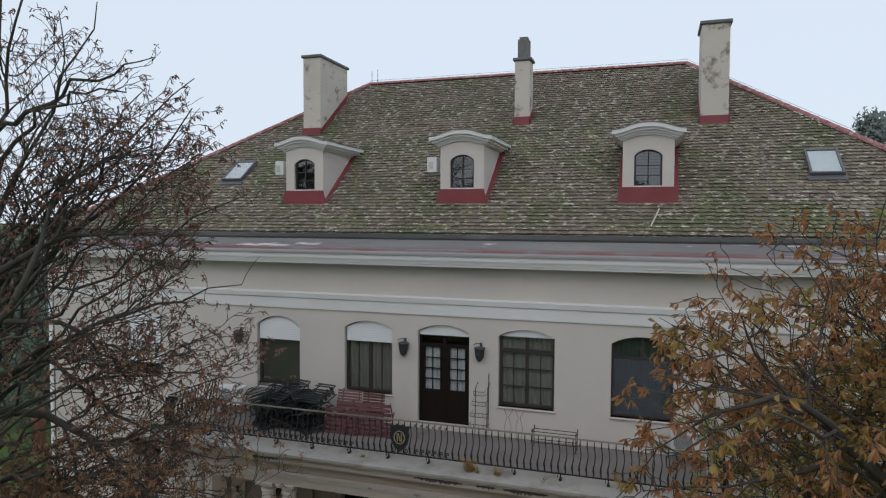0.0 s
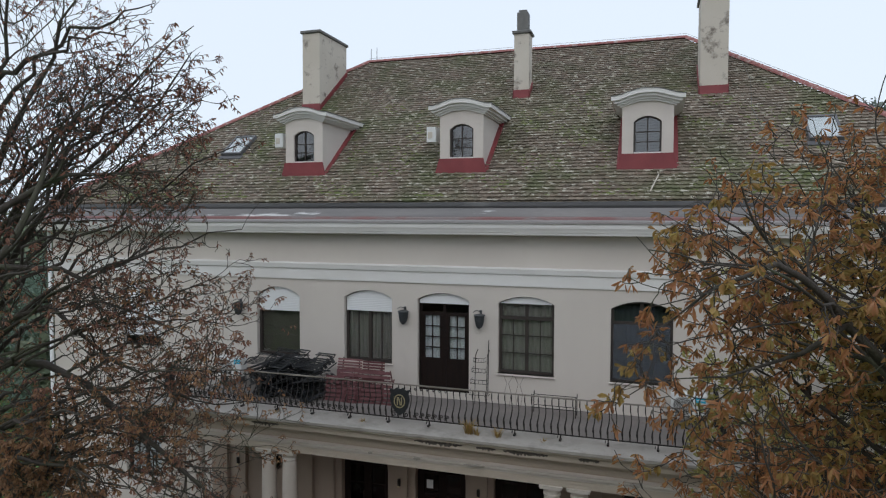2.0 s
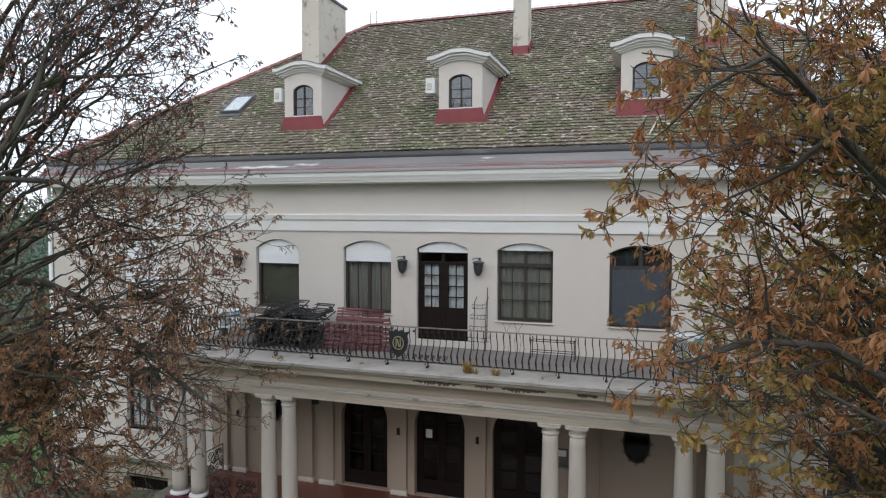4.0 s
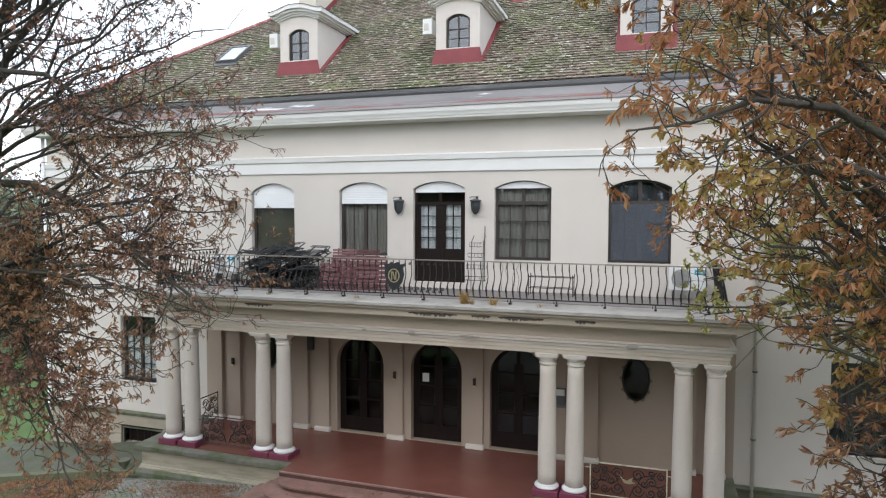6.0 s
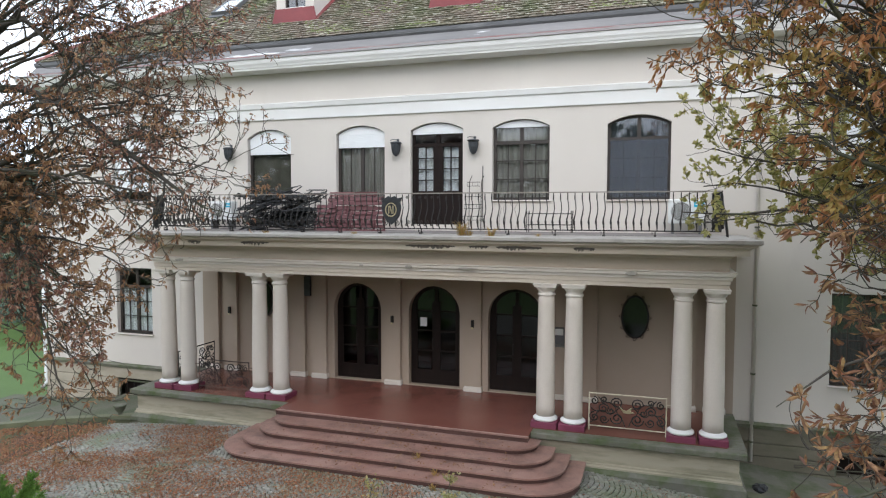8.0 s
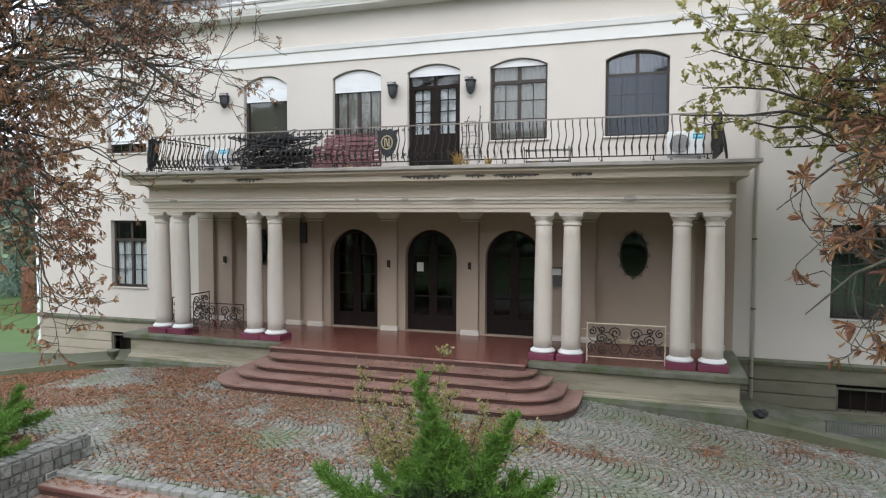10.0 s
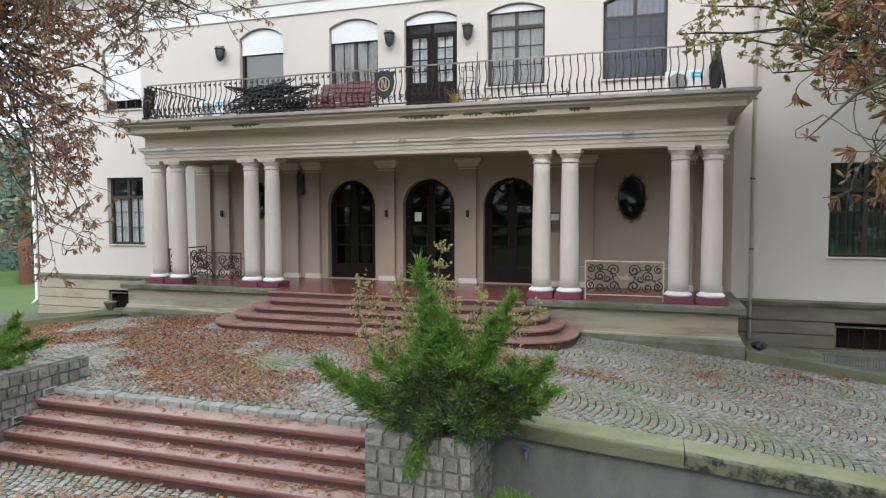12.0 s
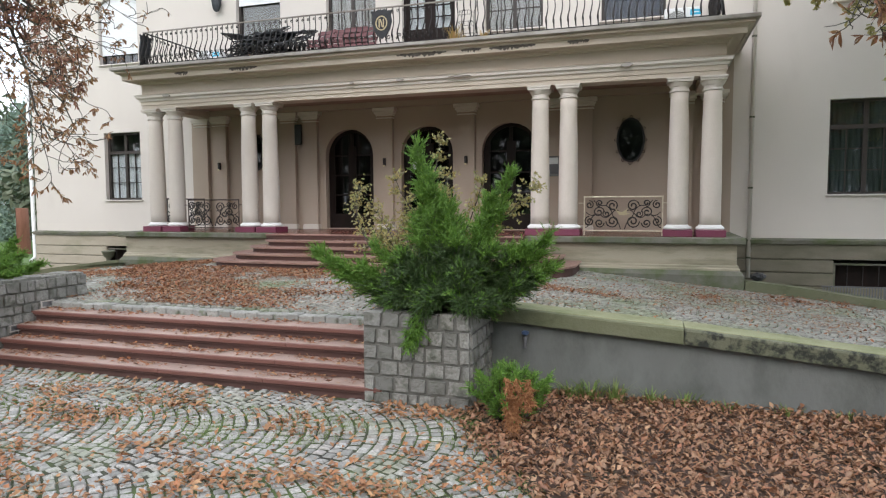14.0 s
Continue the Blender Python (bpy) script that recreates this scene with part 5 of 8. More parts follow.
def scroll_panel(label, u0, u1, z0, z1, fixed, plane="x", frame_mat=None, emblem=True):
    """A wrought-iron panel of scrolls in a bar frame, along x or along y."""
    at = ((u0 + u1) / 2, fixed, z0) if plane == "x" else (fixed, (u0 + u1) / 2, z0)
    t = thing("porch_railing", at, label, "railing", "portico railings")
    P = (lambda u, z: (u, fixed, z)) if plane == "x" else (lambda u, z: (fixed, u, z))
    bm = bmesh.new()
    tube(bm, [P(u0, z1), P(u1, z1)], 0.016, 6)
    part("top_rail", bm, frame_mat or IRON, t)
    bm = bmesh.new()
    tube(bm, [P(u0, z0 + 0.10), P(u1, z0 + 0.10)], 0.012, 6)
    part("bottom_rail", bm, frame_mat or IRON, t)
    for u in (u0, u1):
        bm = bmesh.new()
        tube(bm, [P(u, z0), P(u, z1 + 0.02)], 0.014, 6)
        part("post", bm, frame_mat or IRON, t)
        if plane == "x":
            bm = bmesh.new()
            tube(bm, [P(u, z1 - 0.13), P(u + (0.12 if u == u1 else -0.12), z1 - 0.13)], 0.01, 5)
            part("tie_bar", bm, frame_mat or IRON, t)
    zm, h, m = (z0 + 0.1 + z1) / 2, (z1 - z0 - 0.1), (u0 + u1) / 2
    w = (u1 - u0) / 2
    for s in (-1, 1):
        bm = bmesh.new()
        for fx, fz, r, tn, st, sn in ((0.26, 0.24, 0.13, 1.6, 0, 1), (0.26, -0.22, 0.14, 1.6, 0, -1), (0.62, 0.05, 0.12, 1.5, 3.1, -1), (0.60, -0.27, 0.10, 1.5, 3.1, 1), (0.86, 0.27, 0.09, 1.4, 1.5, 1), (0.86, -0.22, 0.11, 1.5, 1.5, -1), (0.60, 0.32, 0.08, 1.4, 4.6, 1), (0.42, 0.0, 0.08, 1.3, 1, -1)):
            a = st if s > 0 else math.pi - st
            spiral(bm, m + s * fx * w, zm + fz * h, fixed, r, tn, a, sn * s, plane=plane)
        for ua, za, ub, zb in ((0.05, -0.45, 0.30, 0.1), (0.3, 0.1, 0.75, 0.4), (0.1, 0.1, 0.5, -0.1), (0.5, -0.1, 0.95, 0.05), (0.72, -0.05, 0.97, -0.4)):
            pts = [P(m + s * w * (ua + (ub - ua) * k / 6), zm + h * (za + (zb - za) * k / 6) + 0.04 * math.sin(k * 1.05)) for k in range(7)]
            tube(bm, pts, 0.012, 4)
        part("scrollwork", bm, IRON, t)
    if emblem:
        bm = bmesh.new()
        ring = [(m - 0.17, zm + 0.13), (m - 0.10, zm + 0.06), (m - 0.02, zm + 0.03), (m + 0.04, zm + 0.07), (m + 0.11, zm + 0.12), (m + 0.07, zm + 0.03), (m + 0.15, zm + 0.0), (m + 0.03, zm - 0.03), (m - 0.07, zm - 0.02), (m - 0.10, zm + 0.02)]
        slab(bm, ring, fixed - 0.03, fixed - 0.012)
        part("emblem", bm, BRASS, t, "pale leaf-shaped metal emblem")
    return t


scroll_panel("wrought-iron scroll railing in a cream frame between columns", -0.80, 0.80, 0.0, 0.82, 14.62, "x", CREAMIRON)
scroll_panel("rusty wrought-iron scroll railing between the portico columns", -11.05, -9.50, 0.0, 0.82, 14.62, "x", RUSTIRON, False)
scroll_panel("dark wrought-iron scroll railing at the portico side", 15.0, 16.55, 0.0, 0.86, -12.05, "y", IRON, False)

# ---- balcony railing ----
BZ, TOPZ, RLY, RLX0, RLX1 = 4.26, 5.20, 14.45, -12.16, 1.76
railing = thing("balcony_railing", (MIDX, RLY, BZ), "long black wrought-iron balcony railing with bellied balusters", "railing")
bm = bmesh.new()
box(bm, RLX0, RLX1, RLY - 0.025, RLY + 0.025, TOPZ - 0.025, TOPZ)
part("handrail", bm, HANDRAIL, railing, "worn steel handrail, lit top in its pale colour")
bm = bmesh.new()
box(bm, RLX0, RLX1, RLY - 0.012, RLY + 0.012, BZ + 0.10, BZ + 0.125)
part("bottom_rail", bm, IRON, railing)
for x in (RLX0, RLX1):
    part("handrail", boxes((x - 0.022, x + 0.022, RLY + 0.025, W - 0.01, TOPZ - 0.025, TOPZ)), IRON, railing)
    part("bottom_rail", boxes((x - 0.012, x + 0.012, RLY + 0.012, W - 0.01, BZ + 0.10, BZ + 0.125)), IRON, railing)


def baluster_mesh(scrolled):
    bm = bmesh.new()
    pts = [(0, 0, 0.91), (0, 0, 0.78), (0.012, -0.01, 0.70), (0.022, -0.035, 0.58), (0.012, -0.075, 0.46), (-0.006, -0.105, 0.36), (-0.012, -0.105, 0.28), (0, -0.06, 0.19), (0, -0.01, 0.13), (0, 0, 0.11)]
    if not scrolled:
        pts = [(x * 1.2, y * 0.55, z) for x, y, z in pts]
    tube(bm, pts, [0.011] * 4 + [0.013, 0.017, 0.020, 0.015, 0.012, 0.011], 5)
    if scrolled:
        spiral(bm, -0.035, 0.83, 0.0, 0.036, 1.2, 0.0, 1, 0.010)
        spiral(bm, 0.038, 0.26, -0.09, 0.045, 1.3, math.pi, -1, 0.010)
        spiral(bm, -0.033, 0.20, -0.06, 0.036, 1.2, 0.0, 1, 0.010)
    else:
        box(bm, -0.013, 0.013, -0.065, -0.03, 0.16, 0.30)
        box(bm, -0.012, 0.012, -0.012, 0.012, 0.76, 0.86)
    me = bpy.data.meshes.new("baluster")
    bm.to_mesh(me)
    bm.free()
    me.materials.append(IRON)
    return me


RICH, PLAIN = baluster_mesh(True), baluster_mesh(False)
n = int((RLX1 - RLX0) / 0.152)
rng = random.Random(2)
for k in range(n + 1):
    x = RLX0 + (RLX1 - RLX0) * k / n
    m = Matrix.Translation((x, RLY, BZ)) @ Matrix.Rotation(rng.uniform(-0.05, 0.05), 4, "Z")
    share("baluster", RICH if x < -6.6 or -5.0 < x < -4.2 else PLAIN, m, railing)
for k in range(1, 16):
    for x, sgn in ((RLX0, -1), (RLX1, 1)):
        m = Matrix.Translation((x, RLY + 0.152 * k, BZ)) @ Matrix.Rotation(radians(90 * sgn), 4, "Z")
        share("baluster", RICH if sgn < 0 else PLAIN, m, railing)
bm = boxes((-0.025, 0.025, -0.10, 0.02, 0.0, 0.035), (-0.012, 0.012, -0.012, 0.012, 0.03, 0.12))
spiral(bm, -0.02, 0.06, -0.06, 0.04, 1.2, 0, 1, 0.008, "y")
foot_mesh = bpy.data.meshes.new("rail_foot")
bm.to_mesh(foot_mesh)
bm.free()
foot_mesh.materials.append(IRON)
for k in range(14):
    share("rail_foot", foot_mesh, Matrix.Translation((RLX0 + 0.3 + 1.03 * k, RLY, BZ - 0.005)), railing)


def shield(label, m, bow=0.0):
    """A black scroll-edged shield with a ring and bars in pale gold."""
    t = thing("shield_plaque", (0, 0, 0), label, "plaque", "balcony shields")
    ring = [(0, -0.34), (0.10, -0.27), (0.20, -0.14), (0.25, 0.05), (0.22, 0.18), (0.27, 0.30), (0.15, 0.27), (0.08, 0.33), (0, 0.29), (-0.08, 0.33), (-0.15, 0.27), (-0.27, 0.30), (-0.22, 0.18), (-0.25, 0.05), (-0.20, -0.14), (-0.10, -0.27)]
    bm = bmesh.new()
    slab(bm, ring, -0.02, 0.02)
    bmesh.ops.bevel(bm, geom=[e for e in bm.edges if all(q.co.y < 0 for q in e.verts)], offset=0.008, segments=1, affect="EDGES")
    part("plate", bm, BLACKPLASTIC, t)
    bm = bmesh.new()
    n = 28
    band_ring(bm, [(0.145 * math.cos(2 * math.pi * k / n), 0.01 + 0.165 * math.sin(2 * math.pi * k / n)) for k in range(n)], [(0.12 * math.cos(2 * math.pi * k / n), 0.01 + 0.14 * math.sin(2 * math.pi * k / n)) for k in range(n)], -0.032, -0.021)
    part("ring", bm, BRASS, t, "pale gold ring")
    bm = bmesh.new()
    slab(bm, [(-0.065, -0.085), (-0.04, -0.085), (-0.04, 0.105), (-0.065, 0.105)], -0.032, -0.021)
    slab(bm, [(0.04, -0.085), (0.065, -0.085), (0.065, 0.105), (0.04, 0.105)], -0.032, -0.021)
    slab(bm, [(-0.038, 0.105), (-0.012, 0.105), (0.038, -0.085), (0.012, -0.085)], -0.031, -0.021)
    part("mark", bm, BRASS, t, "pale gold bars")
    for s in (-1, 1):
        bm = bmesh.new()
        spiral(bm, s * 0.16, -0.30, 0.0, 0.07, 1.4, math.pi / 2, s, 0.012)
        part("scroll", bm, IRON, t)
    if bow:
        for ob in t.children:
            for q in ob.data.vertices:
                q.co.y += bow * math.sin(4.2 * (q.co.z + 0.05))
    t.matrix_basis = m
    return t


shield("black scroll-edged shield with a pale gold ring on the railing", Matrix.Translation((-5.36, RLY - 0.10, 4.80)))
shield("black scroll-edged shield on the end of the balcony railing", Matrix.Translation((RLX1 + 0.07, RLY + 0.12, 4.74)) @ Matrix.Rotation(radians(90), 4, "Z") @ Matrix.Diagonal((0.75, 1, 1.35, 1)), 0.07)
shield("black scroll-edged shield on the end of the balcony railing", Matrix.Translation((RLX0 - 0.12, RLY + 0.14, 4.74)) @ Matrix.Rotation(radians(-90), 4, "Z") @ Matrix.Diagonal((0.75, 1, 1.35, 1)), 0.07)


# ---- things on the balcony ----
def air_conditioner(x, y, z, label):
    t = thing("air_conditioner", (x, y, z - 0.22), label, "air conditioner", "outdoor units")
    part("case", boxes((x - 0.40, x + 0.40, y - 0.15, y + 0.15, z, z + 0.56), bevel=0.02), ACWHITE, t)
    n = 30
    bm = bmesh.new()
    slab(bm, [(x - 0.13 + 0.22 * math.cos(2 * math.pi * k / n), z + 0.28 + 0.22 * math.sin(2 * math.pi * k / n)) for k in range(n)], y - 0.165, y - 0.151)
    part("fan_guard", bm, CAPSTONE, t, "grey round fan guard")
    bm = bmesh.new()
    for k in range(1, 7):
        r = 0.035 * k
        tube(bm, [(x - 0.13 + r * math.cos(2 * math.pi * j / 20), y - 0.172, z + 0.28 + r * math.sin(2 * math.pi * j / 20)) for j in range(21)], 0.005, 4)
    part("guard_wire", bm, ACWHITE, t)
    part("sticker", boxes((x + 0.15, x + 0.37, y - 0.155, y - 0.151, z + 0.38, z + 0.5)), CYAN, t, "bright cyan sticker with pale bars")
    bm = boxes((x + 0.18, x + 0.34, y - 0.158, y - 0.1551, z + 0.43, z + 0.45))
    part("sticker_bar", bm, ACWHITE, t)
    for s in (-0.3, 0.3):
        part("foot", boxes((x + s - 0.03, x + s + 0.03, y - 0.14, y + 0.14, z - 0.24, z)), GREYMETAL, t)


air_conditioner(1.18, 16.35, 4.50, "white outdoor air conditioner with a cyan sticker by the wall")
air_conditioner(-11.50, 16.35, 4.50, "white outdoor air conditioner with a cyan sticker by the wall")


def folded_chair(m, mat, label):
    """A folded garden chair lying in a stack: two bent hoops, slats and arms."""
    t = thing("garden_chair", (0, 0, 0), label, "chair", "stacked garden chairs")
    for s in (-1, 1):
        bm = bmesh.new()
        tube(bm, [(s * 0.27, -0.5, 0.0), (s * 0.28, -0.1, 0.05), (s * 0.27, 0.3, 0.09), (s * 0.24, 0.62, 0.22)], 0.016, 6)
        part("side_frame", bm, mat, t)
        bm = bmesh.new()
        tube(bm, [(s * 0.30, -0.35, 0.02), (s * 0.31, -0.1, 0.13), (s * 0.30, 0.22, 0.14), (s * 0.29, 0.4, 0.06)], 0.018, 6)
        part("arm", bm, mat, t)
    for k in range(9):
        y = -0.42 + 0.115 * k
        bm = boxes((-0.27, 0.27, y, y + 0.085, 0.03 + 0.02 * k + (0.05 if k > 6 else 0), 0.045 + 0.02 * k + (0.05 if k > 6 else 0)))
        part("slat", bm, mat, t)
    t.matrix_basis = m
    return t


rng = random.Random(17)
base_chair = folded_chair(Matrix.Translation((-9.9, 15.75, 4.27)), BLACKPLASTIC, "black folded garden chair in a heap on the balcony")
for k in range(25):
    x, lay = -10.05 + 0.40 * (k % 5) + rng.uniform(-0.1, 0.1), k // 5
    m = Matrix.Translation((x, 15.75 + rng.uniform(-0.2, 0.25), 4.30 + 0.19 * lay + rng.uniform(0, 0.06))) @ Euler((rng.uniform(-0.15, 0.25), rng.uniform(-0.2, 0.2), rng.uniform(-1.7, 1.7))).to_matrix().to_4x4()
    copy_thing(base_chair, m)
red_chair = folded_chair(Matrix.Translation((-7.75, 15.7, 4.30)) @ Matrix.Rotation(1.25, 4, "X"), MAT_RUG, "maroon slatted garden chair leaning in a row")
for k in range(1, 5):
    copy_thing(red_chair, Matrix.Translation((-7.75 + 0.34 * k, 15.7 + 0.03 * k, 4.50)) @ Euler((1.2 + 0.03 * k, rng.uniform(-0.08, 0.08), rng.uniform(-0.25, 0.25))).to_matrix().to_4x4())
PALEMAROON = surface("faded_maroon_slats", (0.20, 0.085, 0.088), (0.26, 0.125, 0.125), (0.15, 0.05, 0.05), scale=6, fine=80, rough=0.6)
# two slat panels on legs stand for the backs of stacked chairs
for xa, xb, lean, mat, text in ((-7.95, -7.22, 0.018, PALEMAROON, "faded maroon slat panel standing for stacked chairs"), (-7.14, -6.5, 0.008, MAT_RUG, "maroon slat panel standing for stacked chairs")):
    cover = thing("folded_table", ((xa + xb) / 2, 16.1, BZ), text, "table", "folded tables")
    for k in range(13):
        z = 4.34 + 0.075 * k
        part("slat", boxes((xa, xb, 16.0 + lean * k, 16.03 + lean * k, z, z + 0.05), bevel=0.006), mat, cover)
    for x in (xa + 0.12, xb - 0.12):
        bm = bmesh.new()
        tube(bm, [(x, 16.16, BZ), (x, 16.12 + lean * 5, 4.8), (x, 16.10 + lean * 13, 5.3)], 0.018, 6)
        part("leg", bm, IRON, cover)

planter = thing("planter_stand", (-1.96, 16.2, BZ), "low black wrought-iron planter stand with scroll ends", "plant stand")
for x in (-2.50, -1.42):
    bm = bmesh.new()
    tube(bm, [(x, 16.10, BZ), (x, 16.10, 4.72), (x, 16.35, 4.72), (x, 16.35, BZ)], 0.012, 5)
    spiral(bm, 16.05, 4.74, x, 0.06, 1.3, 0, 1, 0.009, "y")
    spiral(bm, 16.40, 4.74, x, 0.06, 1.3, math.pi, -1, 0.009, "y")
    part("end_frame", bm, IRON, planter)
for y, z in ((16.10, 4.72), (16.35, 4.72), (16.10, 4.45), (16.35, 4.45)):
    bm = bmesh.new()
    tube(bm, [(-2.50, y, z), (-1.42, y, z)], 0.010, 5)
    part("rail", bm, IRON, planter)

stand = thing("plant_shelf", (-3.95, 16.5, BZ), "tall thin wrought-iron plant shelf against the wall", "plant stand")
for x in (-4.12, -3.80):
    bm = bmesh.new()
    tube(bm, [(x, 16.6, BZ), (x, 16.62, 5.0), (x, 16.66, 5.55), (x + 0.06, 16.68, 5.7)], 0.010, 5)
    part("upright", bm, IRON, stand)
bm = bmesh.new()
tube(bm, [(-3.78, 16.66, 4.5), (-3.77, 16.68, 5.95)], 0.012, 5)
part("stake", bm, IRON, stand)
for z, w in ((4.55, 0.26), (4.85, 0.22), (5.15, 0.18), (5.42, 0.14)):
    bm = bmesh.new()
    for dz in (0, 0.1):
        tube(bm, [(-3.96 - w, 16.58, z + dz), (-3.96 - w, 16.36, z + dz), (-3.96 + w, 16.36, z + dz), (-3.96 + w, 16.58, z + dz)], 0.007, 4)
    for k in range(5):
        x = -3.96 - w + 2 * w * k / 4
        tube(bm, [(x, 16.36, z), (x, 16.36, z + 0.1)], 0.005, 4)
    part("basket", bm, IRON, stand)
for x in (-3.25, -2.95):
    t = thing("plant_support", (x, 16.6, BZ), "thin rusty wire plant support with a bare stem", "plant support", "wire supports")
    for dx in (-0.05, 0.06):
        bm = bmesh.new()
        tube(bm, [(x + dx, 16.62, BZ), (x + dx * 1.6, 16.65, 4.6), (x + dx * 0.4, 16.66, 4.85), (x + dx * 2.2, 16.68, 5.05)], 0.006, 4)
        part("stem", bm, RUSTIRON, t)


def lantern(x, z, label):
    t = thing("wall_lantern", (x, W - 0.16, z), label, "wall lamp", "balcony lanterns")
    bm = bmesh.new()
    lathe(bm, x, W - 0.16, [(0.02, z - 0.03), (0.05, z), (0.085, z + 0.06), (0.11, z + 0.16), (0.12, z + 0.30), (0.105, z + 0.31)], 12)
    part("basket", bm, LAMPIRON, t, "dark ribbed lamp basket")
    bm = bmesh.new()
    for k in range(12):
        a = 2 * math.pi * k / 12
        tube(bm, [(x + r * math.cos(a), W - 0.16 + r * math.sin(a), z + h) for r, h in ((0.055, 0.0), (0.092, 0.06), (0.117, 0.16), (0.128, 0.30))], 0.006, 4)
    part("rib", bm, LAMPIRON, t)
    bm = bmesh.new()
    lathe(bm, x, W - 0.16, [(0.15, z + 0.31), (0.16, z + 0.325), (0.15, z + 0.345), (0.05, z + 0.37)], 12)
    part("rim", bm, LAMPIRON, t)
    bm = boxes((x - 0.03, x + 0.03, W - 0.03, W - 0.001, z + 0.2, z + 0.45))
    tube(bm, [(x, W - 0.02, z + 0.42), (x - 0.12, W - 0.08, z + 0.44), (x - 0.17, W - 0.16, z + 0.40)], 0.010, 5)
    tube(bm, [(x, W - 0.02, z + 0.38), (x, W - 0.16, z + 0.36)], 0.012, 5)
    part("bracket", bm, LAMPIRON, t)


for x in (-11.50, -6.18, -4.02):
    lantern(x, 6.28, "dark iron basket lantern on the upper wall")


def sconce(x, y, label="small brass-edged wall lamp in the portico"):
    t = thing("wall_lamp", (x, y, 1.72), label, "wall lamp", "portico lamps")
    part("body", boxes((x - 0.035, x + 0.035, y - 0.08, y - 0.001, 1.72, 1.92), bevel=0.008), IRON, t)
    part("glass", boxes((x - 0.028, x + 0.028, y - 0.085, y - 0.0805, 1.69, 1.74)), BRASS, t)


for x in (-11.55, -6.3, -4.02, 1.25):
    sconce(x, W - 0.13)


def oval_window(x, label):
    t = thing("oval_mirror", (x, W - 0.06, 1.6), label, "oval window", "portico ovals")
    n, cz = 36, 2.2
    el = lambda a, b: [(x + a * math.cos(2 * math.pi * k / n), cz + b * math.sin(2 * math.pi * k / n)) for k in range(n)]
    bm = bmesh.new()
    slab(bm, el(0.30, 0.50), W - 0.04, W - 0.002)
    part("dark_glass", bm, BLACKPLASTIC, t)
    bm = bmesh.new()
    slab(bm, el(0.29, 0.49), W - 0.050, W - 0.046)
    part("pane", bm, PANE_DARK, t)
    bm = bmesh.new()
    band_ring(bm, el(0.33, 0.53), el(0.285, 0.485), W - 0.075, W - 0.002)
    part("frame", bm, IRON, t)
    for k in range(12):
        a = 2 * math.pi * k / 12
        bm = bmesh.new()
        spiral(bm, x + 0.35 * math.cos(a), cz + 0.56 * math.sin(a), W - 0.05, 0.055, 1.2, a + 1.6, 1, 0.010)
        part("scroll", bm, RUSTIRON, t)


oval_window(0.07, "oval dark glass with a scrolled iron border on the portico wall")
oval_window(-10.40, "oval dark glass with a scrolled iron border on the portico wall")

mail = thing("mailbox", (-1.86, W - 0.05, 1.35), "grey metal letter box on the portico wall", "letter box")
part("body", boxes((-2.03, -1.62, W - 0.15, W - 0.002, 1.42, 1.86), bevel=0.01), GREYMETAL, mail)
part("flap", boxes((-2.0, -1.65, W - 0.165, W - 0.151, 1.66, 1.82), bevel=0.005), ACWHITE, mail)
part("ledge", boxes((-2.06, -1.59, W - 0.19, W - 0.002, 1.36, 1.415)), CAPSTONE, mail)
speaker = thing("wall_box", (-8.95, W - 0.06, 2.35), "narrow dark box high on the portico wall", "wall box")
part("body", boxes((-9.0, -8.80, W - 0.22, W - 0.135, 2.36, 2.92), bevel=0.01), BLACKPLASTIC, speaker)
for x in (-10.88, -5.84):
    t = thing("vent_box", (x, 17.95, 11.35), "small white box on the dormer side", "vent box", "dormer boxes")
    part("case", boxes((x - 0.13, x + 0.155, 17.92, 18.3, 11.36, 11.80), bevel=0.015), ACWHITE, t)
    part("louvre", boxes((x - 0.08, x + 0.05, 17.90, 17.9195, 11.48, 11.66)), CHIMNEY, t)
stick = thing("loose_batten", (0.3, 17.4, roof_z(17.4)), "pale wooden batten lying on the roof tiles", "batten")
bm = bmesh.new()
tube(bm, [on_roof(0.42, 17.55, 0.09), on_roof(0.22, 16.95, 0.09)], 0.02, 5)
part("batten", bm, CHIMNEY, stick)

# ---- things by the drive ----
urn = thing("stone_urn", (-13.35, 14.2, -0.86), "small weathered stone urn on the low wall", "urn")
bm = bmesh.new()
lathe(bm, -13.35, 14.2, [(0.11, -0.90), (0.11, -0.84), (0.06, -0.80), (0.06, -0.74), (0.12, -0.68), (0.15, -0.58), (0.17, -0.56), (0.17, -0.53), (0.14, -0.53)], 16)
part("bowl", bm, MOSSY, urn, smooth=True)
grate = thing("metal_grate", (4.4, 15.3, -1.3), "grey metal grating frame leaning by the cellar window", "grating")
part("frame", boxes((3.9, 5.05, 15.2, 15.23, -1.035, -1.01), (5.02, 5.05, 15.2, 15.23, -1.25, -1.035), (3.9, 5.05, 15.2, 15.23, -1.28, -1.25)), GREYMETAL, grate)
for k in range(22):
    x = 3.93 + 1.07 * k / 21
    part("bar", boxes((x, x + 0.018, 15.205, 15.225, -1.25, -1.035)), GREYMETAL, grate)
# crumpled lump stands in for the dark drain end below the downpipe
bag = thing("dark_bag", (2.62, 14.6, -0.84), "dark lump standing for the drain end by the downpipe", "bag")
bm = bmesh.new()
bmesh.ops.create_icosphere(bm, subdivisions=3, radius=0.14)
for q in bm.verts:
    q.co *= 1 + 0.35 * noise.noise(q.co * 14)
    q.co.z *= 0.6
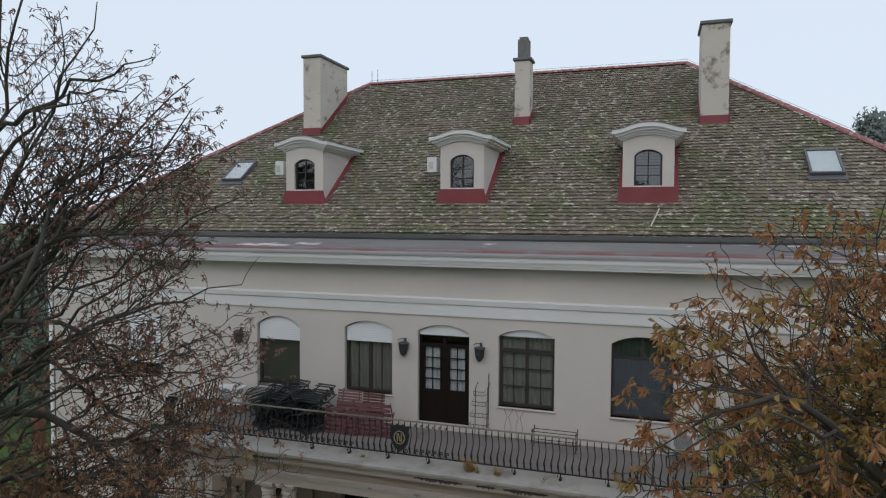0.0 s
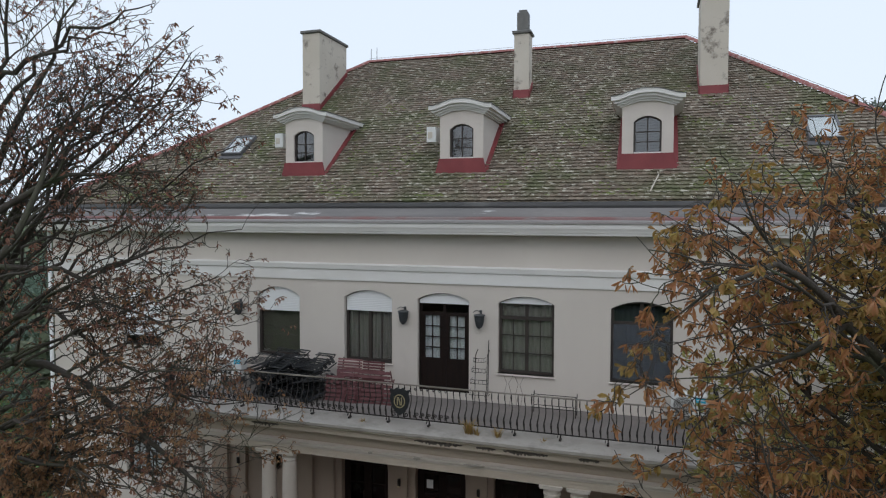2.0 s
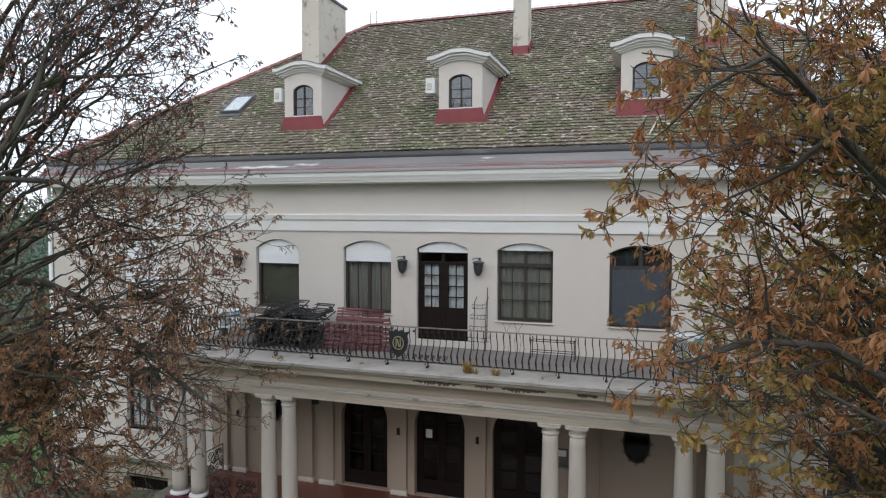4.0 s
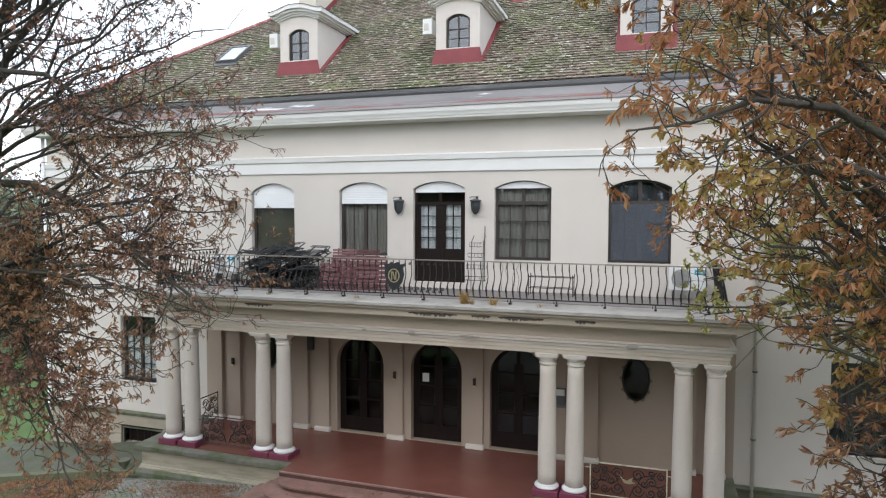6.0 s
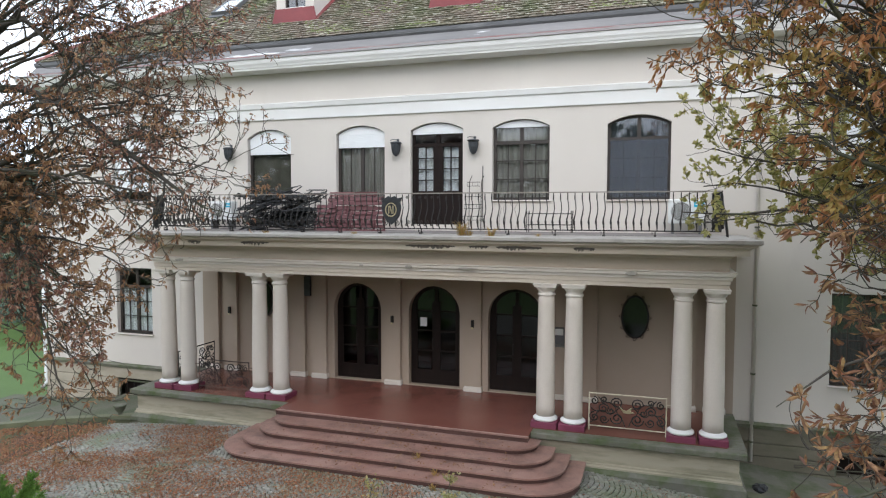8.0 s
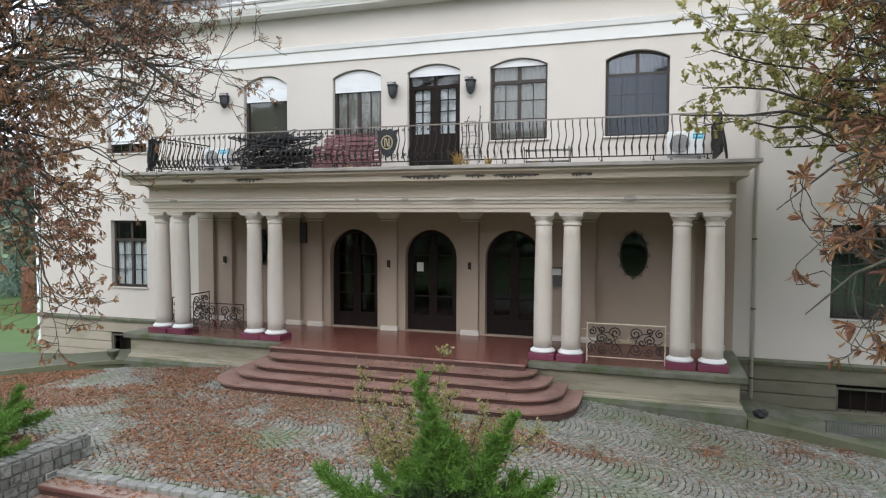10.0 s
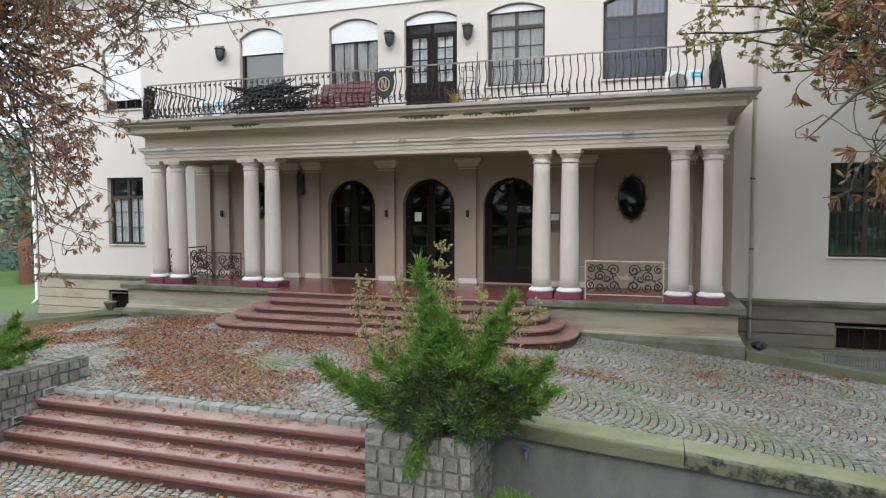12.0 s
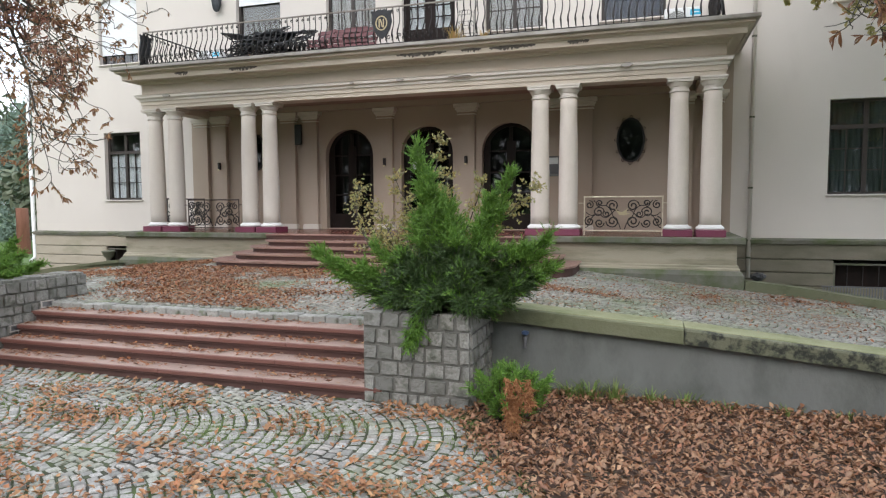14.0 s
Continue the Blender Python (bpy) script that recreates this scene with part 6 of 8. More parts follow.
bm.transform(Matrix.Translation((2.62, 14.45, -0.78)))
part("lump", bm, BLACKPLASTIC, bag)
tap = thing("garden_tap", (-0.72, 7.45, -0.85), "garden tap with a blue handle on the wall", "tap")
bm = bmesh.new()
tube(bm, [(-0.72, 7.47, -0.78), (-0.72, 7.40, -0.78), (-0.72, 7.37, -0.84), (-0.72, 7.37, -0.90)], 0.022, 8)
part("spout", bm, GREYMETAL, tap)
bm = bmesh.new()
lathe(bm, -0.72, 7.39, [(0.015, -0.765), (0.042, -0.745), (0.042, -0.72), (0.025, -0.71)], 10)
part("handle", bm, surface("blue_plastic", (0.05, 0.085, 0.16), (0.06, 0.10, 0.19), None, rough=0.4), tap, "blue plastic handle")

# ---- trees and plants ----
class Wood:
    """Collects tubes of a branching plant in plain lists."""

    def __init__(self):
        self.v, self.f = [], []

    def tube(self, pts, rad, seg):
        up, rings = None, []
        for i, p in enumerate(pts):
            d = (pts[min(i + 1, len(pts) - 1)] - pts[max(i - 1, 0)]).normalized()
            up = d.orthogonal() if up is None else up - d * up.dot(d)
            up = up.normalized() if up.length > 1e-5 else d.orthogonal().normalized()
            side = d.cross(up)
            rings.append(len(self.v))
            for k in range(seg):
                a = 2 * math.pi * k / seg
                self.v.append(p + rad[i] * (math.cos(a) * up + math.sin(a) * side))
        for a, b in zip(rings, rings[1:]):
            for k in range(seg):
                j = (k + 1) % seg
                self.f.append((a + k, a + j, b + j, b + k))


def wander(rng, p, d, length, n, wild, lift):
    """A crooked line of n steps from p towards d."""
    pts, d = [p.copy()], d.normalized()
    for _ in range(n):
        d = (d + wild * Vector((rng.gauss(0, 1), rng.gauss(0, 1), rng.gauss(0, 1))) + Vector((0, 0, lift))).normalized()
        pts.append(pts[-1] + d * (length / n))
    return pts


def off(rng, d, angle):
    """A direction that leaves d by an angle, to a random side."""
    o = d.orthogonal().normalized()
    o = Matrix.Rotation(rng.uniform(0, 2 * math.pi), 3, d) @ o
    return (d * math.cos(angle) + o * math.sin(angle)).normalized()


def ramify(rng, wood, pts, r0, r1, level, spec, tips, outline=None, thin=0.003):
    """Side branches along a line, and theirs, down to the twigs; leaf places go to tips."""
    n = len(pts)
    rad = [r0 + (r1 - r0) * k / (n - 1) for k in range(n)]
    wood.tube(pts, rad, 8 if level == 0 else 5 if level == 1 else 3)
    if level == len(spec):
        for k in range(1, n):
            tips.append((pts[k], (pts[k] - pts[k - 1]).normalized()))
        return
    per, ratio, angle, wild, lift, steps = spec[level]
    length = sum((b - a).length for a, b in zip(pts, pts[1:]))
    count = max(2, int(per * length + rng.random()))
    for c in range(count):
        t = rng.uniform(0.18, 1.0) if c else 1.0
        i = min(n - 2, int(t * (n - 1)))
        f = t * (n - 1) - i
        p, d = pts[i].lerp(pts[i + 1], f), (pts[i + 1] - pts[i]).normalized()
        r = (rad[i] + (rad[i + 1] - rad[i]) * f) * rng.uniform(0.38, 0.6)
        ln = ratio * rng.uniform(0.55, 1.2) * (1.15 - 0.45 * t)
        line = wander(rng, p, off(rng, d, angle * rng.uniform(0.6, 1.3)), ln, steps, wild, lift)
        if outline and not (outline(line[-1]) and outline(line[len(line) // 2])):
            continue
        ramify(rng, wood, line, max(r, thin * 1.5), max(thin, r * 0.45), level + 1, spec, tips, outline, thin)


def leaflets(rng, verts, faces, p, d, size, width, droop, count, spread=1.0):
    """A hand of drooping leaflets at p: small ones folded once, larger ones curled along a bent rib."""
    for k in range(count):
        a = off(rng, d, rng.uniform(0.3, 1.2) * spread)
        a = (a + Vector((0, 0, -droop))).normalized()
        s = a.cross(Vector((rng.gauss(0, 1), rng.gauss(0, 1), rng.gauss(0, 1))))
        s = s.normalized() if s.length > 1e-3 else a.orthogonal().normalized()
        n, ln = a.cross(s), size * rng.uniform(0.6, 1.25)
        w, curl = width * ln * rng.uniform(0.7, 1.2), rng.uniform(-0.25, 0.45) * ln
        b = len(verts)
        if size < 0.075:
            verts += [p, p + a * ln * 0.55 + s * w + n * (0.3 * w + curl * 0.4), p + a * ln + n * curl, p + a * ln * 0.45 - s * w + n * (0.3 * w + curl * 0.4)]
            faces += [(b, b + 1, b + 2), (b, b + 2, b + 3)]
            continue
        bend, fold, h, q, rib = rng.uniform(-0.9, 1.3), rng.uniform(0.4, 1.7), a, p, []
        for _ in range(3):
            h = (h + n * bend * 0.45 + Vector((0, 0, -0.16 * droop))).normalized()
            q = q + h * (ln / 3)
            rib.append(q)
        verts.append(p)
        for c, wide in zip(rib, (0.8 * w, w)):
            verts += [c + s * wide + n * fold * wide, c, c - s * wide + n * fold * wide * 0.8]
        verts.append(rib[2])
        faces += [(b, b + 1, b + 2), (b, b + 2, b + 3), (b + 1, b + 4, b + 5, b + 2), (b + 2, b + 5, b + 6, b + 3), (b + 4, b + 7, b + 5), (b + 5, b + 7, b + 6)]


def tree(name, label, seed, base, trunk_line, trunk_rad, spec, ends, limb_r, leaf, outline=None, thin=0.003):
    """A tree: trunk, each limb with its twigs, and crowns of leaves. leaf(rng, p, d) gives the crown's name and the leaflet's form, or None."""
    rng = random.Random(seed)
    base = Vector(base)
    t = thing(name, base, label, "tree", "garden trees")
    trunk, crowns = Wood(), {}
    line = [base + Vector(q) for q in trunk_line]
    trunk.tube(line, trunk_rad, 14)
    raw("trunk", trunk.v, trunk.f, BARK, t, smooth=True)
    for z, e, droop in ends:
        if droop is None:
            bough, tips = Wood(), []
            ramify(rng, bough, [Vector(q) for q in e], z, z * 0.12, 0, spec, tips, outline, thin)
            raw("bough", bough.v, bough.f, BARK, t, smooth=True)
            for p, d in tips:
                got = leaf(rng, p, d)
                if got:
                    v, f = crowns.setdefault(got[0], ([], []))
                    leaflets(rng, v, f, p, d, *got[1:])
            continue
        e = Vector(e)
        a = line[0]
        for p, q in zip(line, line[1:]):
            if p.z <= z <= q.z:
                a = p.lerp(q, (z - p.z) / (q.z - p.z))
        n = 11
        pts = [a.lerp(e, k / n) + (Vector((rng.gauss(0, 0.07), rng.gauss(0, 0.07), droop * math.sin(k / n * math.pi) + rng.gauss(0, 0.05))) if 0 < k else Vector()) for k in range(n + 1)]
        limb, tips = Wood(), []
        ramify(rng, limb, pts, limb_r * rng.uniform(0.7, 1.2), limb_r * 0.16, 0, spec, tips, outline, thin)
        raw("limb", limb.v, limb.f, BARK, t, smooth=True)
        for p, d in tips:
            got = leaf(rng, p, d)
            if got:
                v, f = crowns.setdefault(got[0], ([], []))
                leaflets(rng, v, f, p, d, *got[1:])
    for (mat, text), (v, f) in crowns.items():
        raw("crown", v, f, mat, t, text)
    return t


CURLED = (LEAF_CURLED, "large curled dry brown leaves")
RUST, YELLOW = (LEAF_RUST, "curled rust-brown leaves"), (LEAF_GREEN, "yellow-green turning leaves")
BROWN, ORANGE = (LEAF_BROWN, "small curled dark brown leaves"), (LEAF_ORANGE, "curled orange-brown leaves")
DARK = (LEAF_DARK, "small dark red-brown leaves")
OAK = (LEAF_OAK, "small yellow-green leaves")


def chestnut_outline(p):
    """The crown of the chestnut: how far it reaches over the forecourt at each height, and its top."""
    edge = between(p.z, ((1.6, 1.75), (2.4, 1.6), (3.4, 1.35), (4.4, 1.5), (5.1, 1.05), (5.7, 0.6), (6.1, 0.1), (7.0, -0.05), (8.0, -0.1), (8.7, 0.05), (9.3, 0.5), (9.8, 1.1), (10.1, 1.5)))
    edge += 0.22 * (p.y - 5.3) * (-0.6 if p.z > 5.8 else 0.3)
    return p.x > edge + 0.12 * math.sin(5 * p.z + 2 * p.y) and p.z < 10.15 + 0.1 * math.sin(4 * p.x) and p.y > 3.7


def rust_leaf(rng, p, d):
    # oversized leaves on the unseen right side, added to shade the right wall
    if p.x > 4.2:
        return (RUST, 0.36, 0.32, 0.9, 3) if rng.random() < 0.45 else None
    if p.z < 4.7:
        return (CURLED, 0.115, 0.115, 0.35, rng.choice((4, 5, 6))) if rng.random() < 0.40 else None
    if rng.random() > (0.7 if p.z > 9.0 else 1.0 if p.z > 6.4 and p.x > 0.7 else 0.88):
        return None
    if p.z < 9.6 and noise.noise(p * 1.3 + Vector((3, 1, 5))) > max(-0.08, 0.27 - 0.17 * (p.x - 0.8)):
        return (YELLOW, 0.0755, 0.19, 0.8, rng.choice((4, 5)))
    return (RUST, 0.084, 0.125, 0.9, rng.choice((3, 4, 5)))


right_ends = [(4.0, (0.9, 6.2, 6.3), 0.3), (4.6, (0.75, 6.5, 7.3), 0.3), (4.4, (1.15, 4.9, 6.9), 0.3), (5.4, (0.85, 6.3, 8.1), 0.2), (6.0, (1.35, 5.3, 8.9), 0.2), (6.4, (1.90, 5.2, 9.7), 0.2), (6.8, (2.60, 6.0, 10.0), 0.1),
              (4.4, (1.30, 6.7, 5.9), 0.3), (3.4, (1.50, 6.0, 5.4), 0.4), (2.6, (2.30, 6.2, 4.2), 0.5), (2.2, (2.35, 6.3, 3.0), 0.6), (1.9, (2.30, 5.9, 2.5), 0.7), (4.4, (1.60, 7.3, 7.0), 0.3), (4.8, (2.10, 4.5, 8.0), 0.3), (5.6, (2.80, 4.2, 9.0), 0.2),
              (5.2, (5.60, 6.0, 8.2), 0.3), (5.0, (5.90, 4.4, 7.0), 0.3), (6.0, (4.60, 7.4, 9.2), 0.2), (4.4, (3.20, 7.7, 7.6), 0.3), (3.8, (2.40, 6.6, 5.2), 0.4), (5.4, (1.60, 6.2, 8.5), 0.2), (4.6, (1.35, 5.5, 7.6), 0.2),
              (5.8, (1.80, 6.9, 9.0), 0.2), (5.0, (1.05, 6.0, 7.0), 0.2), (4.2, (1.50, 6.6, 6.2), 0.3), (3.6, (2.20, 5.3, 5.9), 0.3), (5.2, (2.20, 5.6, 8.6), 0.2), (6.4, (2.40, 6.6, 9.6), 0.1), (3.0, (2.60, 6.5, 4.0), 0.4)]
right_ends += [(7.0, (1.7, 5.9, 9.4), 0.1), (7.2, (2.3, 5.6, 9.7), 0.1), (7.4, (2.8, 6.2, 9.8), 0.1), (6.6, (1.1, 6.0, 9.1), 0.1), (6.2, (0.9, 6.1, 8.9), 0.1), (5.6, (0.8, 6.0, 8.4), 0.1)]
right_ends += [(2.6, (2.4, 6.1, 4.4), 0.3), (2.2, (2.6, 5.8, 3.9), 0.3), (1.6, (2.7, 6.2, 3.0), 0.4), (3.0, (2.55, 6.1, 4.9), 0.3), (2.6, (2.75, 6.0, 4.3), 0.3), (2.2, (2.9, 5.9, 3.6), 0.4), (2.0, (2.4, 6.0, 3.3), 0.5), (1.2, (2.8, 5.8, 2.15), 0.5), (2.2, (2.6, 5.7, 3.6), 0.4)]
# limbs out of view on the right, added for the shade they throw
right_ends += [(z - 2.2, (x, y, z), 0.3) for x, y, z in ((6.2, 7.6, 5.2), (6.8, 6.2, 6.0), (6.0, 8.6, 6.4), (5.6, 7.4, 4.4))]
rng = random.Random(64)
for _ in range(22):
    z = rng.uniform(4.4, 9.7)
    right_ends.append((max(2.0, z - rng.uniform(1.6, 3.2)), (rng.uniform(min(3.0, 0.95 + 0.62 * max(0.0, 6.4 - z)), 3.4), rng.uniform(5.2, 7.8), z), rng.uniform(0.1, 0.4)))
# more unseen limbs on the right, added to darken the wall behind
for _ in range(14):
    z = rng.uniform(3.0, 9.0)
    right_ends.append((max(1.8, z - rng.uniform(1.5, 3.0)), (rng.uniform(5.0, 8.2), rng.uniform(3.6, 9.2), z), rng.uniform(0.1, 0.4)))
right_ends.append((0.052, [(3.7, 5.95, 5.6), (3.0, 5.8, 6.9), (2.4, 5.6, 7.7), (1.87, 5.4, 8.19), (1.65, 5.2, 8.41), (1.48, 5.05, 8.61), (1.29, 4.85, 8.76), (1.1, 4.65, 8.86), (0.96, 4.65, 8.79), (0.74, 4.75, 8.68), (0.5, 4.85, 8.45)], None))
right_ends.append((0.032, [(1.9, 5.35, 8.15), (1.62, 5.15, 8.42), (1.46, 5.1, 8.3), (1.37, 5.2, 8.2), (1.2, 5.3, 8.1), (0.9, 5.4, 7.95), (0.5, 5.4, 7.9)], None))
right_ends.append((0.05, [(3.65, 5.9, 4.6), (2.9, 5.6, 5.9), (2.2, 5.3, 6.6), (1.6, 5.1, 6.95), (1.1, 4.9, 7.0), (0.7, 4.8, 6.85), (0.3, 4.7, 6.8)], None))
right_ends.append((0.04, [(3.75, 5.9, 6.4), (3.1, 5.7, 8.0), (2.6, 5.6, 9.0), (2.3, 5.6, 9.8)], None))
right_ends.append((0.032, [(3.7, 5.9, 2.6), (3.0, 6.0, 3.6), (2.4, 6.1, 3.75), (1.9, 6.2, 3.5), (1.5, 6.2, 3.15)], None))
right_ends.append((0.032, [(3.7, 5.9, 1.9), (3.0, 5.7, 2.9), (2.4, 5.6, 2.95), (1.9, 5.55, 2.7), (1.6, 5.55, 2.4)], None))
tree("chestnut_tree", "autumn chestnut tree with curled rust-brown leaves", 31, (3.75, 5.9, -1.45), [(0, 0, -0.1), (0.02, 0.03, 1.6), (-0.05, 0.1, 3.4), (-0.1, 0.05, 5.2), (0.05, 0.1, 7.4), (-0.2, 0.1, 9.8)], [0.30, 0.25, 0.22, 0.18, 0.12, 0.05],
     [(3.0, 1.0, 0.8, 0.20, 0.05, 5), (4.4, 0.46, 0.8, 0.26, 0.06, 4), (5.0, 0.22, 0.7, 0.25, 0.05, 3)], right_ends, 0.042, rust_leaf, chestnut_outline, 0.0035)


def bare_outline(p):
    """The rounded crown of the half-bare tree, drawn in below where its boughs hang."""
    edge = between(p.z, ((1.4, -7.5), (2.5, -7.4), (3.5, -6.8), (4.2, -5.8), (4.8, -5.0), (5.4, -5.2), (8.0, -5.35), (9.0, -5.45), (11.3, -5.75), (12.0, -6.6), (12.9, -7.6), (13.4, -8.8), (14.2, -10.4)))
    if p.z > 5.2 and p.x < -7.4 and noise.noise(p * 0.85 + Vector((0, 4, 2))) > 0.24:
        return False
    return p.x < edge + 0.10 * math.sin(4 * p.z + 3 * p.y)


def brown_leaf(rng, p, d):
    low = p.z < 6.0 and p.x < -7.2
    keep = 0.95 if low else 0.80 if p.z < 8.3 else 0.55
    keep *= 0.45 + 1.1 * max(0.0, min(1.0, 0.5 + 1.3 * noise.noise(p * 0.6)))
    keep *= 0.7 if p.x < -7.4 and p.z > 5.5 else 1.0
    if rng.random() > keep:
        return None
    orange = noise.noise(p * 0.5 + Vector((7, 2, 1))) + (0.28 if p.z < 6.5 else -0.1) > 0.1
    return (DARK if p.z > 8.3 + 0.8 * noise.noise(p) else ORANGE if orange else BROWN, 0.095 if low else 0.078, 0.13, 0.9, rng.choice((3, 4, 5) if low else (3, 4)))


left_ends = [(5.6, (-5.6, 8.6, 6.2), 0.5), (6.6, (-5.5, 8.4, 9.0), 0.4), (7.0, (-5.7, 8.8, 10.3), 0.3), (5.0, (-6.4, 9.2, 7.6), 0.4), (4.8, (-6.6, 7.6, 5.0), 0.5), (6.2, (-6.2, 7.5, 8.8), 0.3), (7.6, (-6.6, 7.7, 11.2), 0.2), (4.6, (-6.0, 8.9, 5.4), 0.6), (8.2, (-6.6, 8.8, 12.2), 0.1),
             (4.2, (-6.3, 8.2, 5.4), 0.5), (4.2, (-5.8, 8.3, 4.7), 0.9), (5.0, (-5.9, 8.0, 7.0), 0.3), (5.6, (-5.7, 8.1, 8.3), 0.3), (6.4, (-6.0, 8.2, 9.7), 0.3), (7.2, (-6.2, 8.3, 10.9), 0.2), (8.0, (-7.0, 8.2, 12.0), 0.1), (8.6, (-7.6, 7.9, 13.2), 0.1), (9.4, (-8.6, 7.7, 14.2), 0.1),
             (5.2, (-6.7, 7.2, 6.3), 0.3), (6.0, (-6.9, 7.2, 8.0), 0.3), (7.0, (-7.0, 7.4, 9.6), 0.2), (8.0, (-7.8, 7.2, 11.4), 0.2), (4.6, (-7.4, 9.4, 6.0), 0.3), (6.0, (-7.4, 9.4, 9.0), 0.3), (7.6, (-8.0, 9.2, 11.0), 0.2),
             (3.4, (-7.9, 8.3, 1.8), 1.2), (3.2, (-8.5, 8.8, 2.3), 1.0), (3.0, (-9.2, 8.6, 2.0), 0.9), (3.6, (-8.2, 8.4, 3.4), 0.8), (3.8, (-8.8, 8.9, 4.2), 0.6), (3.6, (-7.6, 8.6, 4.0), 0.6), (3.4, (-9.8, 9.2, 2.6), 0.7), (3.8, (-10.2, 9.4, 3.8), 0.5), (4.0, (-9.4, 9.0, 5.2), 0.4), (4.2, (-8.4, 9.2, 5.0), 0.4),
             (3.4, (-9.0, 8.0, 3.0), 0.8), (4.4, (-9.6, 8.4, 6.2), 0.3), (5.0, (-8.6, 8.6, 7.0), 0.3), (6.2, (-9.4, 8.8, 8.6), 0.3), (6.8, (-10.4, 9.2, 9.6), 0.3), (8.4, (-9.6, 9.0, 12.6), 0.2), (7.4, (-11.6, 9.4, 10.6), 0.2),
             (5.2, (-12.6, 9.2, 8.0), 0.3), (6.2, (-13.4, 6.6, 9.0), 0.3), (5.0, (-12.0, 9.8, 6.4), 0.2), (8.8, (-11.4, 7.6, 13.4), 0.1)]
rng = random.Random(70)
for _ in range(12):
    z = rng.uniform(4.6, 12.6)
    left_ends.append((z - rng.uniform(1.2, 2.6), (rng.uniform(-7.6, -5.7 - 0.22 * max(0.0, z - 9.5)), rng.uniform(7.6, 8.8), z), rng.uniform(0.1, 0.6)))
left_ends.append((0.085, [(-10.75, 7.5, 6.3), (-10.2, 8.0, 6.75), (-9.2, 8.2, 6.72), (-8.3, 8.2, 6.44), (-7.54, 8.2, 5.92), (-6.92, 8.2, 5.55), (-6.37, 8.2, 5.2), (-6.0, 8.25, 4.95), (-5.75, 8.3, 4.8)], None))
for r, line in ((0.085, [(-10.6, 7.6, 7.4), (-9.6, 7.0, 8.4), (-8.9, 6.7, 8.9), (-8.06, 6.6, 9.24), (-7.68, 6.8, 9.52), (-7.3, 7.0, 9.73), (-6.74, 7.2, 9.74), (-6.07, 7.4, 9.79)]),
                (0.075, [(-10.7, 7.5, 6.8), (-9.4, 6.8, 7.6), (-8.4, 6.4, 8.2), (-7.64, 6.4, 8.76), (-7.51, 6.5, 9.11), (-7.44, 6.7, 9.6), (-7.48, 6.9, 10.12), (-7.15, 7.1, 10.6), (-6.81, 7.3, 10.84)]),
                (0.06, [(-10.6, 7.6, 7.6), (-9.9, 7.4, 8.2), (-9.13, 7.4, 8.39), (-8.37, 7.8, 8.35), (-8.12, 8.0, 8.16), (-8.06, 8.2, 7.82), (-7.2, 8.3, 7.6), (-6.4, 8.3, 7.3)]),
                (0.055, [(-10.6, 7.6, 7.0), (-9.31, 7.8, 7.57), (-8.84, 8.0, 7.73), (-8.27, 8.1, 7.25), (-7.71, 8.2, 6.84), (-7.26, 8.3, 6.67), (-6.5, 8.3, 6.4)]),
                (0.045, [(-10.9, 7.3, 4.4), (-9.9, 7.8, 4.9), (-9.2, 8.0, 4.52), (-8.64, 8.1, 3.99), (-7.72, 8.2, 4.14), (-6.96, 8.3, 3.75)]),
                (0.04, [(-10.9, 7.4, 4.2), (-9.7, 7.8, 4.7), (-9.21, 8.0, 4.26), (-8.88, 8.0, 3.55), (-8.56, 8.0, 2.76), (-8.41, 8.0, 2.15), (-8.14, 8.0, 1.72), (-7.7, 8.0, 1.61)])):
    left_ends.append((r, line, None))
left_ends.append((0.07, [(-10.6, 7.7, 7.6), (-9.9, 8.1, 8.3), (-9.3, 8.2, 9.1), (-8.6, 8.2, 9.7), (-7.7, 8.2, 10.2), (-6.8, 8.2, 10.9), (-6.2, 8.2, 11.6)], None))
tree("half_bare_tree", "half-bare autumn tree with fine twigs and brown leaves", 57, (-11.3, 6.9, -0.6), [(0, 0, -0.2), (0.05, 0.1, 2.0), (0.3, 0.5, 5.0), (0.7, 0.9, 8.0), (1.0, 1.1, 10.4), (1.35, 1.1, 12.5), (1.6, 1.1, 14.6)], [0.34, 0.27, 0.22, 0.17, 0.13, 0.09, 0.03],
     [(2.6, 1.3, 0.75, 0.19, 0.05, 6), (4.4, 0.62, 0.75, 0.24, 0.06, 5), (4.8, 0.25, 0.7, 0.26, 0.07, 3)], left_ends, 0.044, brown_leaf, bare_outline, 0.0042)


def oak_leaf(rng, p, d):
    # past x 5 the crown is unseen; large leaves there block the sky
    return (OAK, 0.22, 0.40, 0.3, 2) if p.x > 5.0 else (OAK, 0.092, 0.27, 0.35, rng.choice((3, 4, 5)))


def oak_outline(p):
    """The oak's crown keeps clear of the wall's foot on the side of the portico."""
    return p.x > 0.85 and (p.x > 4.6 or p.z > between(p.x, ((0.9, 4.6), (2.0, 4.1), (3.0, 4.0), (4.6, 3.6))))


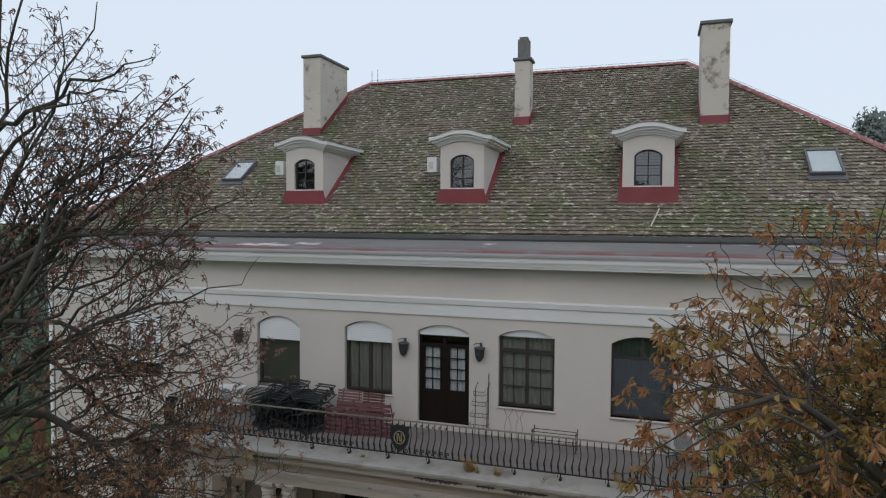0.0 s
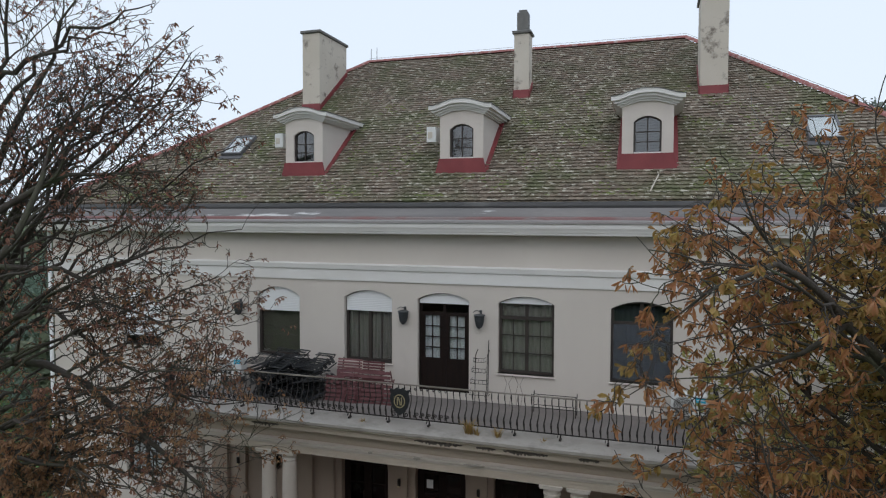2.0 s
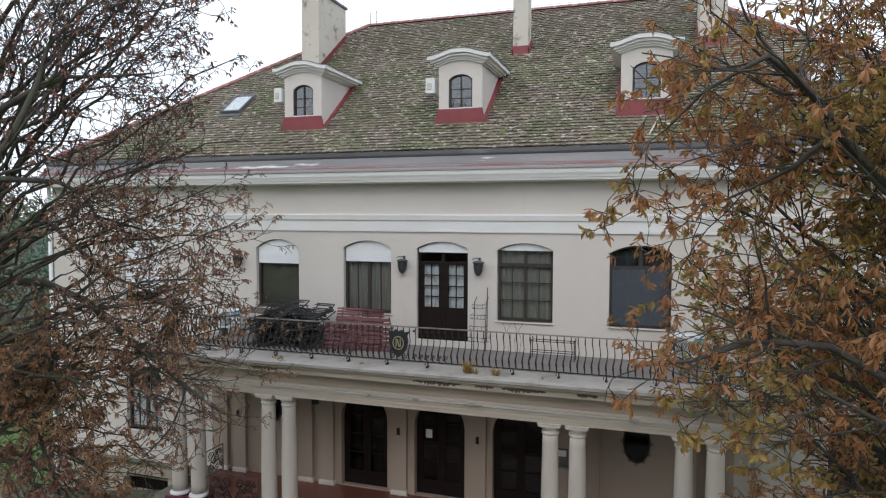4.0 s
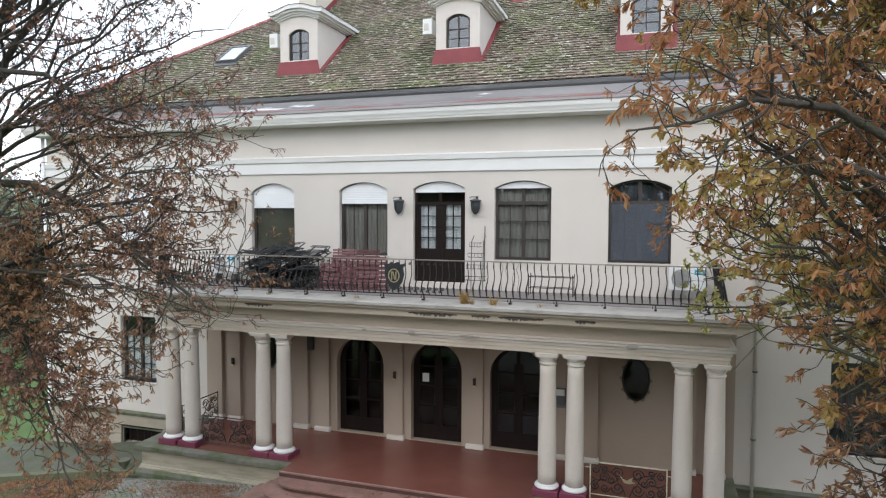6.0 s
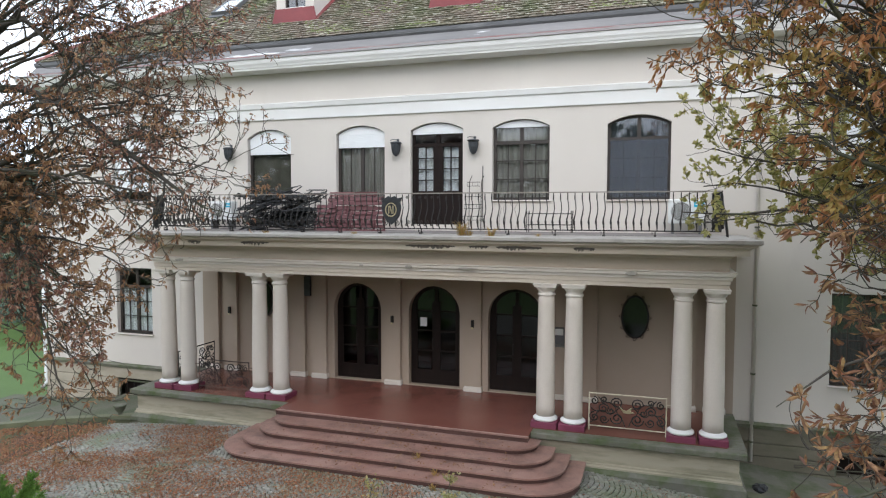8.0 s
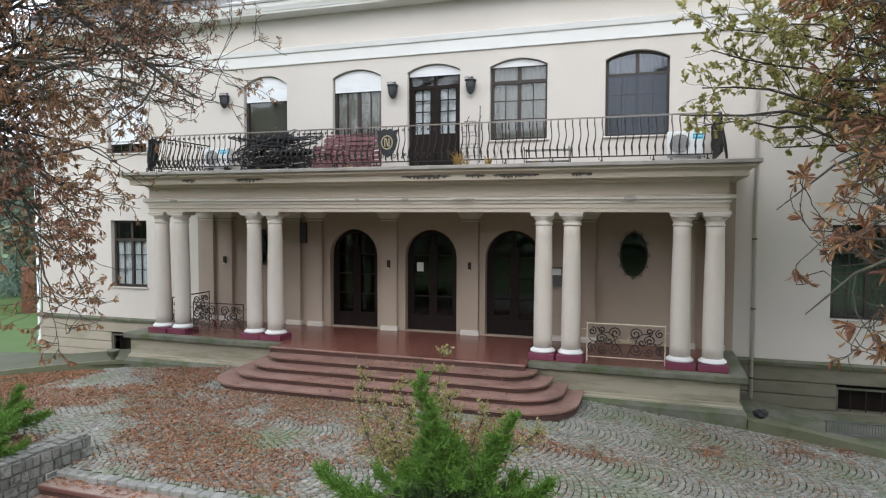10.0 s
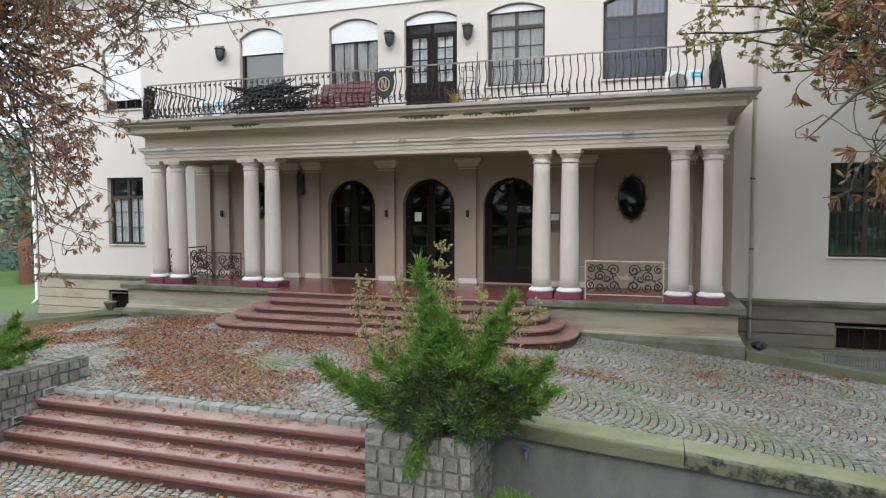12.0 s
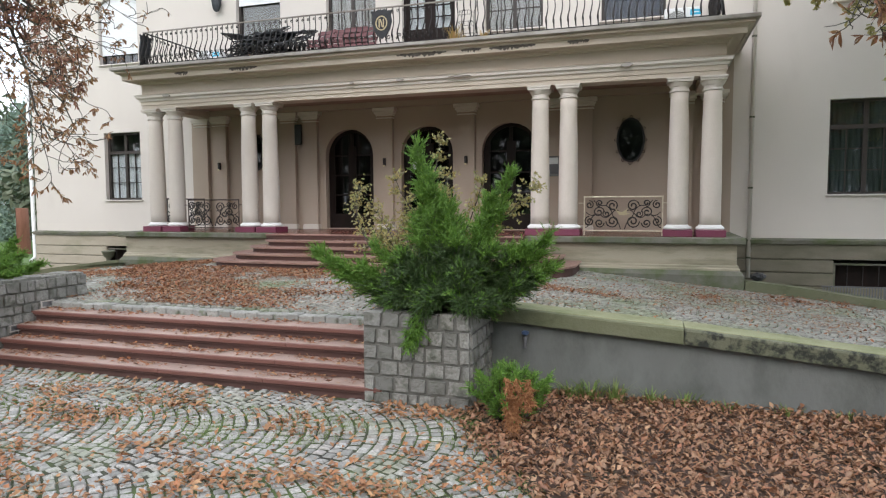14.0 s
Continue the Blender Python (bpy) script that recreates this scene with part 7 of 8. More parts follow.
# the first eight ends are out of view, added to shade the plinth
oak_ends = [(3.0, (5.6, 13.0, 4.2), 0.3), (3.2, (8.4, 12.6, 4.6), 0.3), (3.6, (7.2, 12.0, 5.0), 0.3), (3.4, (9.6, 13.2, 5.4), 0.3), (4.2, (6.2, 12.2, 6.6), 0.3), (4.0, (8.8, 12.4, 6.2), 0.3), (2.8, (6.6, 12.6, 3.6), 0.3), (4.6, (10.0, 12.8, 7.0), 0.3), (3.6, (0.9, 11.6, 4.8), 0.4), (3.4, (1.4, 11.8, 4.6), 0.4), (3.9, (1.2, 11.8, 5.2), 0.3), (4.2, (1.35, 11.9, 5.7), 0.3), (4.6, (1.7, 11.9, 6.2), 0.3), (4.8, (2.0, 12.1, 6.8), 0.3), (3.2, (2.6, 13.4, 4.4), 0.3), (5.2, (2.2, 12.8, 7.8), 0.3), (4.6, (2.6, 12.2, 6.2), 0.3), (5.6, (3.2, 12.6, 8.6), 0.2), (4.0, (3.4, 13.0, 5.4), 0.3),
            (6.0, (4.4, 13.0, 9.2), 0.2), (5.0, (4.2, 12.2, 7.4), 0.3), (4.4, (3.0, 13.5, 7.0), 0.3), (5.6, (7.0, 12.0, 9.4), 0.3), (5.0, (9.4, 13.6, 8.0), 0.3), (4.6, (8.6, 11.8, 7.0), 0.3), (4.8, (5.2, 11.8, 6.4), 0.3)]
tree("oak_tree", "small oak with yellow-green autumn leaves beside the house", 91, (6.9, 14.3, -1.5), [(0, 0, -0.1), (0.05, -0.1, 2.0), (-0.1, -0.3, 4.2), (0.0, -0.4, 6.5), (-0.1, -0.5, 9.5)], [0.22, 0.18, 0.15, 0.10, 0.04],
     [(2.8, 1.0, 0.8, 0.15, 0.03, 5), (4.4, 0.5, 0.8, 0.2, 0.02, 4), (4.6, 0.22, 0.7, 0.2, 0.0, 3)], oak_ends, 0.06, oak_leaf, oak_outline, 0.0035)


def sprays(rng, verts, faces, pts, size, gap):
    """Scaly needles all round a shoot."""
    for a, b in zip(pts, pts[1:]):
        d, ln = (b - a).normalized(), (b - a).length
        for k in range(max(1, int(ln / gap))):
            p = a.lerp(b, (k + rng.random()) / max(1, int(ln / gap)))
            q = off(rng, d, rng.uniform(0.35, 0.8))
            s = q.cross(d)
            s = s.normalized() if s.length > 1e-3 else q.orthogonal().normalized()
            L, i = size * rng.uniform(0.7, 1.3), len(verts)
            verts += [p - s * size * 0.13, p + s * size * 0.13, p + q * L]
            faces.append((i, i + 1, i + 2))


def juniper(name, label, base, shoots, seed, reach, dead=None, size=0.05, dead_arms=()):
    """A spreading juniper: woody stems, feathery shoots of scaly needles."""
    rng = random.Random(seed)
    t = thing(name, base, label, "shrub")
    base, wood, v, f, dv, df = Vector(base), Wood(), [], [], [], []
    for s, (dx, dy, dz, ln) in enumerate(shoots):
        d = Vector((dx, dy, dz)).normalized()
        pts = wander(rng, base + Vector((rng.uniform(-.12, .12), rng.uniform(-.1, .1), 0)), d, ln, 9, 0.06, 0.012)
        wood.tube(pts, [0.022 * (1 - 0.8 * k / 9) + 0.003 for k in range(10)], 5)
        for k in range(1, 10):
            for _ in range(int(5 * reach + 1)):
                p = pts[k - 1].lerp(pts[k], rng.random())
                sd = off(rng, (pts[k] - pts[k - 1]).normalized(), rng.uniform(0.5, 0.85))
                sd = (sd + 0.7 * d + Vector((0, 0, 0.10))).normalized()
                L = rng.uniform(0.15, 0.36) * reach * (1.15 - 0.75 * k / 9)
                sub = wander(rng, p, sd, L, 4, 0.10, -0.01)
                isdead = dead and (sub[-1] - Vector(dead[0])).length < dead[1]
                sprays(rng, dv if isdead else v, df if isdead else f, sub, size * (1.3 if isdead else 1), 0.0062)
                for _ in range(4):
                    j = rng.randint(1, 3)
                    tw = wander(rng, sub[j], off(rng, (sub[j] - sub[j - 1]).normalized(), 0.55), rng.uniform(0.06, 0.14) * reach, 2, 0.08, 0)
                    sprays(rng, dv if isdead else v, df if isdead else f, tw, size * 0.85, 0.007)
    for a, b in dead_arms:
        pts = [Vector(a).lerp(Vector(b), k / 6) + Vector((rng.gauss(0, .015), rng.gauss(0, .01), 0)) for k in range(7)]
        for k in range(1, 7):
            for _ in range(24):
                p = pts[k - 1].lerp(pts[k], rng.random())
                sub = wander(rng, p, off(rng, (pts[k] - pts[k - 1]).normalized(), rng.uniform(0.3, 0.9)), rng.uniform(0.04, 0.09), 3, 0.1, -0.04)
                sprays(rng, dv, df, sub, size, 0.006)
    raw("stems", wood.v, wood.f, BARK, t)
    raw("foliage", v, f, JUNIPER, t, "feathery bright green sprays")
    if dv:
        raw("dead_foliage", dv, df, DRYFROND, t, "dead orange-brown sprays")
    return t


def plume_juniper(name, label, base, arms, seed, size=0.042):
    """A juniper of arching plumes: each arm (tip, sag, bushiness) is a stem with feathery drooping sprays."""
    rng = random.Random(seed)
    t = thing(name, base, label, "shrub")
    base, v, f, ov, of = Vector(base), [], [], [], []
    for tip, sag, bush in arms:
        tip = Vector(tip)
        a = base + Vector((rng.uniform(-.12, .12), rng.uniform(-.1, .1), 0))
        n = 14
        pts = [a.lerp(tip, k / n) + Vector((rng.gauss(0, .012), rng.gauss(0, .012), -sag * math.sin(math.pi * k / n))) for k in range(n + 1)]
        wood = Wood()
        wood.tube(pts, [0.024 * (1 - 0.85 * k / n) + 0.002 for k in range(n + 1)], 5)
        raw("stem", wood.v, wood.f, BARK, t)
        for k in range(2, n + 1):
            d = (pts[k] - pts[k - 1]).normalized()
            for _ in range(10):
                p = pts[k - 1].lerp(pts[k], rng.random())
                sd = (off(rng, d, rng.uniform(0.4, 0.85)) + 0.55 * d + Vector((0, 0, -0.04))).normalized()
                L = bush * rng.uniform(0.15, 0.36) * (1.1 - 0.75 * (k / n) ** 2)
                sub = wander(rng, p, sd, L, 4, 0.10, 0.03)
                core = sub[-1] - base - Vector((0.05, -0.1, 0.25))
                # sprays near the base and inside this ellipsoid take the painted core shade
                in_core = k < 0.5 * n or (core.x / 0.88) ** 2 + (core.y / 0.62) ** 2 + (core.z / 0.5) ** 2 < 1
                in_core = in_core and rng.random() > 0.16
                vv, ff = (ov, of) if in_core else (v, f)
                sprays(rng, vv, ff, sub, size, 0.0066)
                for _ in range(4):
                    j = rng.randint(1, 3)
                    tw = wander(rng, sub[j], off(rng, (sub[j] - sub[j - 1]).normalized(), 0.5), rng.uniform(0.06, 0.15) * bush, 2, 0.08, 0)
                    sprays(rng, vv, ff, tw, size * 0.85, 0.0074)
    raw("foliage", v, f, JUNIPER, t, "feathery bright green sprays")
    raw("inner_foliage", ov, of, JUNIPER_CORE, t, "inner sprays darkened for the bush's own shade")
    return t


plume_juniper("juniper", "bright green feathery juniper on the stone pier", (-1.42, 7.0, -0.44), [
    ((-1.84, 6.95, 1.27), -0.05, 1.1), ((-1.70, 6.95, 0.92), -0.02, 1.2), ((-1.48, 7.0, 0.66), 0.0, 1.2), ((-1.86, 7.05, 0.55), 0.0, 1.1), ((-1.0, 6.95, 0.72), 0.02, 1.1), ((-0.78, 6.95, 1.02), 0.05, 0.8), ((-1.02, 7.1, 0.62), 0.0, 0.9), ((-3.02, 6.95, 0.14), 0.12, 1.25), ((-2.85, 6.9, 0.04), 0.12, 1.05), ((-2.45, 6.9, -0.02), 0.06, 1.1), ((-2.35, 7.0, 0.22), 0.06, 0.9),
    ((-0.40, 6.95, 0.36), 0.12, 0.9), ((-0.36, 6.9, 0.06), 0.12, 0.9), ((-0.5, 7.0, 0.2), 0.1, 1.0), ((-0.55, 6.85, -0.05), 0.06, 0.9), ((-1.95, 6.6, -0.3), -0.08, 0.9), ((-1.75, 6.45, -0.72), -0.22, 0.9), ((-1.55, 6.5, -0.3), -0.1, 1.0), ((-1.1, 6.5, -0.32), -0.1, 1.0),
    ((-0.95, 6.6, -0.28), -0.05, 0.8), ((-1.9, 6.7, 0.12), 0.0, 1.0), ((-1.35, 6.7, 0.35), 0.0, 1.0), ((-0.95, 6.75, 0.22), 0.0, 1.0), ((-2.2, 7.4, 0.1), 0.0, 0.9), ((-0.8, 7.4, 0.2), 0.0, 0.9), ((-2.0, 6.75, -0.1), -0.04, 1.1), ((-1.2, 6.6, 0.0), -0.04, 1.1), ((-0.7, 6.9, 0.2), 0.0, 1.0), ((-1.6, 6.9, 0.55), 0.0, 1.0), ((-1.5, 7.45, 0.4), 0.0, 0.9)], 5)
LOWS = [(math.cos(a) * 1.0, math.sin(a) * 0.8, e, 0.50) for a, e in zip([k * 0.7 for k in range(22)], [1.2, 0.8, 2.0, 1.1, 2.6, 0.9, 1.6, 0.8, 2.2, 1.2, 0.9, 1.8, 3.0, 1.0, 1.4, 3.5, 2.4, 1.3, 4.0, 1.7, 0.9, 2.8])]
juniper("young_juniper", "small green juniper with a dead orange side by the pier", (-0.68, 6.38, -1.40), LOWS, 6, 0.60, dead=((-0.56, 6.1, -1.05), 0.16), size=0.036, dead_arms=[((-0.66, 6.12, -0.90), (-0.60, 5.95, -1.22)), ((-0.55, 6.12, -0.90), (-0.52, 5.93, -1.32)), ((-0.46, 6.15, -0.92), (-0.43, 6.02, -1.12)), ((-0.60, 6.08, -0.98), (-0.55, 5.92, -1.34))])
SIDE = [(math.cos(a) * 1.0, math.sin(a) * 0.9, e, 0.72) for a, e in zip([k * 0.55 for k in range(20)], [0.5, 0.3, 0.7, 0.2, 0.9, 0.4, 0.6, 0.25, 0.5, 0.3] * 2)]
juniper("ground_juniper", "dark green spreading juniper behind the granite wall", (-8.75, 6.9, -0.48), SIDE, 9, 0.9)
juniper("ground_juniper", "dark green spreading juniper behind the granite wall", (-9.9, 8.2, -0.52), SIDE, 10, 0.9)


def twiggy(name, label, base, stems, seed, mat, size=0.06):
    rng = random.Random(seed)
    t = thing(name, base, label, "shrub")
    wood, v, f = Wood(), [], []
    for dx, dy, dz, ln in stems:
        pts = wander(rng, Vector(base), Vector((dx, dy, dz)), ln, 10, 0.10, -0.005)
        wood = Wood()
        wood.tube(pts, [0.011 * (1 - 0.75 * k / 10) + 0.002 for k in range(11)], 4)
        for k in range(3, 11):
            for _ in range(13):
                sub = wander(rng, pts[k], off(rng, (pts[k] - pts[k - 1]).normalized(), 0.9), rng.uniform(0.06, 0.20), 3, 0.15, 0)
                wood.tube(sub, [0.003, 0.0027, 0.0022, 0.0018], 3)
                for p, q in zip(sub, sub[1:]):
                    leaflets(rng, v, f, q, (q - p).normalized(), size, 0.34, 0.3, 3)
        raw("stem", wood.v, wood.f, BARK, t)
    raw("foliage", v, f, mat, t)


twiggy("leafy_shrub", "thin twigs with small yellowing leaves behind the juniper", (-1.9, 7.55, -0.5), [(-0.82, 0, 1.0, 2.2), (-0.50, 0.0, 0.95, 1.7), (-0.30, 0.1, 1.0, 1.5), (-0.40, 0.1, 0.8, 1.3), (-0.15, 0.0, 1.0, 1.35), (-0.22, 0.1, 1.0, 1.6), (0.24, 0.0, 1.0, 1.95), (0.75, -0.1, 0.9, 2.0), (0.55, -0.1, 0.9, 1.6), (0.85, 0.0, 0.6, 1.5), (-0.6, 0, 0.8, 1.1), (-0.2, 0.1, 0.7, 0.9), (-0.4, 0.2, 0.9, 0.9), (-0.5, 0.15, 0.75, 1.0), (-0.35, 0.1, 0.6, 0.8), (0.5, 0.1, 0.7, 1.0), (0.65, 0.05, 0.8, 1.3)], 12, LEAF_PALE, 0.038)

# small plants
def tuft(name, label, x, y, z, n, h, seed, mat=None, spread=0.12):
    rng = random.Random(seed)
    t = thing(name, (x, y, z), label, "plant")
    v, f = [], []
    for _ in range(n):
        a, r = rng.uniform(0, 6.28), rng.uniform(0, spread)
        p = Vector((x + r * math.cos(a), y + r * math.sin(a), z))
        d = Vector((math.cos(a) * rng.uniform(0.1, 0.6), math.sin(a) * rng.uniform(0.1, 0.6), 1)).normalized()
        s = Vector((-math.sin(a), math.cos(a), 0)) * rng.uniform(0.004, 0.009)
        L = h * rng.uniform(0.5, 1.2)
        pts = [p, p + d * L * 0.55, p + d * L * 0.9 + Vector((math.cos(a), math.sin(a), -0.3)) * L * 0.25]
        i = len(v)
        v += [pts[0] - s, pts[0] + s, pts[1] + s, pts[1] - s, pts[2]]
        f += [(i, i + 1, i + 2, i + 3), (i + 3, i + 2, i + 4)]
    tagged(raw("grass", v, f, mat or BLADE, t), kind="stuff")


for k, (x, h, n) in enumerate(((-0.22, 0.20, 60), (0.0, 0.24, 70), (0.25, 0.26, 60), (0.62, 0.2, 40), (0.95, 0.18, 35), (1.35, 0.12, 25), (1.9, 0.12, 25), (2.4, 0.1, 18), (2.9, 0.12, 20))):
    tuft("grass_tuft", "green grass tuft at the foot of the wall", x, 7.32, -1.40, n, h, 40 + k, spread=0.14)
for k, (x, h, n) in enumerate(((-3.62, 0.42, 70), (-3.45, 0.26, 30), (-2.95, 0.28, 45), (-6.3, 0.12, 18), (-1.9, 0.10, 14), (-8.7, 0.12, 14))):
    tuft("balcony_weed", "yellow-green weed growing at the balcony edge", x, 14.25, 4.22, n, h, 60 + k, LEAF_GREEN, 0.09)
for k, (x, y, z) in enumerate(((-4.1, 12.75, -0.37), (-3.6, 12.35, -0.5), (-3.5, 11.95, -0.63))):
    tuft("step_weed", "small pale weed in a joint of the steps", x, y, z, 24, 0.14, 80 + k, LEAF_GREEN, 0.08)

# ---- distance ----
def far_tree(name, label, x, y, z, height, width, seed, mat=HAZEGREEN, trunk=0.35, bare=0.35, n=2600, conifer=False, size=0.5, group="far trees"):
    rng = random.Random(seed)
    t = thing(name, (x, y, z), label, "tree", group)
    w = Wood()
    top = Vector((x + rng.uniform(-.5, .5), y, z + height * 0.9))
    w.tube([Vector((x, y, z - 0.3)), Vector((x, y, z + height * 0.4)), top], [trunk, trunk * 0.7, 0.05], 8)
    v, f, blobs = [], [], []
    for _ in range(26):
        h = rng.uniform(bare, 1.0)
        r = width / 2 * ((1.02 - h) ** 0.8 if conifer else math.sqrt(max(0.05, 1 - ((h - 0.62) / 0.42) ** 2)))
        a = rng.uniform(0, 6.28)
        q = Vector((x + r * 0.75 * math.cos(a), y + r * 0.75 * math.sin(a), z + height * h))
        blobs.append((q, rng.uniform(0.16, 0.26) * width))
        w.tube([Vector((x, y, max(z, q.z - height * 0.12))), q], [0.08, 0.02], 4)
    for _ in range(n):
        q, r = rng.choice(blobs)
        d = Vector((rng.gauss(0, 1), rng.gauss(0, 1), rng.gauss(0, 0.7))).normalized() * r * rng.random() ** 0.4
        a = Vector((rng.gauss(0, 1), rng.gauss(0, 1), rng.gauss(0, 1))).normalized() * size * rng.uniform(0.4, 1.0)
        b = a.orthogonal().normalized() * size * rng.uniform(0.15, 0.4)
        i = len(v)
        v += [q + d - a, q + d + b, q + d + a, q + d - b]
        f.append((i, i + 1, i + 2, i + 3))
    raw("trunk", w.v, w.f, BARK, t)
    raw("crown", v, f, mat, t)


# pine greyed and paled so that its colour carries the haze
PINE = varied("hazed_pine_needles", [(0.15, 0.19, 0.165), (0.18, 0.22, 0.19), (0.21, 0.25, 0.21)], rough=0.8, grain=3, bump=0.2)
REDBARK = surface("reddish_bark", (0.15, 0.06, 0.035), (0.20, 0.085, 0.05), (0.09, 0.05, 0.035), scale=5, fine=30, stretch=(2, 2, 0.4), bump=0.6)
far_tree("pine_tree", "dark green pine beyond the roof, haze in its pale colour", 27.0, 95, -1, 24.0, 8, 3, PINE, 0.5, 0.6, 2600, size=0.6)
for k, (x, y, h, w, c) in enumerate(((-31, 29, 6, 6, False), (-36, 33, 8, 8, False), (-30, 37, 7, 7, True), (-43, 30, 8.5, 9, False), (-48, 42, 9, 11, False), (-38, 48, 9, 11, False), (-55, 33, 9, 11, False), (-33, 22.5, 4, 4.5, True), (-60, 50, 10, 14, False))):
    far_tree("garden_tree", "green garden tree beyond the lawn, haze in its colour", x, y, -1.5, h, w, 100 + k, HAZEGREEN, 0.3, 0.12 if c else 0.25, 2600, c, size=0.45)
t = thing("conifer_trunk", (-28.9, 24.5, -1.5), "reddish-brown bare conifer trunk on the lawn", "tree")
w = Wood()
w.tube([Vector((-28.95, 24.5, -2.6)), Vector((-28.95, 24.5, -1.3)), Vector((-28.95, 24.5, -0.4)), Vector((-28.95, 24.5, 0.56)), Vector((-28.95, 24.5, 0.58))], [0.36, 0.31, 0.28, 0.27, 0.02], 12)
raw("trunk", w.v, w.f, REDBARK, t, smooth=True)
# spruce colour lightened to hold the haze over the lawn
SPRUCE = varied("hazed_blue_green_spruce", [(0.13, 0.20, 0.155), (0.17, 0.25, 0.19), (0.20, 0.28, 0.22), (0.15, 0.22, 0.17)], rough=0.8, grain=6, bump=0.2)
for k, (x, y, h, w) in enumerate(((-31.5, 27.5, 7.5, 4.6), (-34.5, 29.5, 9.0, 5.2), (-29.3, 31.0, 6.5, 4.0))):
    far_tree("spruce_tree", "blue-green spruce at the edge of the lawn, haze in its colour", x, y, -2.2, h, w, 200 + k, SPRUCE, 0.16, 0.04, 9000, True, size=0.12)
# unseen woods behind the forecourt, added for reflections and a darker low sky
rng = random.Random(23)
v, f = [], []
for _ in range(15000):
    a = rng.uniform(-0.25, math.pi + 0.25)
    r = rng.uniform(38, 60)
    h = (15 + 6 * noise.noise((math.cos(a) * 4, math.sin(a) * 4, 0))) * rng.random() ** 0.7
    q = Vector((r * math.cos(a), -4 - r * math.sin(a), -1.5 + h))
    d = Vector((rng.gauss(0, 1), rng.gauss(0, 1), rng.gauss(0, 1))).normalized() * rng.uniform(0.5, 1.3)
    s = d.orthogonal().normalized() * rng.uniform(0.3, 0.7)
    i = len(v)
    v += [q - d, q + s, q + d, q - s]
    f.append((i, i + 1, i + 2, i + 3))
tagged(raw("far_woods", v, f, HAZEGREEN), "unseen green woods added round the forecourt for reflections", "woods", kind="stuff")

# ---- pieces: fallen leaves, setts, roof tiles ----
def litter(name, label, n, place, mat, size, seed, curl=0.26):
    rng = random.Random(seed)
    v, f = [], []
    while len(f) < 2 * n:
        q = place(rng)
        if q is None:
            continue
        a = rng.uniform(0, 6.28)
        d = Vector((math.cos(a), math.sin(a), rng.uniform(-0.6, 1.3) * curl))
        s = Vector((-math.sin(a), math.cos(a), rng.uniform(-1.15, 1.15) * curl))
        L = size * rng.uniform(0.5, 1.25)
        w, c = L * rng.uniform(0.14, 0.38), rng.uniform(0.0, curl) * L
        p = Vector(q)
        i = len(v)
        v += [p, p + d * L * rng.uniform(0.4, 0.65) + s * w + Vector((0, 0, c)), p + d * L + Vector((0, 0, c * rng.uniform(0, 0.8))), p + d * L * rng.uniform(0.35, 0.6) - s * w + Vector((0, 0, c * rng.uniform(0.3, 1)))]
        f += [(i, i + 1, i + 2), (i, i + 2, i + 3)]
    return tagged(raw(name, v, f, mat), label, "leaves", kind="stuff")


def on_bed(rng):
    x, y = rng.uniform(-1.4, 7.0), rng.uniform(0.0, 7.42)
    return (x, y, -1.395 + rng.uniform(0, 0.05)) if x > bed_edge(y) - 0.08 + rng.gauss(0, 0.05) else None


def heaped(x, y):
    return noise.noise((x * 0.45, y * 0.6, 2.0)) + 0.5 * noise.noise((x * 1.6, y * 1.6, 7.0))


def on_drive(rng):
    x, y = rng.uniform(-17, 4.5), rng.uniform(7.85, 13.9)
    k = heaped(x, y) + (0.22 if x < -5.0 else 0.16 if x < -2.6 else max(-0.5, 0.16 - 0.33 * (x + 2.6))) - (0.15 if -6.0 < x < -3 and 9.3 < y < 11.5 else 0)
    if STEPS[0][0] < x < STEPS[0][1] and y > 12.0 or rng.random() > max(0.035, min(1.0, 0.35 + 2.6 * k)):
        return None
    return (x, y, drive(x, y) + 0.012 + rng.uniform(0, 0.025))


def on_court(rng):
    x, y = rng.uniform(-9, 2.0), rng.uniform(2.5, 6.5)
    if x > bed_edge(y) or rng.random() > max(0.09, 0.17 + 1.5 * heaped(x * 2.4 + 3, y * 2.4)):
        return None
    return (x, y, -1.385 + rng.uniform(0, 0.015))


def on_stairs(rng):
    k = rng.randint(0, 3)
    back = 7.6 if k == 0 else NOSE[k - 1]
    x = rng.uniform(-7.8, -2.35)
    if heaped(x * 2.5 + 9 * k, k * 3.0) < -0.02 and rng.random() > 0.25:
        return None
    return (x, NOSE[k] + 0.02 + (back - NOSE[k]) * rng.random() ** 0.6, -0.795 - 0.15 * k + rng.uniform(0, 0.012))


def on_planter(rng):
    x, y = rng.uniform(-12.5, -8.3), rng.uniform(5.5, 8.6)
    return (x, y, -0.56 + rng.uniform(0, 0.03))


litter("leaf_carpet", "thick brown carpet of fallen leaves on the bed", 56000, on_bed, LITTER_BED, 0.058, 1, 0.5)
litter("leaf_drift", "orange-brown fallen leaves drifted over the drive", 57000, on_drive, LITTER_ORANGE, 0.052, 2, 0.4)
def on_drive_all(rng):
    x, y = rng.uniform(-12, 5.5), rng.uniform(7.85, 13.9)
    if STEPS[0][0] < x < STEPS[0][1] and y > 12.0 or rng.random() > 0.35 + 1.2 * heaped(x * 0.8 + 4, y * 0.8):
        return None
    return (x, y, drive(x, y) + 0.01 + rng.uniform(0, 0.01))


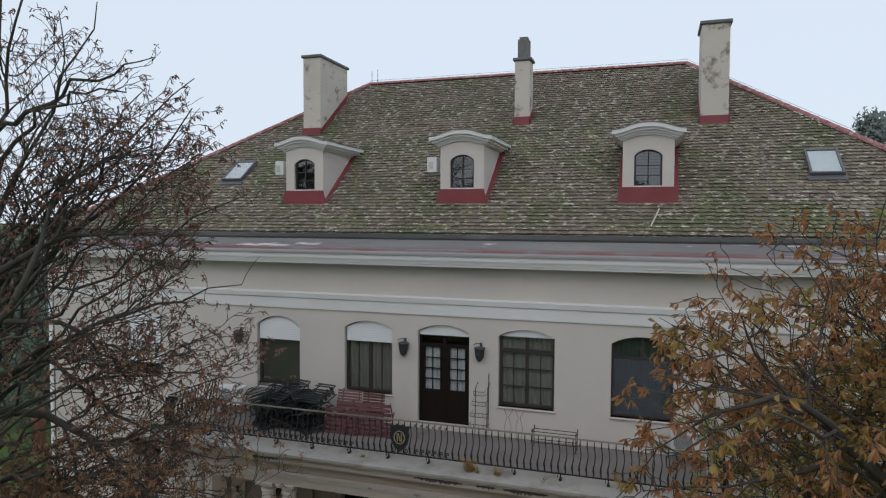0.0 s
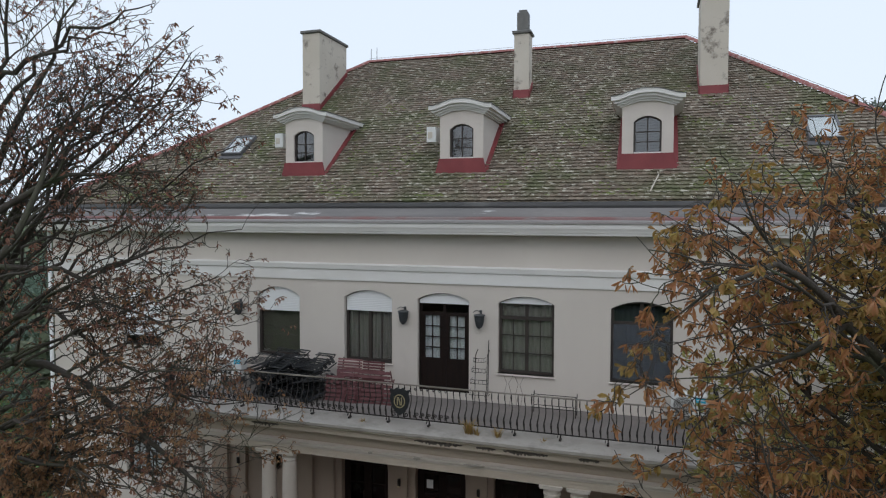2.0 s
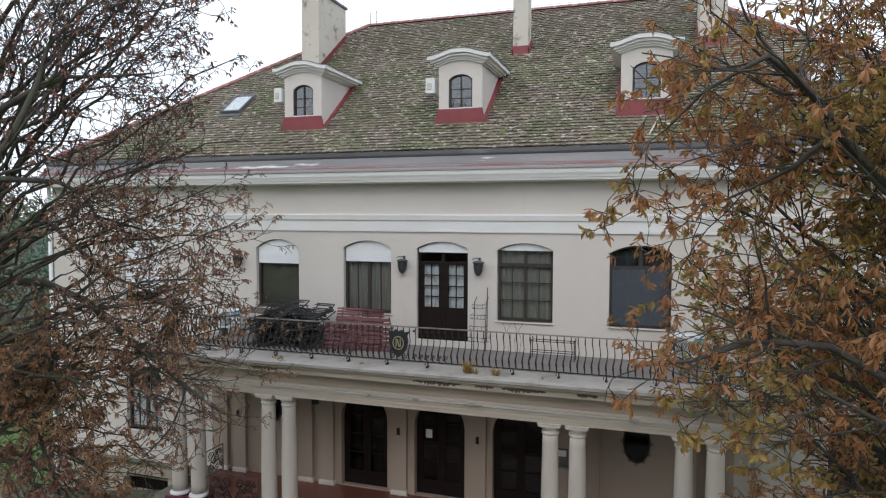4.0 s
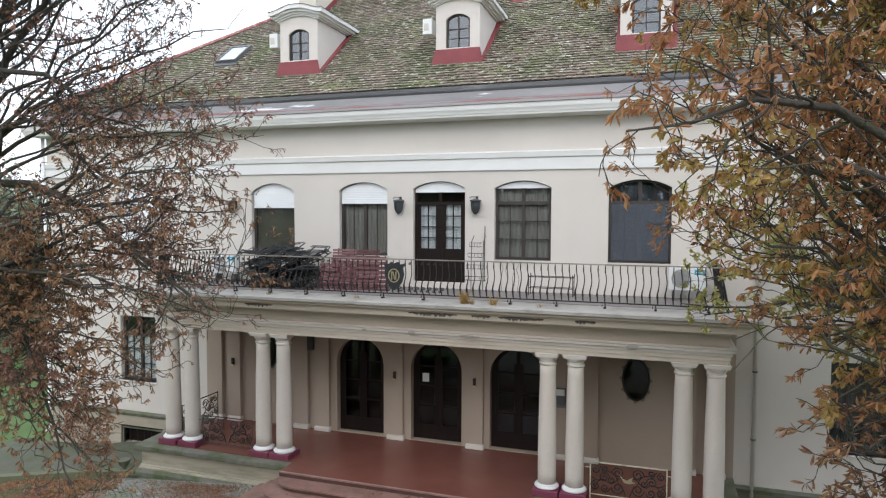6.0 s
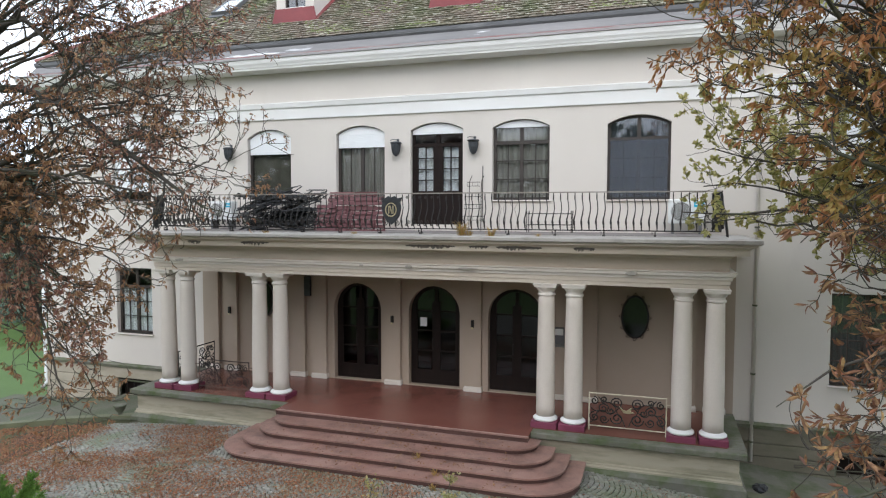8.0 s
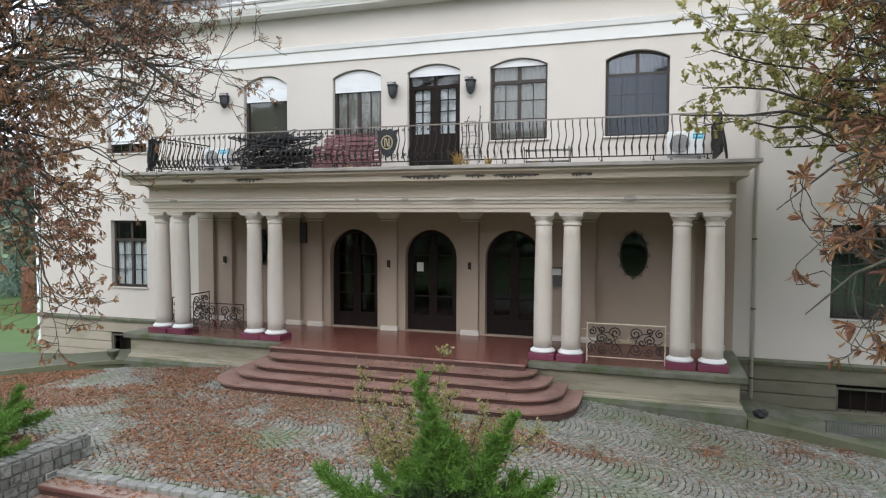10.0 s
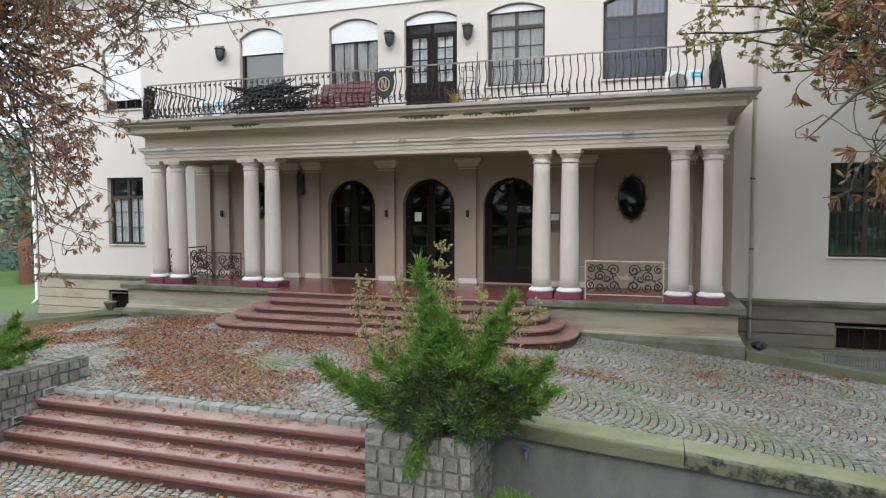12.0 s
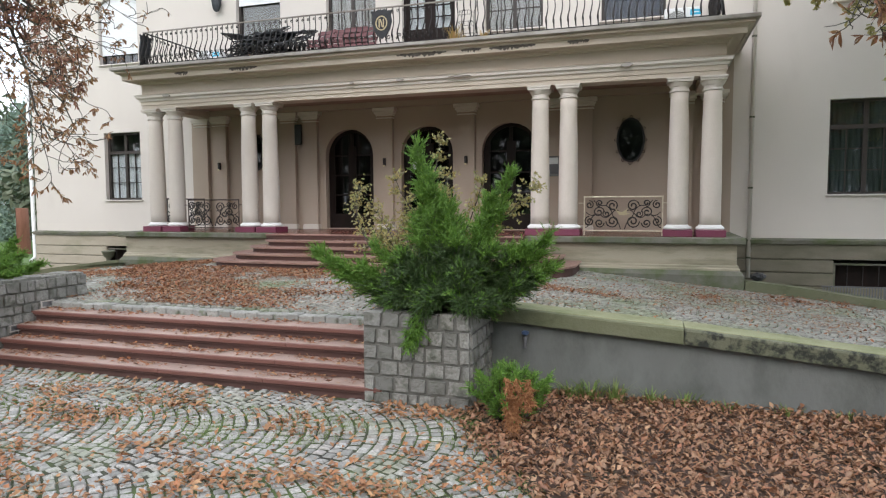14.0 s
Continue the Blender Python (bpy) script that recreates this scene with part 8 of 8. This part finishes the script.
litter("leaf_crumbs", "small broken brown leaves strewn over the drive", 11000, on_drive_all, LITTER, 0.045, 8)
litter("leaf_scatter", "brown leaves scattered on the forecourt setts", 8500, on_court, LITTER_COURT, 0.066, 3, 0.4)
litter("leaf_scatter", "curled brown leaves lying on the stairs", 1500, on_stairs, LITTER_ORANGE, 0.065, 4)
def on_entrance(rng):
    k = rng.randint(0, 3)
    xl, xr, yf, r = STEPS[k]
    x, back = rng.uniform(xl + r, xr - r), STEPS[k + 1][2] if k < 3 else 13.7
    if heaped(x * 1.8 + 5 * k, k * 2.0) < 0.0 and rng.random() > 0.2:
        return None
    return (x, yf + 0.04 + (back - yf - 0.05) * rng.random(), -0.494 + 0.125 * k + rng.uniform(0, 0.01))


litter("leaf_scatter", "brown leaves blown onto the entrance steps", 420, on_entrance, LITTER, 0.07, 12)
litter("leaf_scatter", "brown leaves in the planting behind the wall", 900, on_planter, LITTER, 0.11, 5)


def court_grass(rng):
    x, y = rng.uniform(-7, 0.4), rng.uniform(3.8, 6.4)
    return (x, y) if x < bed_edge(y) + 0.15 and noise.noise((x * 0.8, y * 0.8, 4)) > 0.12 - (0.5 if x > bed_edge(y) - 0.3 else 0) else None


rng = random.Random(6)
v, f = [], []
while len(f) < 9000:
    q = court_grass(rng)
    if q:
        a, h = rng.uniform(0, 6.28), rng.uniform(0.02, 0.04)
        p, d = Vector((*q, -1.410)), Vector((math.cos(a), math.sin(a), 0))
        i = len(v)
        v += [p - d * 0.006, p + d * 0.006, p + Vector((rng.uniform(-.02, .02), rng.uniform(-.02, .02), h))]
        f.append((i, i + 1, i + 2))
tagged(raw("joint_grass", v, f, BLADE), "moss and grass sprouting between the setts", "grass", kind="stuff")


def sett_mesh(rng, w, l, crown=False):
    """A worn granite sett: a bevelled block with a rounded top; crown adds a second ring of rounding."""
    x, y = w / 2, l / 2
    j = lambda r: rng.uniform(-r, r)
    b = [(-x, -y, -0.05), (x, -y, -0.05), (x, y, -0.05), (-x, y, -0.05)]
    m = [(a + j(.06) * w, c + j(.06) * l, -0.020) for a, c, _ in b]
    rings, tilt = [b, m], (j(.004), j(.004))
    for f, z in (((0.93, -0.008), (0.70, 0.0)) if crown else ((0.84, 0.0),)):
        rings.append([(a * f, c * f, z + tilt[0] * (1 if a > 0 else -1) + tilt[1] * (1 if c > 0 else -1)) for a, c, _ in m])
    top = 4 * (len(rings) - 1)
    f = [(top, top + 1, top + 2, top + 3)]
    for r in range(len(rings) - 1):
        for k in range(4):
            n = (k + 1) % 4
            f.append((4 * r + k, 4 * r + n, 4 * r + 4 + n, 4 * r + 4 + k))
    return [q for r in rings for q in r], f


def setts(x0, x1, y0, y1, height, inside, pitch, bay, sag, seed, turn=0.0, snug=1.0, gap=0.0):
    """Places of setts laid in segmental arcs: pose and size of each."""
    rng = random.Random(seed)
    out, c, s = [], math.cos(turn), math.sin(turn)
    cx, cy = (x0 + x1) / 2, (y0 + y1) / 2
    R = max(x1 - x0, y1 - y0) * 0.75
    half = 2 * math.atan(2 * sag / bay)
    run = bay / math.sin(half) * half
    nb, nr, ns = int(2 * R / bay) + 1, int((2 * R + sag) / pitch) + 2, int(round(run / pitch))
    for b in range(nb):
        for r in range(nr):
            for k in range(ns):
                th = ((k + 0.5 + 0.35 * (r % 2) - 0.17 + rng.uniform(-0.06, 0.06)) / ns * 2 - 1) * half
                lx, ly = -R + bay * (b + 0.5 + 0.5 * math.sin(th) / math.sin(half)), -R - sag + pitch * r + sag * (1 - (1 - math.cos(th)) / (1 - math.cos(half))) + rng.uniform(-0.004, 0.004)
                x, y = cx + c * lx - s * ly, cy + s * lx + c * ly
                if not (x0 < x < x1 and y0 < y < y1 and inside(x, y)):
                    continue
                out.append((x, y, height(x, y) + rng.uniform(-0.005, 0.005), turn - th + rng.uniform(-0.04, 0.04), snug * run / ns * (rng.uniform(0.80, 0.92) - gap), snug * pitch * math.cos(th) * rng.uniform(0.84, 0.93)))
    return out


def lay(places, parent, nearest, name, stuff_name, label, seed, mat, crown=False):
    rng = random.Random(seed)
    v, f, singles = [], [], []
    for q in places:
        if nearest(q) and len(singles) < 300:
            singles.append(q)
            continue
        a, b = sett_mesh(rng, q[4], q[5], crown)
        c, s, i = math.cos(q[3]), math.sin(q[3]), len(v)
        v += [(q[0] + c * x - s * y, q[1] + s * x + c * y, q[2] + z) for x, y, z in a]
        f += [tuple(i + k for k in g) for g in b if min(g) > 3]
    tagged(raw(stuff_name, v, f, mat, parent, label), kind="stuff")
    kinds = []
    for _ in range(5 if singles else 0):
        me = bpy.data.meshes.new(name)
        a, b = sett_mesh(rng, 1.0, 1.0, crown)
        me.from_pydata([(x, y, z) for x, y, z in a], [], b)
        me.materials.append(COBBLE_ONE)
        kinds.append(me)
    for q in singles:
        share(name, rng.choice(kinds), Matrix.Translation(q[:3]) @ Matrix.Rotation(q[3], 4, "Z") @ Matrix.Diagonal((q[4], q[5], 1, 1)), parent)


lay(setts(-13.5, 9.0, 7.8, 14.1, lambda x, y: drive(x, y) + 0.012, lambda x, y: not (STEPS[0][0] + 0.3 < x < STEPS[0][1] - 0.3 and y > 12.3), 0.105, 1.35, 0.30, 3, radians(-97), 0.985),
    upper, lambda q: False, "sett", "sett_field", "grey granite setts in arcs", 4, COBBLE)
lay(setts(-10.5, 4.5, 0.5, 6.58, lambda x, y: -1.395, lambda x, y: x < bed_edge(y), 0.116, 1.75, 0.34, 5, radians(-74), 0.97, 0.07),
    lower, lambda q: -3.2 < q[0] < -1.2 and 4.5 < q[1] < 6.4, "sett", "sett_field", "grey granite setts in arcs", 6, COURT_SETT, True)
lay(setts(-10.5, 6.0, -4.0, 0.5, lambda x, y: -1.395, lambda x, y: x < bed_edge(y), 0.118, 1.75, 0.34, 7, radians(-74), 0.97, 0.07),
    lower, lambda q: False, "sett", "sett_field", "grey granite setts in arcs", 8, COURT_SETT)


def roof_tiles():
    rng = random.Random(9)
    gauge, wide, thick, gap = 0.155, 0.178, 0.046, 0.022
    along = Vector((0, 1, PITCH)).normalized()
    up = Vector((0, -PITCH, 1)).normalized()
    slope = (RIDGE_Y - RY0) * math.sqrt(1 + PITCH * PITCH)
    v, f, count = [], [], 0
    half = wide / 2 - 0.003
    shape = [(-half, 0.26, 0.0), (half, 0.26, 0.0), (half, 0.035, thick), (half * 0.55, 0.006, thick), (-half * 0.55, 0.006, thick), (-half, 0.035, thick), (half, 0.035, gap), (half * 0.55, 0.006, gap), (-half * 0.55, 0.006, gap), (-half, 0.035, gap)]
    faces = [(0, 1, 2, 3, 4, 5), (2, 6, 7, 3), (3, 7, 8, 4), (4, 8, 9, 5), (1, 6, 2), (0, 5, 9)]
    one = bpy.data.meshes.new("roof_tile")
    one.from_pydata(shape, [], faces)
    one.materials.append(TILE_ONE)
    rows = int(slope / gauge)
    for r in range(rows):
        y = RY0 + r * gauge / slope * (RIDGE_Y - RY0)
        a, b = roof_span(y)
        x = a + 0.08 + (wide / 2 if r % 2 else 0)
        while x < b - 0.08:
            p = Vector((x + rng.uniform(-0.006, 0.006), 0, 0)) + Vector((0, y, roof_z(y))) + along * (rng.gauss(0, 0.006) - (0.03 if rng.random() < 0.03 else 0)) + up * (0.012 + abs(rng.gauss(0, 0.006)))
            tilt = rng.gauss(0, 0.03)
            ux = (Vector((1, 0, 0)) + along * tilt + up * rng.gauss(0, 0.012)).normalized()
            vy = (along - ux * along.dot(ux) + up * rng.gauss(-0.02, 0.02)).normalized()
            wz = ux.cross(vy)
            if -3.9 < x < -0.1 and 1 <= r < 15 and count < 300:
                m = Matrix((ux, vy, wz)).transposed().to_4x4()
                m.translation = p
                share("roof_tile", one, m, roof)
                count += 1
            else:
                i = len(v)
                v += [p + ux * q[0] + vy * q[1] + wz * q[2] for q in shape]
                f += [tuple(i + k for k in g) for g in faces]
            x += wide
    tagged(raw("tile_field", v, f, TILE, roof, "weathered brown plain tiles with pale lichen"), kind="stuff")


roof_tiles()


def roof_moss():
    """Cushions of moss caught under the tile tails, most near the eaves and below the dormers."""
    rng = random.Random(14)
    v, f = [], []
    while len(f) < 8 * 2600:
        y = RY0 + 0.15 + 4.5 * rng.random() ** 1.8
        a, b = roof_span(y)
        x = rng.uniform(a + 0.2, b - 0.2)
        if noise.noise((x * 0.8, y * 1.3, 3.0)) < 0.05 or any(abs(x - d) < 0.95 and y > 17.75 for d in (-9.94, -4.90, 0.125)):
            continue
        s, c, i = rng.uniform(0.02, 0.055), Vector((x, y, roof_z(y) + 0.055)), len(v)
        v.append(c + Vector((0, -0.25, 1)).normalized() * s * 0.55)
        n = 8
        v += [c + Vector((s * 1.6 * math.cos(t) * rng.uniform(0.6, 1.2), s * math.sin(t) * rng.uniform(0.6, 1.1), s * math.sin(t) * PITCH - 0.02)) for t in (2 * math.pi * k / n for k in range(n))]
        f += [(i, i + 1 + k, i + 1 + (k + 1) % n) for k in range(n)]
    tagged(raw("moss", v, f, ROOFMOSS, roof, "green moss cushions on the tiles", smooth=True), kind="stuff")


ROOFMOSS = varied("roof_moss", [(0.07, 0.10, 0.025), (0.12, 0.16, 0.04), (0.19, 0.21, 0.07), (0.22, 0.23, 0.13)], grain=60, bump=0.6)
roof_moss()
